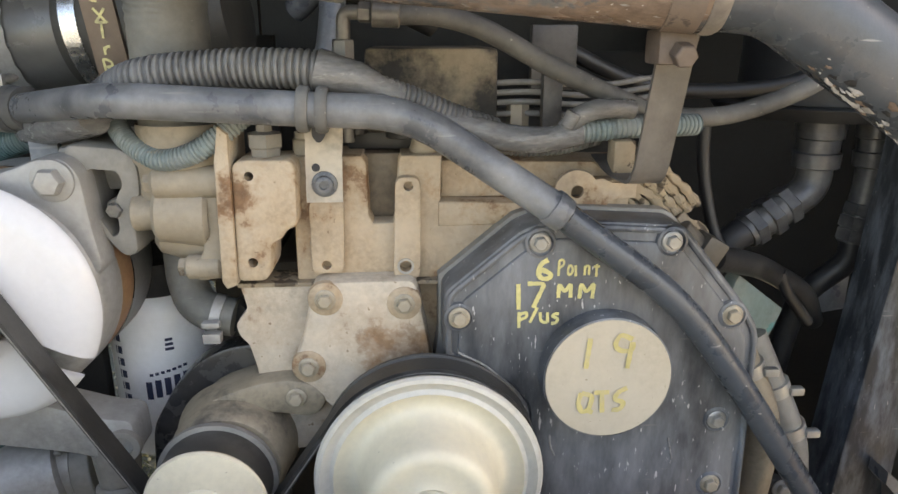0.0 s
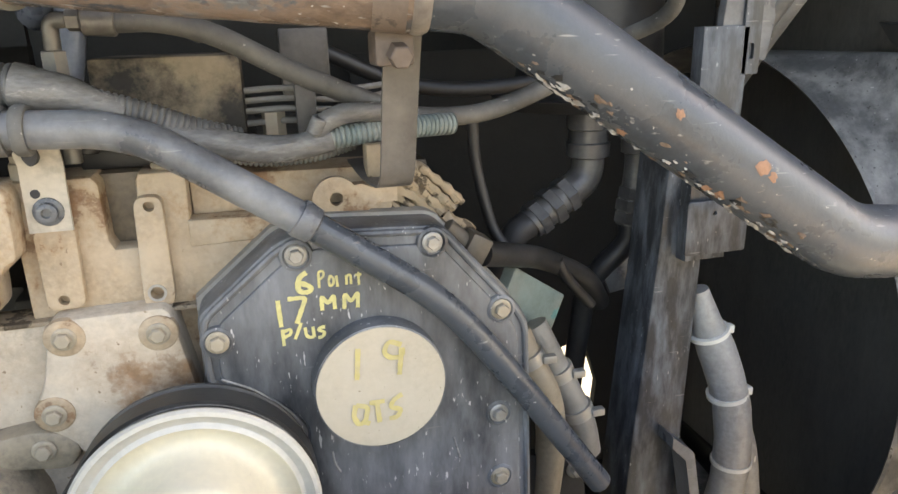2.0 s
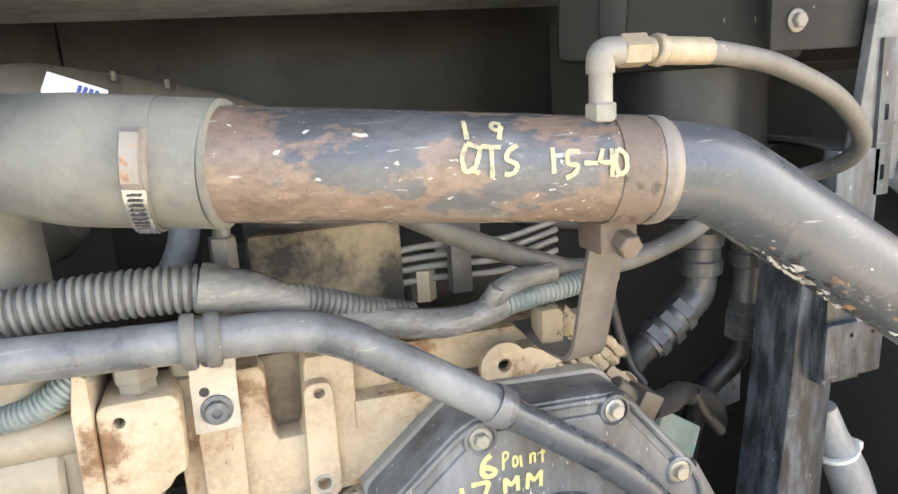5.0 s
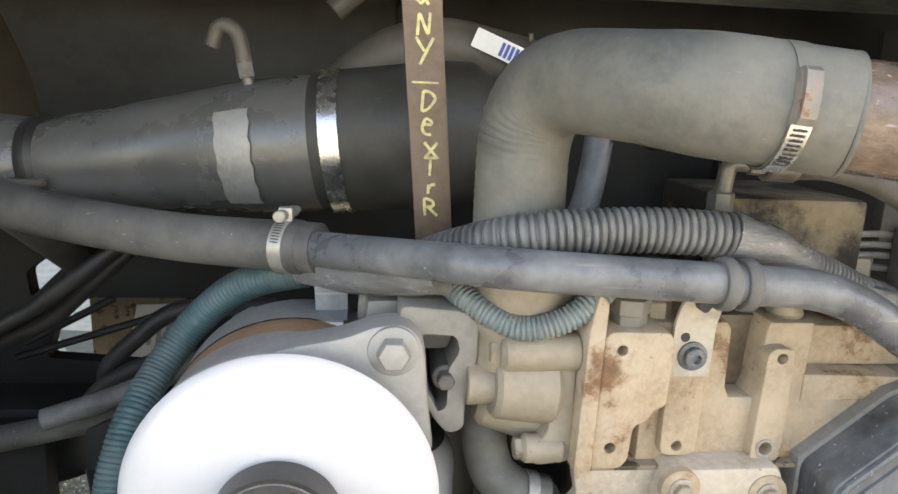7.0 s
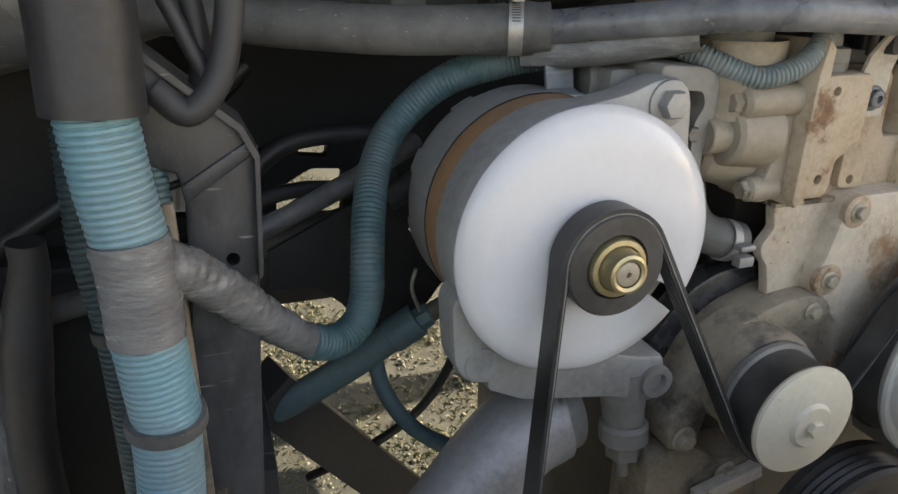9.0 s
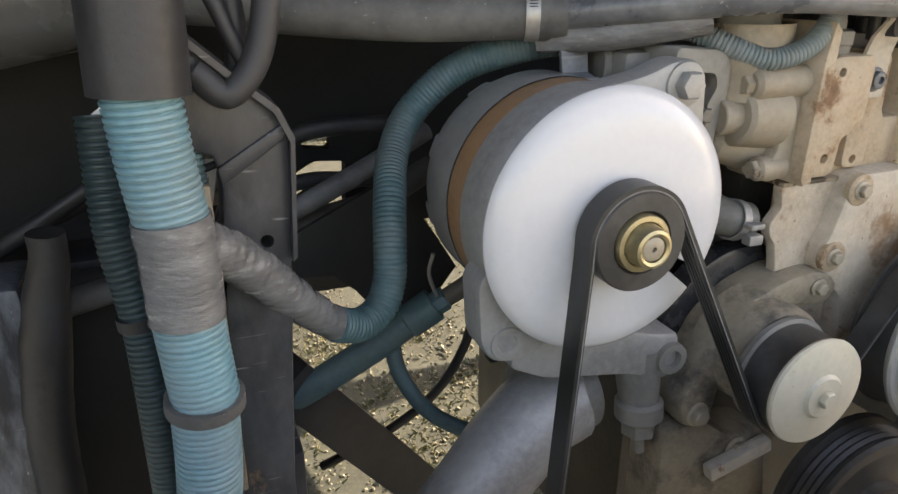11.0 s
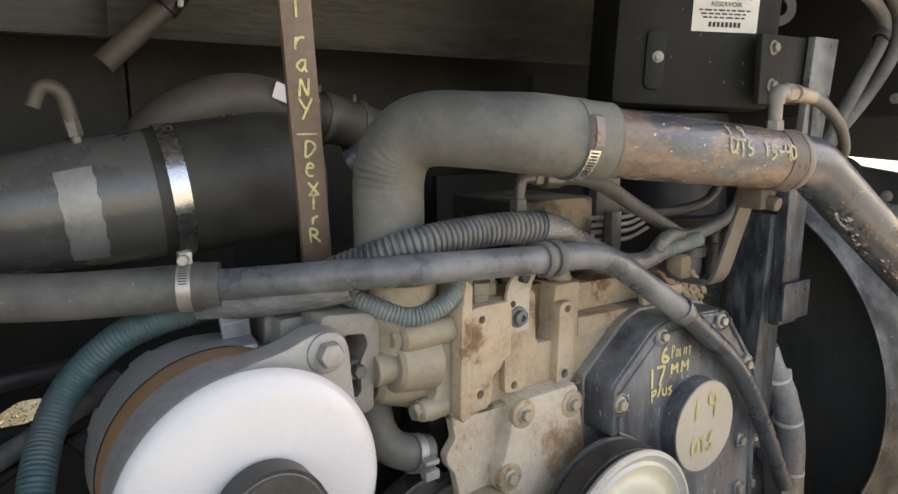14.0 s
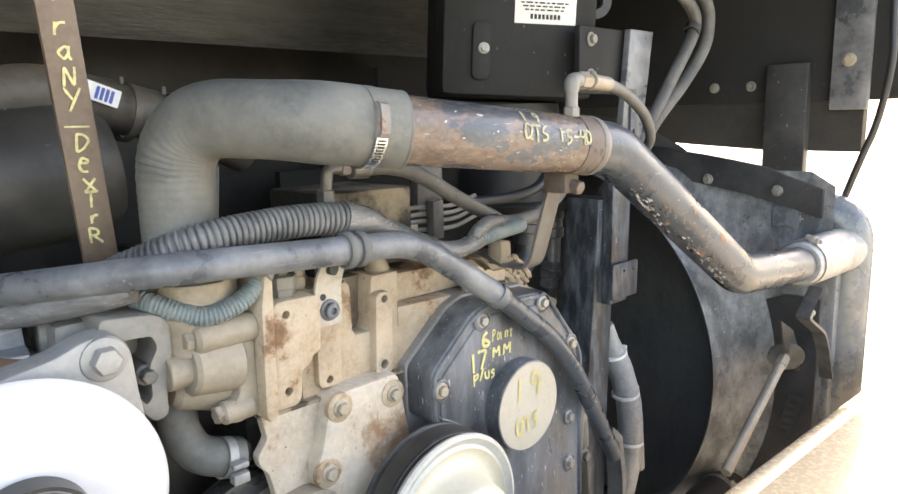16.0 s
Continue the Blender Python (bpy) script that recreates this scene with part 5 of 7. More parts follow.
if side.y < 0:
    side = -side


def on_pipe(s0, a0):
    """Places on the pipe's skin: metres along it from its end, and up round it."""
    def where(u, v):
        a = a0 + v / 0.0354
        n = -side * math.cos(a) + upv * math.sin(a)
        return PA + d * (s0 + u) + n * 0.0354, n
    return where


for text, along, up, h, gap, seed in (("19", 0.180, 33, 0.0150, 1.75, 3), ("QTS", 0.178, -1, 0.0175, 1.15, 6), ("15-40", 0.233, -1, 0.0170, 0.92, 8)):
    bm = bmesh.new()
    lettering(bm, text, on_pipe(along, radians(up)), h, 0.0028, gap, seed)
    part("yellow_word", bm, M_YELLOWFAINT, straight, "hand-painted yellow oil note")
# fitting on top
bm = bmesh.new()
FT = V(0.184, 0.517, 1.371)
rod(bm, FT, FT + V(0, 0, 0.036), 0.0075)
rod(bm, FT, FT + V(0, 0, 0.012), 0.010, seg=6)
part("riser", bm, M_ALUDARK, charge)
bm = bmesh.new()
sweep(bm, rounded([FT + V(0, 0, 0.030), FT + V(0, 0, 0.043), FT + V(0.014, 0, 0.043)], 0.010, 6), 0.0092, 16)
part("elbow_fitting", bm, M_ALUDARK, charge)
bm = bmesh.new()
rod(bm, FT + V(0.013, 0, 0.043), FT + V(0.033, 0.001, 0.043), 0.0108, seg=6)
rod(bm, FT + V(0.033, 0.001, 0.043), FT + V(0.039, 0.001, 0.043), 0.0078)
rod(bm, FT + V(0.039, 0.001, 0.043), FT + V(0.046, 0.002, 0.042), 0.0105, seg=16)
rod(bm, FT + V(0.046, 0.002, 0.042), FT + V(0.084, 0.004, 0.040), 0.0092, seg=12)
part("hose_nut", bm, M_CASTTAN, charge)
bm = bmesh.new()
sweep(bm, flowing([FT + V(0.08, 0.004, 0.040), FT + V(0.115, 0.012, 0.036), FT + V(0.165, 0.024, 0.026), FT + V(0.232, 0.038, 0.000), FT + V(0.280, 0.056, -0.036), FT + V(0.288, 0.085, -0.062), FT + V(0.26, 0.14, -0.085)]), 0.0078, 14)
whole("boost_hose", bm, M_HOSE, "thin grey-brown boost hose from the pipe fitting", "hose")

# rubber elbow from the manifold
rub = thing("charge_air_elbow", (-0.22, 0.69, 1.22), "dusty grey moulded rubber elbow hose", "hose")
bm = bmesh.new()
HEND = V(-0.048, 0.5594, 1.3620)
line = rounded([(-0.221, 0.697, 1.195), (-0.221, 0.697, 1.380), (-0.150, 0.5765, 1.3730), HEND], 0.074, 14)
line = resample(line, 0.006)
hdir = V(0.980, -0.155, -0.085).normalized()


def girth(s):
    return 0.0370 + 0.0020 * min(1.0, max(0.0, (s - 0.27) / 0.04))


def crease(s, n, p):
    """Wrinkles across the bend and its leg, strongest on the outer front."""
    bend = max(0.0, 1 - abs(s - 0.135) / 0.085) * max(0.0, 0.35 - n.x * 0.8 - n.y * 0.5)
    ripple = math.sin(s * 760 + 5 * noise.noise(p * 30 + n * 1.5)) * (0.5 + noise.noise(p * 22 + n))
    return 0.020 * bend * ripple + 0.010 * noise.noise(p * 18 + n * 0.8)


sweep(bm, resample(line, 0.0022), girth, 44, dent=crease)
for v in bm.verts:
    # the end is cut askew, its front shorter than its back
    near = max(0.0, 1 - (HEND - v.co).dot(d) / 0.06) if v.co.x > -0.12 else 0.0
    v.co -= d * near * 0.25 * (HEND.y - 0.125 * (v.co.x - HEND.x) - v.co.y)
part("tube", bm, M_RUBBER, rub)
bm = bmesh.new()
lathe(bm, HEND - d * 0.002, V(0.93, -0.34, -0.06), [(0, 0.0389), (0.001, 0.0393), (0.003, 0.0391), (0.004, 0.0350)], 40)
part("cut_end", bm, M_RUBBER, rub)
bc = HEND + V(-0.041, 0.0065, 0.0035)
hside = V(0, 0, 1).cross(hdir).normalized()
hside = hside if hside.y > 0 else -hside
hup = hdir.cross(hside)
hup = hup if hup.z > 0 else -hup
bm = bmesh.new()
lathe(bm, bc - hdir * 0.0065, hdir, [(0, 0.0385), (0, 0.0403), (0.013, 0.0403), (0.013, 0.0385)], 40)
band = part("band_clamp", bm, M_RUBBER, rub, "dusty worm-drive band")


def round_hose(a_deg, r, s):
    """A place round the hose at the clamp: degrees above the front, radius, way along."""
    a = radians(a_deg)
    return bc + hdir * s + (-hside * math.cos(a) + hup * math.sin(a)) * r


bm = bmesh.new()
for a0, a1, r0, w in ((-13, 33, 0.0465, 0.0058), (-16, 36, 0.0428, 0.0074)):
    rows = []
    for k in range(9):
        a = a0 + (a1 - a0) * k / 8
        lift = r0 - (0.003 if k in (0, 8) else 0.0)
        rows.append([bm.verts.new(round_hose(a, rr, sx)) for rr, sx in ((0.0390, -w), (lift, -w * 0.8), (lift, w * 0.8), (0.0390, w))])
    for p, q in zip(rows, rows[1:]):
        for k in range(3):
            bm.faces.new((p[k], p[k + 1], q[k + 1], q[k]))
    bm.faces.new(rows[0]), bm.faces.new(rows[-1][::-1])
part("screw_housing", bm, M_RUSTPIPE, band, "rusty brown screw housing")
bm = bmesh.new()
rows = []
for k in range(13):
    a = -14 - k * 5.2
    p = round_hose(a, 0.0413, 0.0)
    rows.append([bm.verts.new(p + hdir * w) for w in (-0.0062, 0.0062)])
for p, q in zip(rows, rows[1:]):
    bm.faces.new((p[0], p[1], q[1], q[0]))
part("band_tongue", bm, M_BRIGHT, band, "bright slotted band end")
for k in range(9):
    bm = bmesh.new()
    a = -18 - k * 4.6
    q = [round_hose(a + da, 0.0419, sx) for da, sx in ((-0.9, -0.0045), (-0.9, 0.0035), (0.9, 0.0045), (0.9, -0.0035))]
    bm.faces.new([bm.verts.new(v) for v in q])
    part("slot", bm, M_INK, band)

# strap that holds the pipe
strap = thing("pipe_strap", (0.22, 0.59, 1.16), "flat dark steel strap bracket with a rusty clamp bolt", "bracket")
bm = bmesh.new()
pts = rounded([(0.2185, 0.553, 1.316), (0.2170, 0.562, 1.290), (0.2145, 0.592, 1.184), (0.2135, 0.604, 1.170), (0.2050, 0.640, 1.172), (0.196, 0.668, 1.186)], 0.014, 6)
rows = []
for p in pts:
    q = [p + V(s * 0.0150, 0, 0) for s in (-1, 1)]
    rows.append([bm.verts.new(v) for v in (q[0], q[1], q[1] + V(0, 0.004, 0.002), q[0] + V(0, 0.004, 0.002))])
for a, b in zip(rows, rows[1:]):
    for k in range(4):
        bm.faces.new((a[k], a[(k + 1) % 4], b[(k + 1) % 4], b[k]))
bm.faces.new(rows[0]), bm.faces.new(rows[-1][::-1])
part("strip", bm, M_IRONDUST, strap)
bm = bmesh.new()
lathe(bm, PB - d * 0.034, d, [(0, 0.0345), (0, 0.0364), (0.024, 0.0364), (0.024, 0.0345)], 36)
box(bm, (0.190, 0.530, 1.278), (0.220, 0.564, 1.304), 0.004)
part("clamp_band", bm, M_RUSTY, strap)
bm = bmesh.new()
rod(bm, (0.206, 0.542, 1.290), (0.208, 0.519, 1.284), 0.0092, seg=6)
part("bolt", bm, M_RUSTY, strap)

# ---- long steel tube and its hose ----
tube = thing("coolant_tube", (0.0, 0.6, 0.82), "bent dusty black steel coolant tube crossing the engine front", "pipe")
T = [V(-0.400, 0.752, 1.227), V(-0.252, 0.607, 1.248), V(-0.078, 0.605, 1.239), V(0.003, 0.604, 1.236), V(0.134, 0.590, 1.150), V(0.252, 0.590, 1.063), V(0.312, 0.589, 0.985), V(0.425, 0.600, 0.822)]
bm = bmesh.new()
sweep(bm, resample(rounded(T[:5], 0.045, 8), 0.006), 0.0150, 24, flat=1.0)
part("upper_run", bm, M_TUBE, tube)
bm = bmesh.new()
dd = (T[5] - T[4]).normalized()
lathe(bm, T[4] - dd * 0.010, dd, [(0, 0.0150), (0.0, 0.0165), (0.004, 0.0172), (0.016, 0.0160), (0.018, 0.0135)], 26)
part("joint", bm, M_TUBE, tube)
bm = bmesh.new()
sweep(bm, resample(rounded(T[4:], 0.05, 8), 0.006), 0.0132, 22)
part("lower_run", bm, M_PIPE, tube)
# P-clip and its bracket
clip = thing("tube_clip", (-0.075, 0.63, 1.15), "tan slotted bracket with a rubber-lined clip on the tube", "bracket")
bm = bmesh.new()
td = (T[2] - V(-0.2, 0.606, 1.244)).normalized()
for off in (-0.010, 0.006):
    lathe(bm, T[2] + td * off - td * 0.004, td, [(0, 0.015), (0.0, 0.0185), (0.002, 0.0198), (0.008, 0.0198), (0.010, 0.0185), (0.010, 0.015)], 30)
part("clip", bm, M_HOSE, clip)
bm = bmesh.new()
rows = []
for x0, x1, y, z in ((-0.093, -0.058, 0.640, 1.246), (-0.0935, -0.058, 0.640, 1.222), (-0.094, -0.0595, 0.652, 1.205), (-0.0955, -0.061, 0.6555, 1.190), (-0.0965, -0.062, 0.6555, 1.146)):
    rows.append([bm.verts.new(v) for v in ((x0, y, z), (x1, y, z), (x1, y + 0.004, z), (x0, y + 0.004, z))])
for a, b in zip(rows, rows[1:]):
    for k in range(4):
        bm.faces.new((a[k], a[(k + 1) % 4], b[(k + 1) % 4], b[k]))
bm.faces.new(rows[0]), bm.faces.new(rows[-1][::-1])
part("strip", bm, M_SEALANT, clip)
bm = bmesh.new()
plate(bm, circle2(-0.086, 1.180, 0.004, 12), 0.6552, 0.658)
part("hole", bm, M_INK, clip)
bm = bmesh.new()
plate(bm, round_outline([(-0.086, 1.226), (-0.074, 1.226), (-0.074, 1.212), (-0.078, 1.206), (-0.082, 1.206), (-0.086, 1.212)], 0.002), 0.6395, 0.655)
part("slot", bm, M_INK, clip)
bm = bmesh.new()
lathe(bm, (-0.0785, 0.6555, 1.164), (0, -1, 0), [(0, 0.0125), (0.002, 0.0122), (0.003, 0.009), (0.008, 0.0086), (0.009, 0.007), (0.009, 0.004), (0.005, 0.0035), (0.005, 0)], 6 * 4)
part("bolt", bm, M_TUBE, clip)

coolhose = thing("coolant_hose", (-0.55, 0.80, 1.2), "thick grey-brown rubber coolant hose", "hose")
bm = bmesh.new()
sweep(bm, flowing([(-0.385, 0.744, 1.228), (-0.43, 0.764, 1.226), (-0.52, 0.800, 1.224), (-0.62, 0.835, 1.230), (-0.70, 0.868, 1.238), (-0.75, 0.92, 1.235), (-0.77, 1.02, 1.20), (-0.78, 1.2, 1.1)]), 0.0225, 24)
part("tube", bm, M_HOSE, coolhose)
hd = V(-0.92, 0.39, 0.0)
hose_clamp("worm_clamp", (-0.414, 0.757, 1.2268), hd, 0.0232, 0.013, coolhose, "dull steel worm-drive clamp", (0.2, -0.15, 1), M_STEEL)
bm = bmesh.new()
lathe(bm, (-0.398, 0.750, 1.2268), hd, [(0.0, 0.0150), (0.0, 0.0232), (0.007, 0.0245), (0.013, 0.0232)], 30)
part("bead", bm, M_HOSE, coolhose)

# ---- looms and hoses on the engine ----
loom = thing("corrugated_loom", (-0.1, 0.66, 1.24), "thick grey split corrugated loom behind the tube", "wiring loom")
bm = bmesh.new()
ribbed(bm, flowing([(-0.335, 0.742, 1.206), (-0.304, 0.704, 1.226), (-0.272, 0.668, 1.247), (-0.226, 0.638, 1.265), (-0.150, 0.632, 1.272), (-0.095, 0.627, 1.272), (-0.070, 0.626, 1.270)]), 0.0174, 0.0060, 0.0030, 20)
part("tube", bm, M_LOOM, loom)
bm = bmesh.new()
sweep(bm, flowing([(-0.076, 0.626, 1.2705), (-0.060, 0.625, 1.267), (-0.042, 0.626, 1.263), (-0.022, 0.630, 1.253), (-0.005, 0.635, 1.246)]), lambda s: 0.0188 - 0.09 * s, 18, wobble=0.08)
part("taped_end", bm, M_TAPE, loom, "dusty taped end")
bm = bmesh.new()
ribbed(bm, flowing([(-0.030, 0.628, 1.258), (0.01, 0.640, 1.243), (0.05, 0.650, 1.226), (0.085, 0.66, 1.214)]), 0.0115, 0.0052, 0.0016, 16)
part("branch", bm, M_LOOM, loom)

loop_loom = thing("looped_loom", (-0.21, 0.66, 1.18), "pale blue-grey corrugated loom hanging in a loop", "wiring loom")
bm = bmesh.new()
ribbed(bm, flowing([(-0.305, 0.728, 1.226), (-0.286, 0.706, 1.218), (-0.262, 0.672, 1.204), (-0.228, 0.650, 1.190), (-0.196, 0.643, 1.196), (-0.170, 0.645, 1.212), (-0.150, 0.655, 1.228)]), 0.0104, 0.0040, 0.0016, 18)
part("tube", bm, M_BLUEGREY, loop_loom)
bm = bmesh.new()
sweep(bm, flowing([(-0.40, 0.766, 1.205), (-0.36, 0.728, 1.209), (-0.32, 0.690, 1.218), (-0.285, 0.662, 1.228)]), 0.0155, 16, wobble=0.18)
part("taped_run", bm, M_TAPE, loop_loom, "taped lumpy run under the tube")

second = thing("taped_harness", (0.12, 0.65, 1.19), "taped grey harness with corrugated branches", "wiring loom")
bm = bmesh.new()
sweep(bm, flowing([(0.015, 0.645, 1.232), (0.055, 0.648, 1.219), (0.095, 0.650, 1.207), (0.135, 0.652, 1.206), (0.165, 0.655, 1.212)]), 0.0125, 16, wobble=0.15)
part("trunk", bm, M_TAPE, second)
bm = bmesh.new()
ribbed(bm, flowing([(0.160, 0.655, 1.211), (0.20, 0.660, 1.214), (0.235, 0.668, 1.215), (0.29, 0.685, 1.214)]), 0.0112, 0.0050, 0.0016, 16)
part("corrugated_branch", bm, M_BLUEGREY, second)
bm = bmesh.new()
ribbed(bm, flowing([(0.05, 0.665, 1.208), (0.10, 0.668, 1.196), (0.15, 0.672, 1.196), (0.19, 0.68, 1.204)]), 0.0088, 0.0044, 0.0014, 14)
part("lower_branch", bm, M_LOOM, second)
bm = bmesh.new()
sweep(bm, flowing([(0.150, 0.652, 1.214), (0.163, 0.648, 1.228), (0.185, 0.650, 1.234), (0.215, 0.66, 1.232)]), 0.0095, 14, wobble=0.1)
rod(bm, (0.150, 0.646, 1.218), (0.156, 0.642, 1.232), 0.0075)
part("split_connector", bm, M_TAPE, second)

# control box with the hydraulic line over it
ecu = thing("fuel_pump_box", (0.03, 0.75, 1.2), "dirty tan metal box stained black, behind the looms", "box")
bm = bmesh.new()
box(bm, (-0.040, 0.705, 1.205), (0.092, 0.84, 1.288), 0.006)
part("case", bm, M_BOX, ecu)
for z in (1.252, 1.242, 1.232, 1.220):
    bm = bmesh.new()
    sweep(bm, flowing([(0.092, 0.735, z), (0.13, 0.735, z + 0.001), (0.20, 0.74, z - 0.003), (0.27, 0.76, z + 0.004)]), 0.0032, 10)
    part("fuel_line", bm, M_ALUDARK, ecu, "thin steel injection line")
bm = bmesh.new()
box(bm, (0.140, 0.715, 1.208), (0.160, 0.73, 1.262), 0.002)
box(bm, (0.130, 0.735, 1.245), (0.178, 0.75, 1.310), 0.003)
part("line_clamp", bm, M_IRONDUST, ecu)
bm = bmesh.new()
lathe(bm, (0.118, 0.74, 1.20), (0, 0, 1), [(0, 0.012), (0.03, 0.012), (0.03, 0)], 6)
part("fitting", bm, M_BOLT, ecu)

hyd = thing("hydraulic_hose", (0.1, 0.67, 1.2), "grey braided hydraulic hose with crimped steel elbow", "hose")
bm = bmesh.new()
sweep(bm, flowing([(-0.006, 0.672, 1.318), (0.03, 0.672, 1.317), (0.075, 0.670, 1.304), (0.14, 0.668, 1.270), (0.215, 0.676, 1.237), (0.26, 0.69, 1.222), (0.33, 0.70, 1.222), (0.40, 0.70, 1.245), (0.47, 0.73, 1.275)]), 0.0098, 18)
part("hose", bm, M_HOSE, hyd)
bm = bmesh.new()
rod(bm, (-0.030, 0.672, 1.319), (-0.004, 0.672, 1.318), 0.0125, seg=14)
rod(bm, (-0.042, 0.674, 1.320), (-0.030, 0.673, 1.3195), 0.0095, seg=6)
part("crimp", bm, M_FITTING, hyd)
bm = bmesh.new()
sweep(bm, rounded([(-0.040, 0.674, 1.320), (-0.056, 0.678, 1.320), (-0.058, 0.681, 1.290)], 0.012, 6), 0.0068, 14)
part("elbow", bm, M_FITTING, hyd)
bm = bmesh.new()
rod(bm, (-0.058, 0.681, 1.268), (-0.058, 0.681, 1.296), 0.0108, seg=6)
rod(bm, (-0.058, 0.681, 1.200), (-0.058, 0.681, 1.270), 0.008)
part("nut", bm, M_FITTING, hyd)

# thin hoses in the shade behind
bm = bmesh.new()
sweep(bm, flowing([(0.18, 0.80, 1.285), (0.26, 0.81, 1.25), (0.34, 0.80, 1.238), (0.44, 0.78, 1.25), (0.52, 0.80, 1.29)]), 0.009, 14)
whole("return_hose", bm, M_RUBBERDARK, "thin dark return hose in the shade", "hose")
bm = bmesh.new()
sweep(bm, flowing([(0.34, 0.78, 1.22), (0.345, 0.78, 1.15), (0.36, 0.77, 1.08), (0.375, 0.76, 1.05)]), 0.007, 12)
whole("vent_hose", bm, M_RUBBERDARK, "thin dark vent hose hanging down", "hose")
bm = bmesh.new()
sweep(bm, flowing([(-0.14, 0.95, 1.33), (-0.09, 0.92, 1.36), (-0.10, 0.90, 1.26), (-0.13, 0.88, 1.20)]), 0.016, 14)
whole("brace", bm, M_TUBE, "slanting brown steel brace behind the engine", "brace")

# row of grimy connectors beside the gear cover
conn = thing("connector_cluster", (0.28, 0.67, 1.06), "cluster of mud-caked tan wiring connectors", "wiring connectors")
rnd = random.Random(11)
for k in range(6):
    bm = bmesh.new()
    off = V(0.0085, -0.004, 0.0105) * (k - 2.5) * 0.8
    c = V(0.262, 0.690, 1.125) + off
    n = 5 if k < 3 else 3
    pts = [c + V(0.016 * (i - 2), rnd.uniform(-0.004, 0.004), -0.0135 * (i - 2) + rnd.uniform(-0.004, 0.004)) for i in range(n)]
    sweep(bm, flowing(pts, 7), lambda s: 0.0078 + 0.0018 * math.sin(s * 330 + k), 10, wobble=0.35)
    part("connector", bm, M_MUD, conn)
for c, r in (((0.245, 0.682, 1.168), 0.016), ((0.262, 0.684, 1.158), 0.013), ((0.236, 0.686, 1.150), 0.012), ((0.288, 0.672, 1.112), 0.012)):
    bm = bmesh.new()
    sweep(bm, flowing([V(c) + V(-r, 0, r * 0.9), V(c) + V(-r * 0.3, -0.004, r * 0.2), V(c) + V(r * 0.4, 0, -r * 0.1), V(c) + V(r * 1.2, 0.002, -r * 0.9)], 6), r * 0.75, 12, wobble=0.45)
    part("connector", bm, M_MUD, conn)
for k in range(11):
    bm = bmesh.new()
    c = V(0.214 + 0.0042 * k, 0.676 - 0.0006 * k, 1.148 + 0.0024 * k + 0.004 * (k % 2))
    pts = [c + V(0.013 * i, rnd.uniform(-0.002, 0.002), -0.0105 * i - 0.0006 * i * i + rnd.uniform(-0.0015, 0.0015)) for i in range(4)]
    sweep(bm, flowing(pts, 7), lambda s: 0.0040 + 0.0009 * math.sin(s * 420 + k * 2), 8, wobble=0.5)
    part("strip", bm, M_MUD, conn)
bm = bmesh.new()
box(bm, (0.195, 0.640, 1.172), (0.216, 0.665, 1.205), 0.003)
plate(bm, [(0.185, 1.180), (0.215, 1.166), (0.245, 1.150), (0.246, 1.142), (0.21, 1.158)], 0.668, 0.70)
part("connector_bracket", bm, M_MUD, conn)
sensor = thing("crank_sensor", (0.30, 0.63, 1.08), "tan plastic sensor plug with a black cable", "sensor")
bm = bmesh.new()
box(bm, (0.288, 0.635, 1.078), (0.312, 0.665, 1.108), 0.004, turn=(0, 30, 0))
rod(bm, (0.272, 0.65, 1.118), (0.292, 0.65, 1.098), 0.009)
part("plug", bm, M_DUCT, sensor)
bm = bmesh.new()
sweep(bm, flowing([(0.310, 0.655, 1.083), (0.36, 0.69, 1.065), (0.42, 0.75, 1.035), (0.50, 0.80, 0.985), (0.545, 0.84, 0.93)]), 0.0135, 16)
part("cable", bm, M_RUBBERDARK, sensor)
bm = bmesh.new()
sweep(bm, flowing([(0.44, 0.755, 1.03), (0.458, 0.76, 1.0), (0.50, 0.78, 0.955)]), 0.007, 12)
part("cable_branch", bm, M_RUBBERDARK, sensor)
tp = thing("teal_plate", (0.40, 0.74, 0.95), "weathered square teal metal plate beside the cover", "plate")
bm = bmesh.new()
m = pose(0.390, 0.725, 0.985, 0, 33, 28)
plate(bm, round_outline([(-0.055, -0.035), (0.055, -0.035), (0.055, 0.035), (-0.055, 0.035)], 0.004), -0.004, 0.012, bev=0.002, frame_of=m)
part("sheet", bm, M_TEALPLATE, tp)
lines = thing("fuel_line_pair", (0.40, 0.68, 0.72), "pair of grimy fuel lines with hose clips", "pipe")
bm = bmesh.new()
sweep(bm, flowing([(0.350, 0.665, 0.985), (0.362, 0.66, 0.955), (0.385, 0.655, 0.90), (0.392, 0.66, 0.83), (0.385, 0.67, 0.72)]), 0.0175, 16)
part("line", bm, M_CASTTAN, lines)
bm = bmesh.new()
sweep(bm, flowing([(0.385, 0.70, 0.975), (0.405, 0.69, 0.93), (0.44, 0.685, 0.855), (0.455, 0.69, 0.80)]), 0.0170, 16)
part("line", bm, M_ALUDARK, lines)
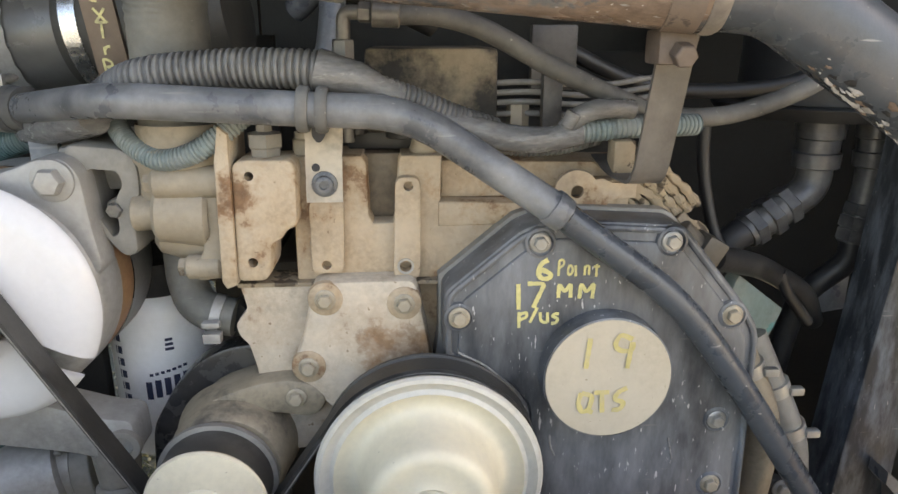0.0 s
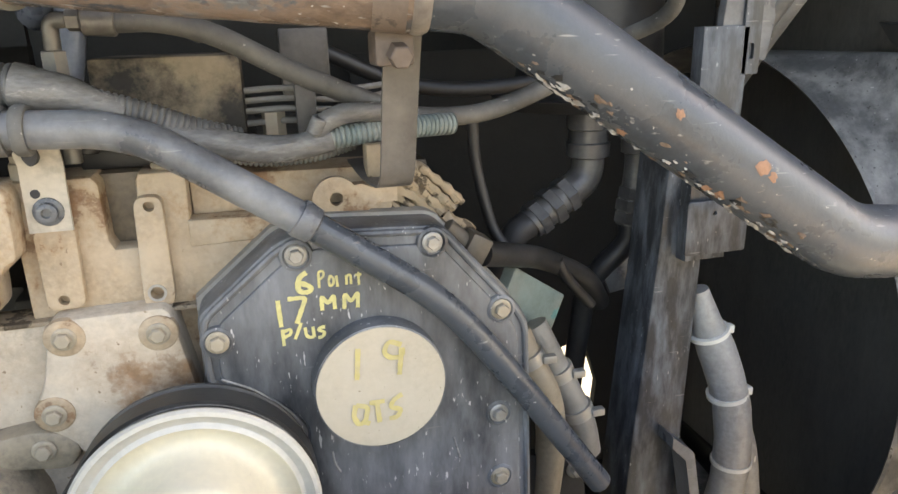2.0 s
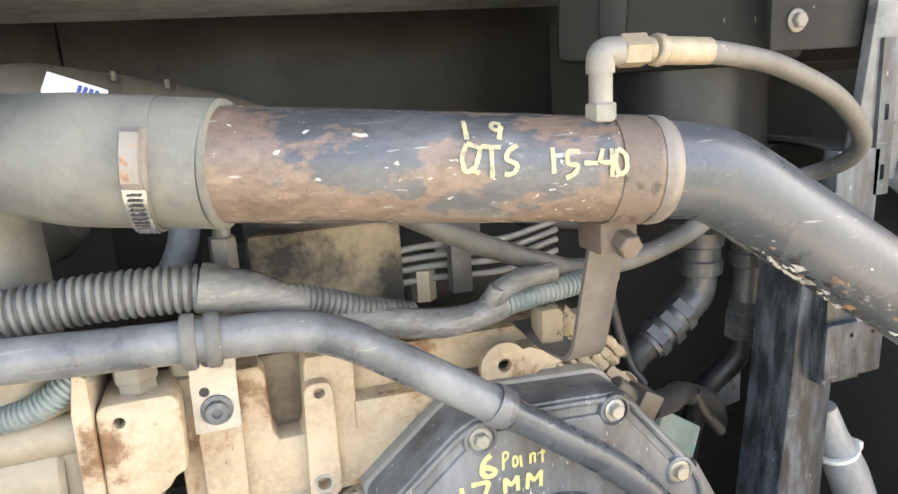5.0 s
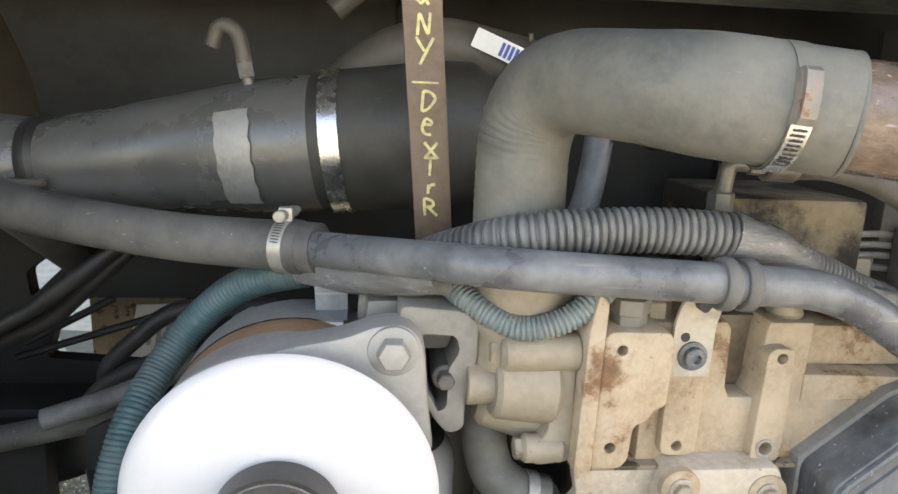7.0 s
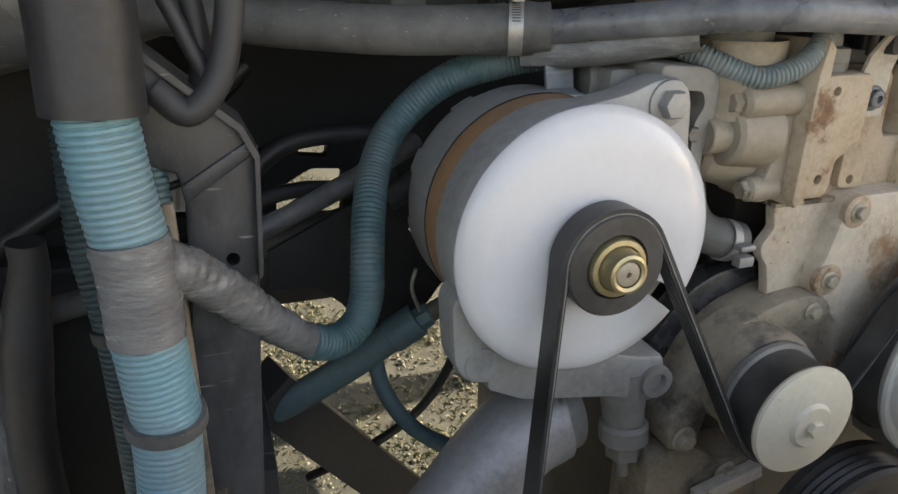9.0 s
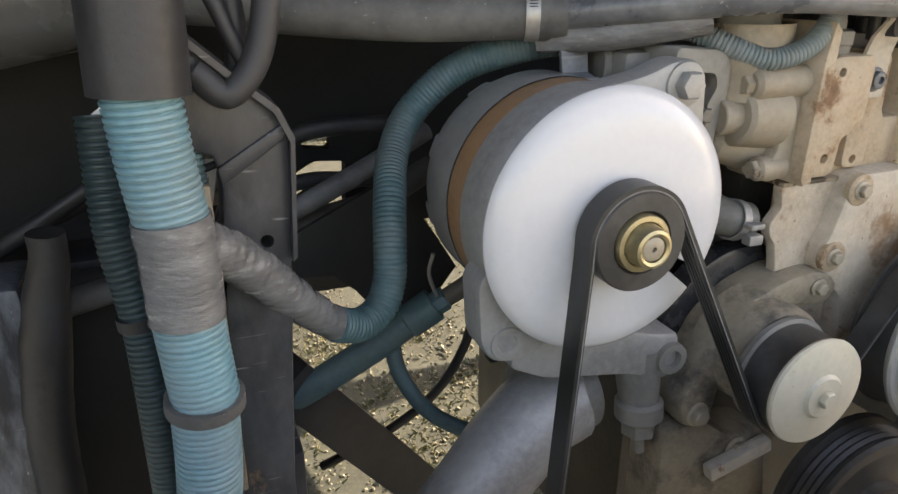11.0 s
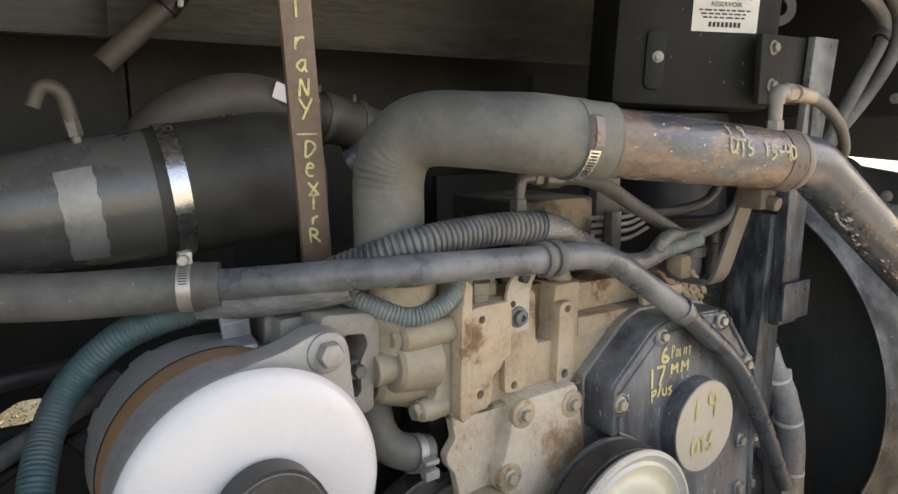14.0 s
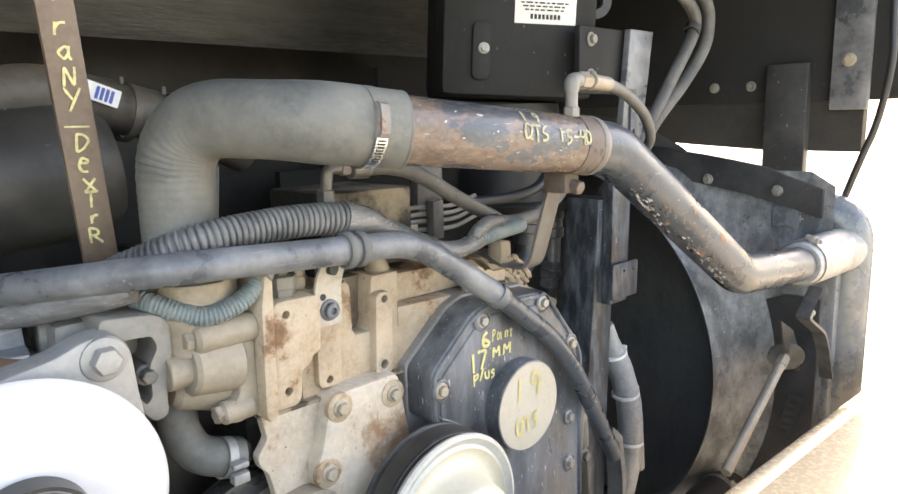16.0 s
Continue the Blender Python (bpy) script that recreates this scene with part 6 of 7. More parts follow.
for p in ((0.362, 0.66, 0.955), (0.412, 0.689, 0.915), (0.437, 0.686, 0.862)):
    bm = bmesh.new()
    lathe(bm, p, (0.38, -0.05, -0.92), [(-0.007, 0.017), (-0.007, 0.0205), (0.007, 0.0205), (0.007, 0.017)], 20)
    box(bm, V(p) + V(0.012, -0.020, -0.002), V(p) + V(0.028, -0.010, 0.007), 0.002)
    part("hose_clip", bm, M_STEEL, lines)
# big dark hex elbows of the hydraulic pump
for x, y, z, end in ((0.535, 0.872, 1.105, V(-0.090, -0.012, -0.056)), (0.612, 0.872, 1.105, V(-0.010, 0.0, -0.075))):
    f = thing("hydraulic_elbow", (x, y, z - 0.1), "dusty dark grey steel hydraulic elbow with hex nuts", "fitting", group="hydraulic elbows")
    top, tip = V(x, y, z), V(x, y, z) + end
    out = end.normalized()
    slim = 1.0 if end.x < -0.05 else 0.82
    bm = bmesh.new()
    lathe(bm, top, (0, 0, 1), [(0.028, 0.024 * slim), (0.030, 0.029 * slim), (0.048, 0.030 * slim), (0.050, 0.0265 * slim), (0.066, 0.0265 * slim), (0.068, 0.030 * slim), (0.095, 0.031 * slim)], 22)
    part("upper_nut", bm, M_PUMPSTEEL, f)
    bm = bmesh.new()
    sweep(bm, rounded([top + V(0, 0, 0.04), top, tip], 0.022), 0.0225 * slim, 18)
    part("elbow", bm, M_PUMPSTEEL, f)
    for k, r in ((0.38, 0.0265), (0.62, 0.0280), (0.86, 0.0262)):
        bm = bmesh.new()
        c = top + end * k
        rod(bm, c - out * 0.008, c + out * 0.008, r * slim, seg=6)
        part("hex_nut", bm, M_PUMPSTEEL, f)
    bm = bmesh.new()
    sweep(bm, flowing([tip - out * 0.01, tip + out * 0.03, tip + V(-0.05, 0.02, -0.10), tip + V(-0.06, 0.05, -0.28)]), 0.0195 * slim, 16)
    part("hose", bm, M_SLEEVE, f)
bm = bmesh.new()
plate(bm, [(0.560, 0.975), (0.612, 0.978), (0.612, 0.930), (0.580, 0.925)], 0.876, 0.882, bev=0.001)
whole("shade_tab", bm, M_TUBE, "grey sheet tab behind the sensor cable", "bracket")
spump = thing("steering_pump", (0.57, 0.95, 1.19), "black round pump body above the elbows", "pump")
bm = bmesh.new()
rod(bm, (0.57, 0.95, 1.195), (0.57, 0.95, 1.212), 0.13, 0.14, seg=36)
part("flange", bm, M_RUBBERDARK, spump)
bm = bmesh.new()
rod(bm, (0.57, 0.95, 1.212), (0.57, 0.95, 1.40), 0.105, 0.10, seg=36)
part("body", bm, M_RUBBERDARK, spump)

# ---- canister, crossover pipe and dipstick bar ----
can = thing("air_cleaner", (-0.5, 0.96, 1.2), "grey satin tapered canister with a bright band and tape", "canister")
CA, CB = V(-0.235, 0.927, 1.322), V(-0.705, 0.975, 1.268)
cd = (CB - CA).normalized()
CL = (CB - CA).length
BAND = 0.150                                           # way from CA to the bright band
bm = bmesh.new()
lathe(bm, CA, cd, [(BAND, 0.070), (BAND + 0.004, 0.0745), (BAND + 0.03, 0.0755), (BAND + 0.10, 0.0725), (CL - 0.03, 0.0505), (CL - 0.006, 0.048), (CL, 0.046), (CL, 0)], 48)
part("shell", bm, M_MUFFLER, can)
bm = bmesh.new()
lathe(bm, CA, cd, [(-0.03, 0), (-0.03, 0.06), (-0.01, 0.076), (0.03, 0.080), (BAND - 0.02, 0.0785), (BAND + 0.002, 0.076), (BAND + 0.012, 0.0765), (BAND + 0.018, 0.0745)], 48)
part("rubber_sleeve", bm, M_CANSLEEVE, can, "dusty black rubber sleeve")
bm = bmesh.new()
lathe(bm, CA, cd, [(BAND - 0.016, 0.0785), (BAND - 0.016, 0.0800), (BAND + 0.004, 0.0800), (BAND + 0.004, 0.0785)], 60)
part("bright_band", bm, M_BRIGHT, can, "polished steel band")
bm = bmesh.new()
lathe(bm, CA, cd, [(CL - 0.010, 0.048), (CL - 0.004, 0.0535), (CL + 0.006, 0.0535), (CL + 0.012, 0.050)], 40)
part("dark_ring", bm, M_RUBBERDARK, can)
bm = bmesh.new()
lathe(bm, CA, cd, [(CL, 0.050), (CL + 0.05, 0.060), (CL + 0.20, 0.075), (CL + 0.3, 0.08), (CL + 0.3, 0)], 40)
part("inlet_cone", bm, M_MUFFLER, can)
# tape round the front of the shell
bm = bmesh.new()
cu = cd.cross(V(0, 0, 1)).normalized()
cu = cu if cu.y < 0 else -cu
cw = V(0, 0, 1)
cw = (cw - cd * cw.dot(cd)).normalized()
rows = []
for k in range(15):
    a = radians(36 - k * 6)
    n = cu * math.cos(a) + cw * math.sin(a)
    row = []
    for s in (BAND + 0.075 + 0.0015 * math.sin(k * 2.1), BAND + 0.112 + 0.001 * math.sin(k * 1.7)):
        r = 0.0725 - (s - BAND - 0.10) * 0.022 / 0.20 + 0.0013
        row.append(bm.verts.new(CA + cd * s + n * r))
    rows.append(row)
for a, b in zip(rows, rows[1:]):
    bm.faces.new((a[0], a[1], b[1], b[0]))
part("tape_patch", bm, M_ALU, can, "strip of pale grey tape")
bm = bmesh.new()
g = CA + cd * (BAND + 0.092) + V(0, -0.018, 0.058)
rod(bm, g, g + V(-0.001, -0.002, 0.010), 0.012, seg=16)
rod(bm, g + V(-0.001, -0.002, 0.010), g + V(-0.004, -0.002, 0.034), 0.0062, seg=12)
part("gauge_fitting", bm, M_FITTING, can)
bm = bmesh.new()
rod(bm, g + V(-0.002, -0.002, 0.018), g + V(-0.006, -0.002, 0.038), 0.0090, seg=6)
part("gauge_nut", bm, M_FITTING, can)
bm = bmesh.new()
sweep(bm, flowing([g + V(-0.005, -0.002, 0.034), g + V(-0.008, -0.002, 0.052), g + V(-0.012, -0.001, 0.064), g + V(-0.022, 0.0, 0.071), g + V(-0.032, 0.002, 0.067), g + V(-0.039, 0.004, 0.050)]), 0.0085, 14)
part("gauge_hook", bm, M_DUCT, can, "pale rusty hooked hose end")
# worn latch at the far ring
bm = bmesh.new()
c = CB + V(0.0, -0.055, -0.02)
box(bm, c - V(0.02, 0.008, 0.012), c + V(0.012, 0.008, 0.010), 0.003)
rod(bm, c + V(-0.03, -0.004, 0.0), c + V(0.02, -0.004, 0.006), 0.005)
part("latch", bm, M_DUCT, can)

cross = thing("crossover_pipe", (-0.2, 1.0, 1.35), "brown dusty crossover pipe with a sticker and wire", "pipe")
bm = bmesh.new()
sweep(bm, flowing([(-0.40, 1.08, 1.30), (-0.375, 1.06, 1.36), (-0.325, 1.04, 1.40), (-0.26, 1.03, 1.417), (-0.19, 1.03, 1.406), (-0.12, 1.03, 1.390), (-0.03, 1.05, 1.366), (0.05, 1.07, 1.33)]), 0.036, 26)
part("tube", bm, M_DUCT, cross)
for x, z in ((-0.155, 1.427), (-0.10, 1.415)):
    bm = bmesh.new()
    lathe(bm, (x, 1.01, z - 0.035), (0.95, 0.1, -0.2), [(0, 0.037), (0, 0.040), (0.010, 0.040), (0.010, 0.037)], 30)
    rod(bm, (x, 1.0, z), (x, 1.0, z + 0.011), 0.0032, seg=6)
    part("clamp", bm, M_DUCT, cross)
stick = pose(-0.197, 0.9895, 1.418, -14, 22, -8)
bm = bmesh.new()
plate(bm, round_outline([(-0.030, -0.011), (0.034, -0.011), (0.034, 0.013), (-0.030, 0.013)], 0.002), -0.001, 0.001, frame_of=stick)
sticker = part("sticker", bm, M_PAPER, cross, "white sticker with blue print")
bm = bmesh.new()
for k in range(4):
    plate(bm, [(0.004 + k * 0.006, -0.008), (0.008 + k * 0.006, -0.008), (0.008 + k * 0.006, 0.009), (0.004 + k * 0.006, 0.009)], -0.0018, -0.0012, frame_of=stick)
part("blue_bars", bm, M_BLUEINK, sticker)
bm = bmesh.new()
rnd = random.Random(4)
for k in range(4):
    c = V(-0.290 + 0.016 * k, 0.985, 1.388)
    sweep(bm, flowing([c + V(0.02 * math.cos(i * 0.9 + k), -0.004, 0.007 * math.sin(i * 0.9 + k)) for i in range(8)], 5), 0.0014, 6)
part("twisted_wire", bm, M_BRIGHT, cross, "twisted bright tie wire")

bar = thing("dipstick_bar", (-0.294, 0.73, 1.24), "brown painted flat bar with yellow hand lettering", "bar")
BARM = Matrix.Translation((0, 0.733, 1.225)) @ Euler((radians(5.4), 0, 0)).to_matrix().to_4x4()
bm = bmesh.new()
plate(bm, [(-0.3010, 0.0), (-0.2690, 0.0), (-0.3035, 0.375), (-0.3355, 0.375)], 0.0, 0.006, bev=0.0012, frame_of=BARM)
part("strip", bm, M_BARBROWN, bar)


def on_bar(x, z):
    """Places on the leaning face of the bar."""
    return lambda u, v: (BARM @ V(x + u, -0.0004, z + v - 1.225), BARM.to_3x3() @ V(0, -1, 0))


TANY = (("o", 1.555, 0.020), ("T", 1.494, 0.026), ("r", 1.464, 0.020), ("a", 1.440, 0.018), ("N", 1.418, 0.020), ("Y", 1.396, 0.021))
DEXTRA = (("D", 1.360, 0.019), ("e", 1.339, 0.016), ("X", 1.321, 0.017), ("T", 1.305, 0.015), ("r", 1.289, 0.014), ("R", 1.272, 0.017))
for n, (ch, zc, h) in enumerate(TANY + DEXTRA):
    bm = bmesh.new()
    mid = -0.285 - (zc - 1.225) * 0.092 + 0.0012 * (-1) ** n
    lettering(bm, ch, on_bar(mid - h * 0.28, zc - h / 2), h * 0.93, 0.0024, seed=20 + n)
    part("yellow_letter", bm, M_YELLOWWORN, bar, "hand-painted yellow letter")
bm = bmesh.new()
lettering(bm, "_", on_bar(-0.3105, 1.358), 0.036, 0.0017, seed=30)
part("yellow_stroke", bm, M_YELLOWWORN, bar)
bm = bmesh.new()
box(bm, (-0.335, 0.728, 1.585), (-0.26, 1.32, 1.605), 0.002)
part("hanger", bm, M_BARBROWN, bar)

strut = thing("gas_strut", (-0.35, 1.2, 1.45), "slanting grey strut under the insulation panel", "strut")
bm = bmesh.new()
rod(bm, (-0.40, 1.20, 1.47), (-0.30, 1.20, 1.565), 0.017)
part("tube", bm, M_DUCT, strut)
bm = bmesh.new()
rod(bm, (-0.31, 1.20, 1.555), (-0.20, 1.19, 1.70), 0.022)
part("body", bm, M_RUBBERDARK, strut)
bm = bmesh.new()
rod(bm, (-0.292, 1.175, 1.555), (-0.290, 1.175, 1.580), 0.005, seg=8)
part("clip", bm, M_STEEL, strut)

# ---- oil filter ----
filt = thing("oil_filter", (-0.33, 0.90, 0.76), "white spin-on filter can with black print", "filter")
FC = V(-0.309, 0.825, 0.0)
bm = bmesh.new()
lathe(bm, FC, (0, 0, 1), [(0.800, 0), (0.800, 0.056), (0.806, 0.0615), (0.980, 0.0615), (0.996, 0.058), (1.006, 0.050), (1.006, 0)], 44)
can_f = part("can", bm, M_FILTER, filt)


def on_can(a_deg, z, w, h):
    """A small printed bar on the can's skin."""
    bm = bmesh.new()
    q = []
    for u, v in ((-w, -h), (w, -h), (w, h), (-w, h)):
        a = radians(a_deg) + u / 0.062
        q.append(bm.verts.new(FC + V(math.sin(a) * 0.0620, -math.cos(a) * 0.0620, z + v)))
    bm.faces.new(q)
    part("printed_bar", bm, M_NAVYINK, can_f)


# a column of small marks, the upside-down maker's word and the small lines over it: plain bars
for k in range(8):
    on_can(-36 + k * 1.2, 0.974 - k * 0.0155, 0.0038, 0.0048)
    on_can(-42 + k * 1.2, 0.974 - k * 0.0155, 0.0009, 0.0052)
for k in range(5):
    on_can(-2 + k * 10, 0.893 + 0.002 * k, 0.0036, 0.0115)
for k in range(7):
    on_can(2 + k * 6, 0.9135 + 0.0012 * k, 0.0022, 0.0018)
on_can(24, 0.945, 0.0050, 0.0018)
on_can(24, 0.951, 0.0046, 0.0018)
on_can(24, 0.957, 0.0042, 0.0018)
bm = bmesh.new()
lathe(bm, FC, (0, 0, 1), [(1.002, 0.046), (1.008, 0.050), (1.045, 0.050), (1.045, 0)], 30)
part("filter_head", bm, M_RUBBERDARK, filt)

# ---- left side: looms, frame post, hoses ----
post_l = thing("frame_post", (-0.70, 0.70, 0.0), "bent black steel frame post, dusty and rubbed", "frame")
bm = bmesh.new()
plate(bm, [(-0.770, 1.262), (-0.732, 1.227), (-0.700, 1.198), (-0.669, 1.170), (-0.661, 1.150), (-0.666, 1.06), (-0.674, 0.945), (-0.680, 0.85), (-0.684, 0.30), (-0.742, 0.30), (-0.723, 0.864), (-0.721, 1.0), (-0.712, 1.125),
           (-0.716, 1.140), (-0.735, 1.147), (-0.775, 1.150)], 0.655, 0.70, [circle2(-0.684, 1.072, 0.0052)], bev=0.003)
part("channel", bm, M_POST, post_l)
bm = bmesh.new()
plate(bm, [(-0.714, 1.132), (-0.664, 1.162), (-0.6645, 1.150), (-0.712, 1.118)], 0.6515, 0.656, bev=0.002)
part("bend_crease", bm, M_POST, post_l)
bm = bmesh.new()
rows = []
for x, z in ((-0.772, 1.2655), (-0.732, 1.2305), (-0.700, 1.2015), (-0.668, 1.1735), (-0.6585, 1.152), (-0.6635, 1.06)):
    rows.append([bm.verts.new(v) for v in ((x, 0.645, z), (x - 0.0035, 0.645, z - 0.0035), (x - 0.0035, 0.70, z - 0.0035), (x, 0.70, z))])
for p, q in zip(rows, rows[1:]):
    for k in range(4):
        bm.faces.new((p[k], p[(k + 1) % 4], q[(k + 1) % 4], q[k]))
part("flange", bm, M_POST, post_l)
bm = bmesh.new()
box(bm, (-0.728, 0.652, 0.85), (-0.720, 0.664, 1.12), 0.002)
part("edge_strip", bm, M_ARM, post_l)
bm = bmesh.new()
box(bm, (-0.74, 0.70, 0.30), (-0.665, 0.90, 0.84), 0.004)
part("web", bm, M_POST, post_l)
big = thing("blue_harness", (-0.75, 0.62, 0.8), "thick pale blue corrugated harness, taped at its branch", "wiring loom")
bm = bmesh.new()
sweep(bm, flowing([(-0.748, 0.62, 1.50), (-0.752, 0.62, 1.35), (-0.753, 0.617, 1.25), (-0.755, 0.615, 1.192)]), lambda s: 0.0305, 22)
part("upper_sleeve", bm, M_SLEEVE, big, "grey rubber sleeve")
bm = bmesh.new()
ribbed(bm, flowing([(-0.755, 0.615, 1.195), (-0.752, 0.615, 1.15), (-0.747, 0.615, 1.105)]), 0.0245, 0.0050, 0.0016, 26)
ribbed(bm, flowing([(-0.747, 0.615, 1.045), (-0.745, 0.615, 1.01), (-0.742, 0.615, 0.965)]), 0.0245, 0.0050, 0.0016, 26)
ribbed(bm, flowing([(-0.744, 0.615, 0.968), (-0.748, 0.615, 0.90), (-0.76, 0.62, 0.80), (-0.77, 0.63, 0.6)]), 0.0245, 0.0050, 0.0016, 26)
part("corrugated_tube", bm, M_BLUELOOM, big)
bm = bmesh.new()
sweep(bm, flowing([(-0.748, 0.615, 1.112), (-0.746, 0.615, 1.08), (-0.747, 0.615, 1.038)]), 0.0262, 28, wobble=0.03, dent=lambda s, n, p: 0.035 * noise.noise(V(0, 0, p.z * 190) + n * 0.9) + 0.03 * noise.noise(p * 60 + n))
part("tape_wrap", bm, M_TAPE, big)
bm = bmesh.new()
lathe(bm, (-0.743, 0.615, 0.975), (-0.05, 0.12, -1), [(0, 0.0245), (0.0, 0.0285), (0.010, 0.0290), (0.013, 0.0245)], 26)
part("strap", bm, M_HOSE, big)
bm = bmesh.new()
sweep(bm, resample(flowing([(-0.735, 0.618, 1.090), (-0.716, 0.632, 1.076), (-0.699, 0.645, 1.056), (-0.678, 0.660, 1.030), (-0.652, 0.680, 0.996), (-0.626, 0.695, 0.970)]), 0.0011), lambda s: 0.0188 - 0.018 * s, 26,
      dent=lambda s, n, p: 0.055 * noise.noise(V(s * 170, 0, 0) + n * 0.8) + 0.07 * noise.noise(p * 55 + n * 0.6))
part("branch", bm, M_TAPE, big)
bm = bmesh.new()
ribbed(bm, flowing([(-0.630, 0.692, 0.973), (-0.604, 0.706, 0.961), (-0.581, 0.718, 0.968), (-0.569, 0.726, 0.992), (-0.565, 0.735, 1.022), (-0.556, 0.762, 1.062), (-0.540, 0.80, 1.095), (-0.513, 0.822, 1.132), (-0.465, 0.812, 1.174), (-0.40, 0.79, 1.196), (-0.345, 0.765, 1.205)]), 0.0163, 0.0046, 0.0011, 20)
teal = part("teal_run", bm, M_TEAL, big, "dark teal smooth-ribbed run")
for n, pts in enumerate((((-0.70, 0.66, 1.40), (-0.668, 0.655, 1.30), (-0.675, 0.65, 1.22), (-0.70, 0.645, 1.185), (-0.722, 0.648, 1.20)),
                         ((-0.715, 0.68, 1.42), (-0.700, 0.675, 1.30), (-0.690, 0.67, 1.22), (-0.705, 0.68, 1.16)),
                         ((-0.735, 0.67, 1.42), (-0.722, 0.665, 1.30), (-0.700, 0.66, 1.235), (-0.685, 0.66, 1.20)))):
    bm = bmesh.new()
    sweep(bm, flowing(pts), 0.0098 - 0.002 * n, 14)
    whole("dangling_cable", bm, M_SLEEVE, "dusty grey cable hanging beside the post", "cable", group="cables by the post")
# its shade is in the colour: a darker teal than the harness run
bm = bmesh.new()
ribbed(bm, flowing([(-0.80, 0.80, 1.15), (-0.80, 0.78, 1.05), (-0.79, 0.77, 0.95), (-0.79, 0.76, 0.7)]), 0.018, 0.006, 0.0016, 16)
shaded = thing("shaded_loom", (-0.79, 0.77, 0.7), "teal corrugated loom behind the harness, shade put into its colour", "wiring loom")
part("tube", bm, M_TEALSHADE, shaded)
bm = bmesh.new()
lathe(bm, (-0.7925, 0.772, 0.975), (0.05, 0, -1), [(0, 0.017), (0, 0.0195), (0.012, 0.0195), (0.012, 0.017)], 20)
part("tape_band", bm, M_RUBBERDARK, shaded)
bm = bmesh.new()
ribbed(bm, flowing([(-0.738, 0.665, 1.21), (-0.732, 0.665, 1.16), (-0.730, 0.665, 1.10), (-0.728, 0.665, 1.0), (-0.735, 0.665, 0.85)]), 0.0095, 0.0050, 0.0014, 14)
whole("slim_loom", bm, M_TEAL, "slim teal corrugated loom beside the harness", "wiring loom")
bm = bmesh.new()
sweep(bm, flowing([(-0.70, 0.90, 0.99), (-0.62, 0.91, 1.015), (-0.53, 0.93, 1.05), (-0.45, 0.96, 1.08)]), 0.0125, 14)
whole("cross_cable", bm, M_LOOM, "grey cable crossing behind the alternator", "cable")
low = thing("battery_cable", (-0.55, 0.85, 0.85), "dark teal jacketed cable with a connector", "cable")
bm = bmesh.new()
sweep(bm, flowing([(-0.75, 0.86, 0.77), (-0.66, 0.84, 0.81), (-0.57, 0.82, 0.865), (-0.515, 0.81, 0.905)]), 0.017, 16)
part("jacket", bm, M_TEAL, low)
bm = bmesh.new()
rod(bm, (-0.525, 0.812, 0.897), (-0.495, 0.806, 0.918), 0.020, seg=14)
rod(bm, (-0.497, 0.806, 0.916), (-0.482, 0.803, 0.925), 0.014, seg=8)
part("connector", bm, M_TEAL, low)
bm = bmesh.new()
sweep(bm, flowing([(-0.485, 0.803, 0.923), (-0.46, 0.79, 0.945), (-0.44, 0.78, 0.97)]), 0.011, 12)
part("lead", bm, M_DUCT, low)
bm = bmesh.new()
sweep(bm, flowing([(-0.493, 0.80, 0.925), (-0.505, 0.795, 0.96), (-0.502, 0.79, 0.985)]), 0.0022, 8)
part("thin_wire", bm, M_STEEL, low)
bm = bmesh.new()
sweep(bm, flowing([(-0.545, 0.82, 0.885), (-0.535, 0.81, 0.83), (-0.505, 0.79, 0.785), (-0.45, 0.77, 0.755), (-0.38, 0.75, 0.74)]), 0.0095, 14)
whole("thin_teal_hose", bm, M_TEAL, "thin teal loom running under the inlet", "wiring loom")
bm = bmesh.new()
sweep(bm, flowing([(-0.62, 0.90, 0.66), (-0.55, 0.88, 0.70), (-0.48, 0.86, 0.76), (-0.44, 0.85, 0.83), (-0.43, 0.84, 0.90)]), 0.006, 12)
whole("black_cable", bm, M_RUBBERDARK, "thin black cable under the alternator", "cable")
rail = thing("frame_rail", (-0.55, 1.0, 0.45), "black steel cross rail under the alternator", "frame")
bm = bmesh.new()
m = look((-0.64, 0.86, 0.80), (-0.28, 0.98, 0.30))
box(bm, (-0.03, -0.03, -0.75), (0.03, 0.03, 0.05), 0.004)
bmesh.ops.transform(bm, matrix=m, verts=bm.verts)
part("beam", bm, M_RUBBERDARK, rail)
bm = bmesh.new()
box(bm, (-1.2, 1.05, 0.84), (-0.45, 1.14, 0.93), 0.005)
part("cross_rail", bm, M_RUBBERDARK, rail)
bm = bmesh.new()
box(bm, (-1.26, 1.42, 0.66), (-0.62, 1.66, 0.72), 0.005)
part("tray", bm, M_WALLDARK, rail)
bracket_small = thing("hose_bracket", (-0.372, 0.742, 1.17), "small grey bent bracket above the alternator", "bracket")
bm = bmesh.new()
rows = []
for x0, x1, y, z in ((-0.392, -0.362, 0.755, 1.222), (-0.390, -0.361, 0.742, 1.205), (-0.388, -0.360, 0.738, 1.174), (-0.387, -0.360, 0.722, 1.170)):
    rows.append([bm.verts.new(v) for v in ((x0, y, z), (x1, y, z), (x1, y + 0.004, z - 0.002), (x0, y + 0.004, z - 0.002))])
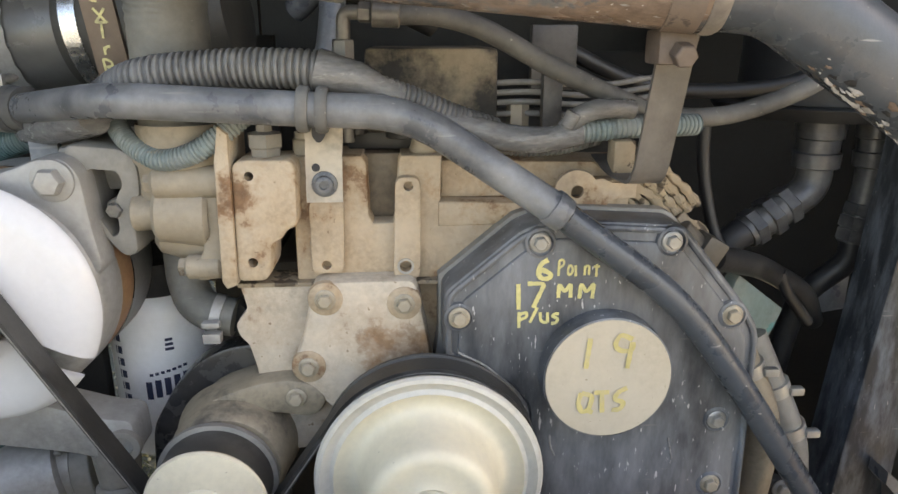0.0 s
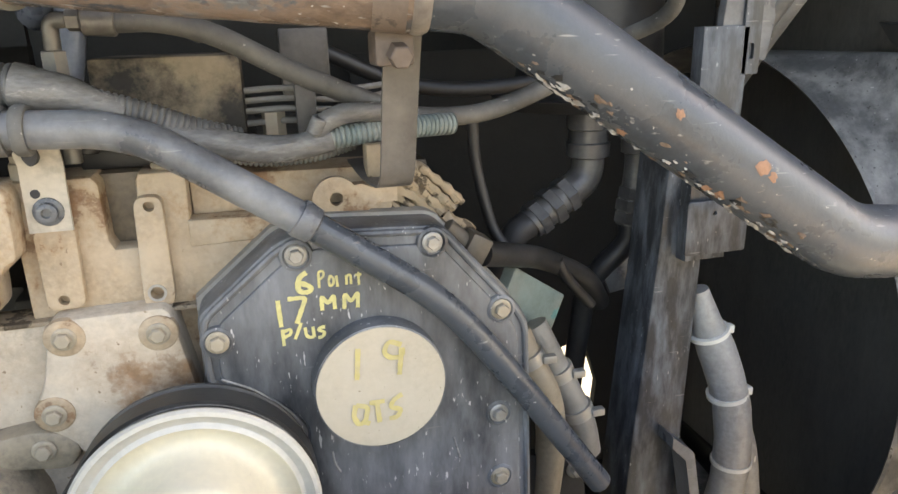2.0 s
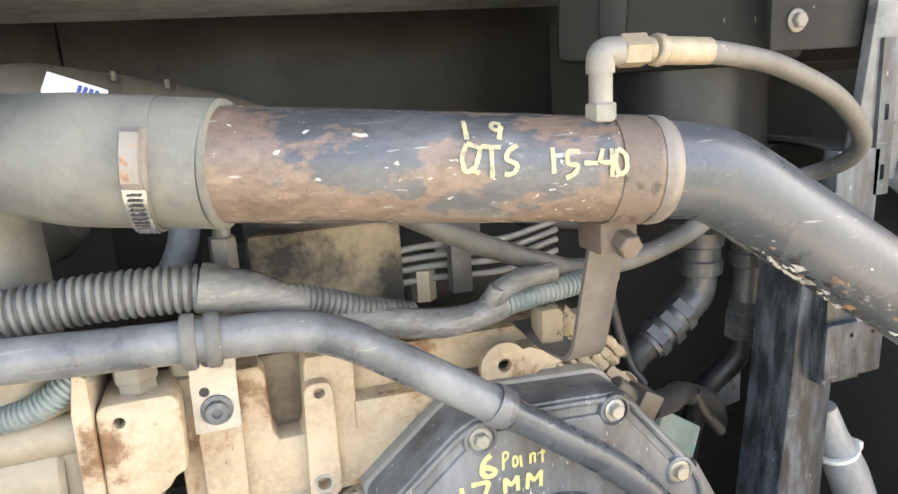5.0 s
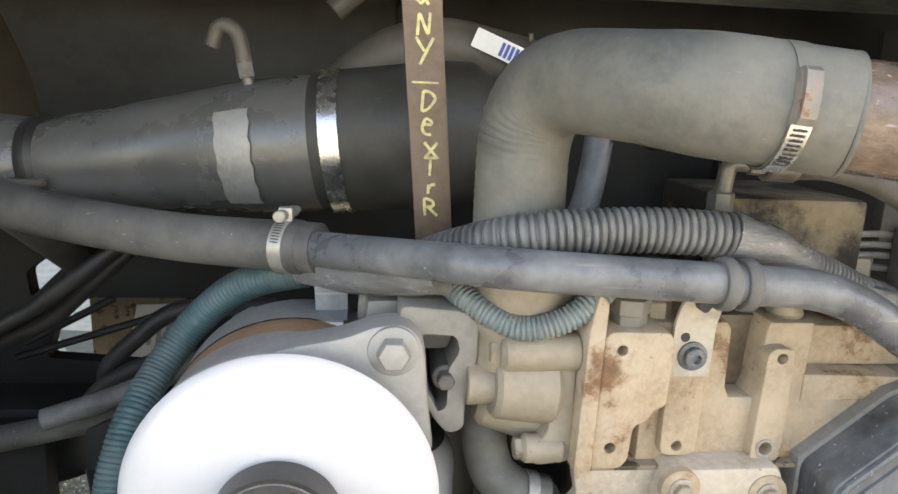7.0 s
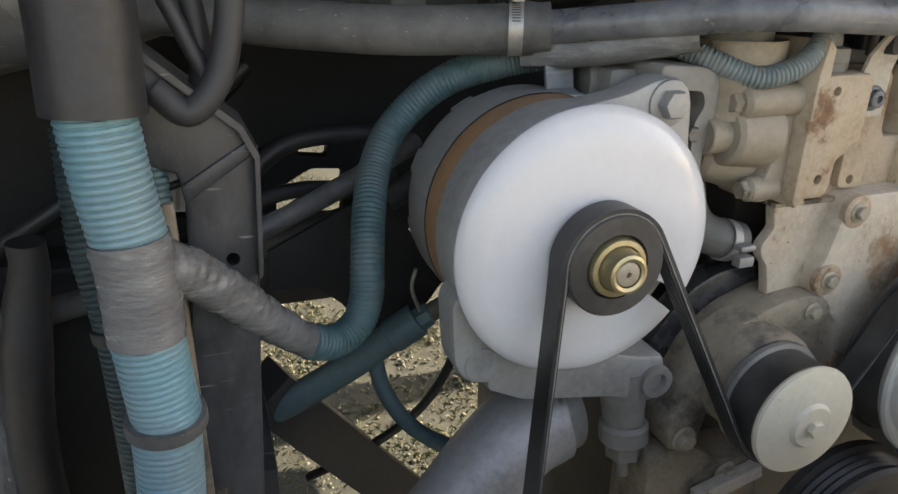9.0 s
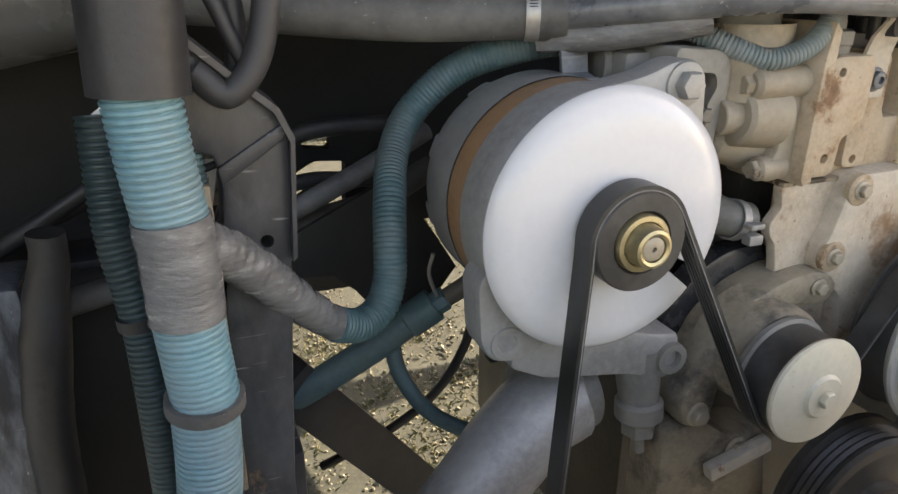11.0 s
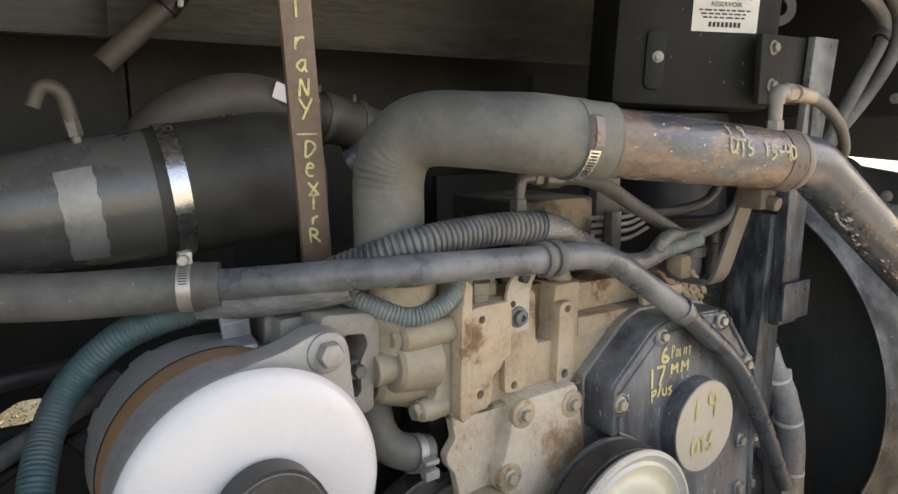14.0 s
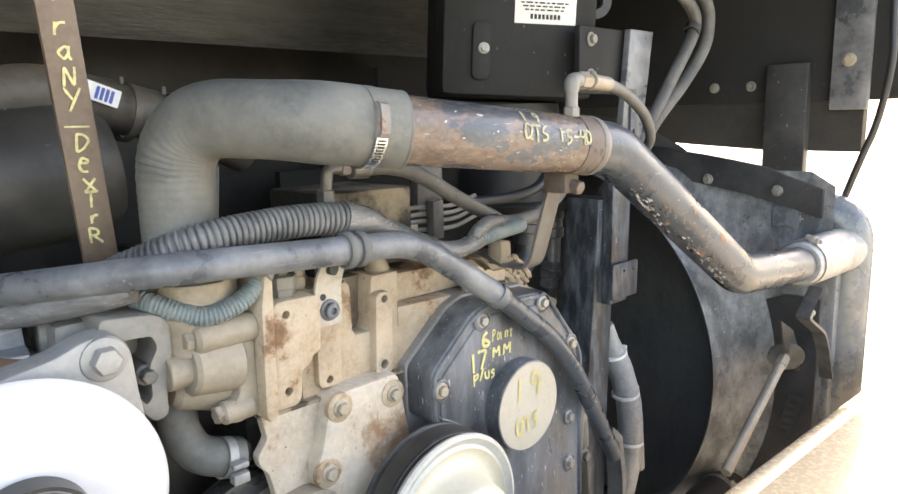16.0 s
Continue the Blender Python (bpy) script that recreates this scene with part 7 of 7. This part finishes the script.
for a, b in zip(rows, rows[1:]):
    for k in range(4):
        bm.faces.new((a[k], a[(k + 1) % 4], b[(k + 1) % 4], b[k]))
bm.faces.new(rows[0]), bm.faces.new(rows[-1][::-1])
part("strip", bm, M_TUBE, bracket_small)
bm = bmesh.new()
rod(bm, (-0.385, 0.715, 1.1685), (-0.362, 0.715, 1.1685), 0.004, seg=8)
part("pin", bm, M_STEEL, bracket_small)
# far clutter on the left, in the dark
crate = thing("battery_box", (-0.70, 1.45, 0.9), "brown box with a white paper label", "box")
bm = bmesh.new()
box(bm, (-0.866, 1.45, 0.72), (-0.66, 1.62, 1.02), 0.008)
part("case", bm, M_MUD, crate)
bm = bmesh.new()
plate(bm, [(-0.778, 0.950), (-0.681, 0.952), (-0.703, 0.846), (-0.803, 0.838)], 1.446, 1.449)
lab = part("label", bm, M_PAPER, crate)
for k in range(5):
    bm = bmesh.new()
    plate(bm, [(-0.782 + k * 0.017, 0.870), (-0.774 + k * 0.017, 0.870), (-0.768 + k * 0.017, 0.918), (-0.776 + k * 0.017, 0.918)], 1.444, 1.4455)
    part("label_bar", bm, M_SEALANT, lab)
for n, pts in enumerate((((-1.00, 1.0, 0.94), (-0.798, 1.02, 1.058), (-0.756, 1.02, 1.082), (-0.706, 1.02, 1.120), (-0.64, 1.03, 1.17)), ((-1.0, 1.05, 0.94), (-0.822, 1.06, 1.020), (-0.755, 1.06, 1.055), (-0.709, 1.06, 1.096), (-0.65, 1.08, 1.15)),
                         ((-0.95, 0.96, 0.90), (-0.76, 0.96, 0.940), (-0.62, 0.95, 0.976), (-0.52, 0.95, 1.00), (-0.44, 0.97, 1.03)), ((-1.0, 1.2, 0.7), (-0.75, 1.2, 0.78), (-0.60, 1.15, 0.93), (-0.52, 1.12, 0.98), (-0.44, 1.10, 1.0)))):
    bm = bmesh.new()
    sweep(bm, flowing(pts), 0.016 if n > 1 else 0.011, 12)
    if n == 2:
        whole("dark_hose", bm, M_HOSE, "dusty dark grey hose in the shade behind the alternator", "hose", group="dark hoses")
    else:
        whole("dark_hose", bm, M_RUBBERDARK, "black hose in the shade behind the alternator", "hose", group="dark hoses")
for pts, r in ((((-0.705, 1.14, 0.78), (-0.702, 1.09, 0.93), (-0.684, 1.05, 0.991), (-0.640, 1.05, 1.037), (-0.601, 1.05, 1.066), (-0.55, 1.05, 1.075), (-0.47, 1.07, 1.07)), 0.012), (((-0.730, 1.10, 0.76), (-0.722, 1.06, 0.91), (-0.69, 1.04, 0.968), (-0.632, 1.04, 0.999), (-0.588, 1.04, 1.008), (-0.55, 1.05, 1.004), (-0.47, 1.07, 0.99)), 0.0105)):
    bm = bmesh.new()
    sweep(bm, flowing(pts), r, 12)
    whole("dark_hose", bm, M_SLEEVE, "dusty rubber hose arching over the dark backing's gap", "hose", group="dark hoses")
for a, b in (((-0.86, 1.17, 0.955), (-0.60, 1.17, 1.040)), ((-0.85, 1.18, 0.975), (-0.72, 1.18, 1.045))):
    bm = bmesh.new()
    rod(bm, a, b, 0.0058, seg=10)
    whole("brake_line", bm, M_RUBBERDARK, "thin black pipe crossing the dark backing's opening", "pipe", group="brake lines")
gear = thing("gearbox", (0.1, 1.6, 0.5), "dark gearbox behind the engine", "gearbox")
bm = bmesh.new()
rod(bm, (0.08, 1.30, 0.80), (0.08, 1.9, 0.80), 0.26, 0.2, seg=30)
part("case", bm, M_BLOCKDARK, gear)
corner = thing("corner_bracket", (-0.95, 0.6, 0.3), "black dusty corner bracket and hose stub", "bracket")
bm = bmesh.new()
box(bm, (-1.02, 0.86, 0.40), (-0.90, 0.95, 0.98), 0.012)
part("post", bm, M_FRAME, corner)
bm = bmesh.new()
sweep(bm, flowing([(-0.868, 0.862, 1.032), (-0.871, 0.864, 1.0), (-0.885, 0.866, 0.94), (-0.905, 0.868, 0.80), (-0.91, 0.87, 0.6)]), lambda s: 0.017 + 0.007 * min(1, s / 0.12), 18, wobble=0.1)
part("hose_stub", bm, M_SLEEVE, corner)

mount_r = thing("engine_mount", (0.42, 0.68, 0.30), "black oily engine mount plate beside the gear cover", "mount")
bm = bmesh.new()
plate(bm, round_outline([(0.352, 0.835), (0.435, 0.805), (0.450, 0.66), (0.53, 0.62), (0.53, 0.29), (0.352, 0.29)], 0.008), 0.66, 0.675, bev=0.002)
part("plate", bm, M_WALLDARK, mount_r)
bm = bmesh.new()
box(bm, (0.352, 0.645, 0.60), (0.52, 0.70, 0.625), 0.006, turn=(0, 8, 0))
part("ledge", bm, M_WALLDARK, mount_r)
for z in (0.80, 0.70):
    bolt(mount_r, 0.425, 0.659, z, BOLT_DARK)
bm = bmesh.new()
sweep(bm, flowing([(1.05, 0.66, 0.50), (0.90, 0.66, 0.505), (0.76, 0.66, 0.485), (0.66, 0.67, 0.44), (0.60, 0.70, 0.36), (0.58, 0.75, 0.29)]), 0.042, 22)
rad = thing("radiator_hose", (0.8, 0.66, 0.29), "fat black radiator hose with a steel clamp", "hose")
part("tube", bm, M_RUBBERDARK, rad)
hose_clamp("clamp", (0.97, 0.66, 0.503), (1, 0, 0), 0.0425, 0.014, rad, "dull steel clamp", (0, -0.6, 0.5), M_STEEL)

# ---- right side: posts, shroud, cooler, reservoir ----
post = thing("radiator_post", (0.63, 0.75, 0.0), "tall weathered black steel post with a slotted flange", "frame")
bm = bmesh.new()
plate(bm, [(0.597, 1.02), (0.6535, 1.02), (0.662, 1.30), (0.600, 1.30)], 0.722, 0.742, bev=0.002)
part("lower_bar", bm, M_FRAME, post)
bm = bmesh.new()
plate(bm, [(0.622, 1.26), (0.690, 1.26), (0.735, 1.528), (0.655, 1.528)], 0.727, 0.7395, bev=0.002)
part("upper_bar", bm, M_TUBE, post)
bm = bmesh.new()
plate(bm, round_outline([(0.6535, 1.245), (0.676, 1.245), (0.676, 1.42), (0.6535, 1.42)], 0.003), 0.722, 0.727, [round_outline([(0.661, 1.262), (0.668, 1.262), (0.668, 1.280), (0.661, 1.280)], 0.002), round_outline([(0.661, 1.33), (0.668, 1.33), (0.668, 1.348), (0.661, 1.348)], 0.002)])
part("slotted_flange", bm, M_FRAME, post)
bm = bmesh.new()
plate(bm, round_outline([(0.590, 1.030), (0.675, 1.030), (0.677, 1.098), (0.590, 1.098)], 0.004), 0.713, 0.718, [circle2(0.660, 1.082, 0.003, 10), circle2(0.628, 1.082, 0.003, 10)], bev=0.001)
part("tab", bm, M_FRAME, post)
bm = bmesh.new()
plate(bm, [(0.505, 0.10), (0.605, 0.10), (0.627, 0.766), (0.637, 1.015), (0.643, 1.22), (0.586, 1.22), (0.573, 1.02), (0.552, 0.779)], 0.744, 0.814, bev=0.004)
part("square_tube", bm, M_FRAME, post)
bm = bmesh.new()
plate(bm, [(0.588, 0.782), (0.622, 0.752), (0.640, 0.66), (0.642, 0.50), (0.630, 0.50), (0.627, 0.655), (0.610, 0.742), (0.588, 0.765)], 0.705, 0.740)
part("gusset", bm, M_TUBE, post)

shroud = thing("radiator_shroud", (1.0, 0.95, 0.25), "mottled grey radiator fan shroud with a round opening", "shroud")
SY, SZ, SR = 1.14, 0.78, 0.487
# the plate lies in the plane x = const: built flat, then turned
turn = Matrix(((0, 1, 0, 0.0), (1, 0, 0, 0.0), (0, 0, 1, 0.0), (0, 0, 0, 1)))
bm = bmesh.new()
rows = [[] for k in range(8)]
for k in range(96):
    a = 2 * math.pi * k / 96
    c, sn = math.cos(a), math.sin(a)
    reach = min(0.66 / max(abs(c), 1e-4), (0.47 if sn > 0 else 0.52) / max(abs(sn), 1e-4))
    edge = max(reach, SR + 0.14)
    for row, (x, r) in zip(rows, ((0.905, SR), (0.915, SR + 0.002), (0.945, SR + 0.009), (0.980, SR + 0.023), (1.008, SR + 0.045), (1.025, SR + 0.075), (1.034, SR + 0.115), (1.038, edge))):
        row.append(bm.verts.new((x, SY + r * c, SZ + min(r * sn, 0.475))))
for p, q in zip(rows, rows[1:]):
    for k in range(96):
        k2 = (k + 1) % 96
        bm.faces.new((p[k], p[k2], q[k2], q[k]))
part("funnel", bm, M_SHROUD, shroud, sharp=70)
bm = bmesh.new()
lathe(bm, (0.905, SY, SZ), (1, 0, 0), [(0.0, SR + 0.003), (-0.004, SR), (0.0, SR - 0.004), (0.03, SR - 0.010), (0.12, SR - 0.013)], 96)
part("rim", bm, M_SHROUD, shroud)
bm = bmesh.new()
lathe(bm, (1.07, SY, SZ), (1, 0, 0), [(0, 0), (0, 0.6)], 48)
part("core_screen", bm, M_CORE, shroud, "dusty dark radiator core")
bm = bmesh.new()
plate(bm, [(0.90, 1.300), (0.732, 1.276), (0.625, 1.257), (0.50, 1.214), (0.50, 1.155), (0.576, 1.177), (0.667, 1.200), (0.791, 1.220), (0.872, 1.270)], 1.026, 1.050, frame_of=turn)
part("top_flange", bm, M_DARKPANEL, shroud, "dark angled flange")
for y, z in ((0.745, 1.226), (0.59, 1.208)):
    bolt(shroud, 0, 0, 0, BOLT_DARK, m=pose(1.0255, y, z, 0, 0, -90))
bm = bmesh.new()
plate(bm, [(0.560, 0.985), (0.600, 0.968), (0.628, 0.91), (0.647, 0.80), (0.685, 0.70), (0.69, 0.59), (0.70, 0.25), (0.49, 0.25), (0.49, 0.985)], 1.027, 1.035, frame_of=turn)
part("mounting_panel", bm, M_DARKPANEL, shroud, "dark stained panel with bolts")
bm = bmesh.new()
box(bm, (1.05, 0.50, 0.20), (1.10, 0.62, 1.20), 0.006)
part("side_frame", bm, M_FRAME, shroud)
bm = bmesh.new()
plate(bm, [(0.562, 0.660), (0.535, 0.663), (0.507, 0.764), (0.536, 0.765)], 1.023, 1.0265, frame_of=turn)
rating = part("rating_plate", bm, M_POST, shroud, "small worn rating plate")
for k in range(5):
    bm = bmesh.new()
    z, lean = 0.672 + k * 0.018, 0.0049 * k
    plate(bm, [(0.556 - lean, z), (0.538 - lean, z + 0.001), (0.537 - lean, z + 0.008), (0.555 - lean, z + 0.007)], 1.0215, 1.0228, frame_of=turn)
    part("rating_bar", bm, M_INK, rating)
for y, z in ((0.602, 0.744), (0.611, 0.675), (0.621, 0.608), (0.589, 0.806)):
    bolt(shroud, 0, 0, 0, BOLT_DARK, m=pose(1.0265, y, z, 0, 0, -90))

cooler = thing("charge_air_cooler", (1.02, 0.48, 0.25), "grey rounded end tank of the charge air cooler", "cooler")
bm = bmesh.new()
sweep(bm, rounded([(1.13, 0.475, 0.25), (1.13, 0.475, 1.150), (1.10, 0.60, 1.165)], 0.09, 10), 0.048, 26)
part("end_tank", bm, M_COOLER, cooler)
bm = bmesh.new()
box(bm, (1.06, 0.47, 0.25), (1.14, 0.53, 1.12), 0.01)
part("header", bm, M_COOLER, cooler)
bm = bmesh.new()
lathe(bm, (0.865, 0.482, 1.088), (1, -0.02, -0.02), [(0.0, 0.0318), (0.0, 0.039), (0.005, 0.041), (0.02, 0.0425), (0.035, 0.045), (0.13, 0.046), (0.26, 0.046)], 34)
part("coupling", bm, M_CONDUIT, cooler, "pale grey rubber coupling")
hose_clamp("band", (0.885, 0.482, 1.0878), (1, 0, -0.02), 0.0435, 0.012, cooler, "steel band clamp", (0, -0.3, 1), M_STEEL)
bm = bmesh.new()
box(bm, (1.03, 0.545, 1.13), (1.10, 0.60, 1.215), 0.004)
box(bm, (1.035, 0.500, 1.185), (1.10, 0.545, 1.205), 0.003)
part("corner_bracket", bm, M_COOLER, cooler)
for k in range(3):
    bolt(cooler, 1.042 + k * 0.022, 0.544 - 0.044 * (k < 0), 1.150 + 0.012 * k, BOLT_STEEL)

stay = thing("shroud_stay", (0.95, 0.52, 0.6), "bent steel bracket with a long stay rod", "bracket")
bm = bmesh.new()
rows = []
for p in rounded([(0.925, 0.468, 1.030), (0.862, 0.468, 0.985), (0.962, 0.468, 0.932), (0.992, 0.468, 0.894), (1.030, 0.468, 0.817)], 0.012, 5):
    rows.append([bm.verts.new(v) for v in (p + V(0, -0.012, 0), p + V(0, 0.014, 0), p + V(0.005, 0.014, 0.004), p + V(0.005, -0.012, 0.004))])
for a, b in zip(rows, rows[1:]):
    for k in range(4):
        bm.faces.new((a[k], a[(k + 1) % 4], b[(k + 1) % 4], b[k]))
bm.faces.new(rows[0]), bm.faces.new(rows[-1][::-1])
part("bent_strap", bm, M_PUMPSTEEL, stay)
bm = bmesh.new()
plate(bm, round_outline([(0.900, 0.962), (0.972, 0.926), (1.000, 0.888), (1.036, 0.815), (1.004, 0.828), (0.968, 0.870), (0.925, 0.905)], 0.008), 0.520, 0.525, bev=0.001)
part("gusset", bm, M_DARKPANEL, stay)
bm = bmesh.new()
lathe(bm, (0.966, 0.530, 0.870), (-0.80, -0.45, -0.32), [(0, 0), (0, 0.034), (0.003, 0.036), (0.006, 0.034), (0.008, 0)], 26)
part("washer", bm, M_PUMPSTEEL, stay)
bm = bmesh.new()
rod(bm, (0.972, 0.531, 0.872), (0.640, 0.505, 0.740), 0.0095, seg=14)
rod(bm, (0.958, 0.530, 0.8665), (0.932, 0.528, 0.856), 0.013, seg=6)
part("rod", bm, M_BOLT, stay)
bm = bmesh.new()
rod(bm, (0.93, 0.495, 0.968), (1.0, 0.495, 0.962), 0.0075, seg=8)
rod(bm, (0.955, 0.495, 0.966), (0.972, 0.495, 0.965), 0.014, seg=6)
part("bolt", bm, M_STEEL, stay)

conduit = thing("white_conduit", (0.66, 0.73, 0.5), "pale grey conduit with white nylon ties beside the post", "conduit")
bm = bmesh.new()
sweep(bm, flowing([(0.650, 0.765, 0.962), (0.665, 0.762, 0.915), (0.690, 0.750, 0.845), (0.706, 0.742, 0.775), (0.712, 0.742, 0.68), (0.70, 0.755, 0.55)]), lambda s: 0.014 + 0.012 * min(1, s / 0.09), 18, wobble=0.04)
part("tube", bm, M_CONDUIT, conduit)
bm = bmesh.new()
sweep(bm, flowing([(0.706, 0.742, 0.785), (0.735, 0.745, 0.71), (0.755, 0.75, 0.62)]), 0.018, 16)
part("branch", bm, M_CONDUIT, conduit)
for p, ax in (((0.668, 0.760, 0.902), (0.35, 0, -1)), ((0.697, 0.746, 0.810), (0.22, 0, -1)), ((0.712, 0.742, 0.70), (0, 0, -1))):
    bm = bmesh.new()
    lathe(bm, p, ax, [(0, 0.022), (0, 0.0285), (0.006, 0.0285), (0.006, 0.022)], 22)
    box(bm, V(p) + V(0.020, -0.014, -0.004), V(p) + V(0.032, -0.002, 0.008), 0.002)
    part("nylon_tie", bm, M_NYLON, conduit, "white nylon tie")

tank = thing("steering_reservoir", (0.45, 0.95, 1.40), "black power steering reservoir with a white label", "reservoir")
TM = Matrix.Translation((0.444, 0.850, 1.409)) @ Euler((0, radians(3.0), radians(-36.5))).to_matrix().to_4x4()
bm = bmesh.new()
box(bm, (-0.115, 0.0, 0.0), (0.165, 0.26, 0.44), 0.02)
bmesh.ops.transform(bm, matrix=TM, verts=bm.verts)
part("body", bm, M_TANK, tank)
bm = bmesh.new()
plate(bm, round_outline([(0.012, 0.128), (0.122, 0.128), (0.122, 0.195), (0.012, 0.195)], 0.002), -0.0012, 0.002, frame_of=TM)
lb = part("label", bm, M_PAPER, tank, "white printed label")
for text, size, z in (("POWER STEERING", 0.0105, 0.181), ("RESERVOIR", 0.0105, 0.1695)):
    words("label_words", text, size, TM @ pose(0.067, -0.0022, z, 90, 0, 0), M_INK, lb)
def label_bar(x0, z0, x1, z1):
    bm = bmesh.new()
    plate(bm, [(x0, z0), (x1, z0), (x1, z1), (x0, z1)], -0.0024, -0.0016, frame_of=TM)
    part("label_bar", bm, M_INK, lb)


rnd = random.Random(8)
for k in range(3):
    x = 0.022 + 0.004 * k
    while x < 0.108 - 0.004 * k:
        w = rnd.uniform(0.005, 0.012)
        label_bar(x, 0.150 + 0.006 * (2 - k), x + w, 0.1525 + 0.006 * (2 - k))
        x += w + 0.003
for k in range(8):
    label_bar(0.040 + k * 0.007, 0.136, 0.0445 + k * 0.007, 0.144)
bm = bmesh.new()
plate(bm, round_outline([(-0.062, 0.028), (-0.030, 0.028), (-0.030, 0.128), (-0.062, 0.128)], 0.015, 5), -0.010, 0.001, bev=0.002, frame_of=TM)
part("strap_tab", bm, M_TANK, tank)
bolt(tank, 0, 0, 0, BOLT_STEEL, m=TM @ pose(-0.042, -0.0100, 0.082))
bm = bmesh.new()
box(bm, (0.520, 0.744, 1.412), (0.664, 0.756, 1.527), 0.003)
part("mount_plate", bm, M_TANK, tank)
for z in (1.505, 1.443):
    bolt(tank, 0.552, 0.743, z, BOLT_DARK)
bm = bmesh.new()
c = V(0.60, 0.772, 1.575)
lathe(bm, c, (-0.5, -0.8, 0), [(0, 0.014), (0, 0.030), (0.012, 0.030), (0.012, 0.014), (0, 0.014)], 26)
part("filler_ring", bm, M_RUBBERDARK, tank)

for n, pts in enumerate((((0.70, 0.80, 1.66), (0.79, 0.74, 1.63), (0.865, 0.72, 1.585), (0.882, 0.72, 1.540), (0.81, 0.72, 1.456), (0.742, 0.725, 1.374), (0.70, 0.74, 1.31), (0.685, 0.80, 1.22)),
                         ((0.74, 0.80, 1.72), (0.86, 0.74, 1.67), (0.930, 0.72, 1.60), (0.945, 0.72, 1.548), (0.922, 0.72, 1.50), (0.84, 0.72, 1.430), (0.755, 0.725, 1.365), (0.71, 0.75, 1.29), (0.70, 0.82, 1.20)))):
    bm = bmesh.new()
    sweep(bm, flowing(pts), 0.0125, 14)
    whole("reservoir_hose", bm, M_HOSE, "grey-brown hose from the reservoir", "hose", group="reservoir hoses")
bm = bmesh.new()
lathe(bm, (0.879, 0.72, 1.548), (-0.6, 0, -0.8), [(0, 0.0125), (0, 0.0165), (0.008, 0.0170), (0.014, 0.0165), (0.014, 0.0125)], 22)
whole("hose_clip", bm, M_RUBBERDARK, "black band joining the reservoir hoses", "clip")
bm = bmesh.new()
sweep(bm, flowing([(0.98, 0.80, 1.645), (1.08, 0.80, 1.661), (1.16, 0.79, 1.668), (1.195, 0.785, 1.669)]), 0.010, 12)
whole("return_pipe_hose", bm, M_HOSE, "thin dusty hose with a steel end under the side beam", "hose")
bm = bmesh.new()
rod(bm, (0.765, 0.80, 1.425), (0.795, 0.80, 1.462), 0.011, seg=6)
rod(bm, (0.790, 0.80, 1.456), (0.815, 0.81, 1.490), 0.008)
whole("reservoir_fitting", bm, M_STEEL, "steel hose fitting on the reservoir", "fitting")

beam = thing("frame_beam", (1.2, 0.8, 1.38), "black steel side beam with hanging plates", "frame")
bm = bmesh.new()
box(bm, (1.20, 0.40, 1.395), (1.26, 1.80, 1.858), 0.006)
part("beam", bm, M_TANK, beam)
bm = bmesh.new()
box(bm, (1.17, 0.592, 1.235), (1.20, 0.684, 1.48), 0.004)
part("hanger", bm, M_DARKPANEL, beam)
bm = bmesh.new()
box(bm, (1.18, 0.475, 1.375), (1.20, 0.55, 1.858), 0.004)
part("corner_plate", bm, M_TUBE, beam)
bolt(beam, 0, 0, 0, BOLT_BIG, m=pose(1.179, 0.515, 1.48, 0, 0, -90))
bm = bmesh.new()
plate(bm, [(0.488, 1.283), (0.70, 1.285), (0.95, 1.302), (1.75, 1.305), (1.75, 1.40), (0.488, 1.40)], 1.21, 1.24, frame_of=turn)
part("drop_panel", bm, M_BULK, beam)
for y in (0.73, 0.82):
    bolt(beam, 0, 0, 0, BOLT_DARK, m=pose(1.199, y, 1.435, 0, 0, -90))
bm = bmesh.new()
sweep(bm, flowing([(1.165, 0.445, 1.75), (1.155, 0.432, 1.55), (1.15, 0.428, 1.46), (1.15, 0.445, 1.35), (1.15, 0.470, 1.27), (1.15, 0.498, 1.18)]), 0.0075, 12)
whole("hanging_cable", bm, M_RUBBERDARK, "thin black cable hanging from the side beam", "cable")
bm = bmesh.new()
box(bm, (1.36, 0.30, 0.55), (1.42, 0.40, 1.86), 0.004)
whole("corner_post", bm, M_WOOD, "brown rusty corner post of the coach body", "post", kind="structure")
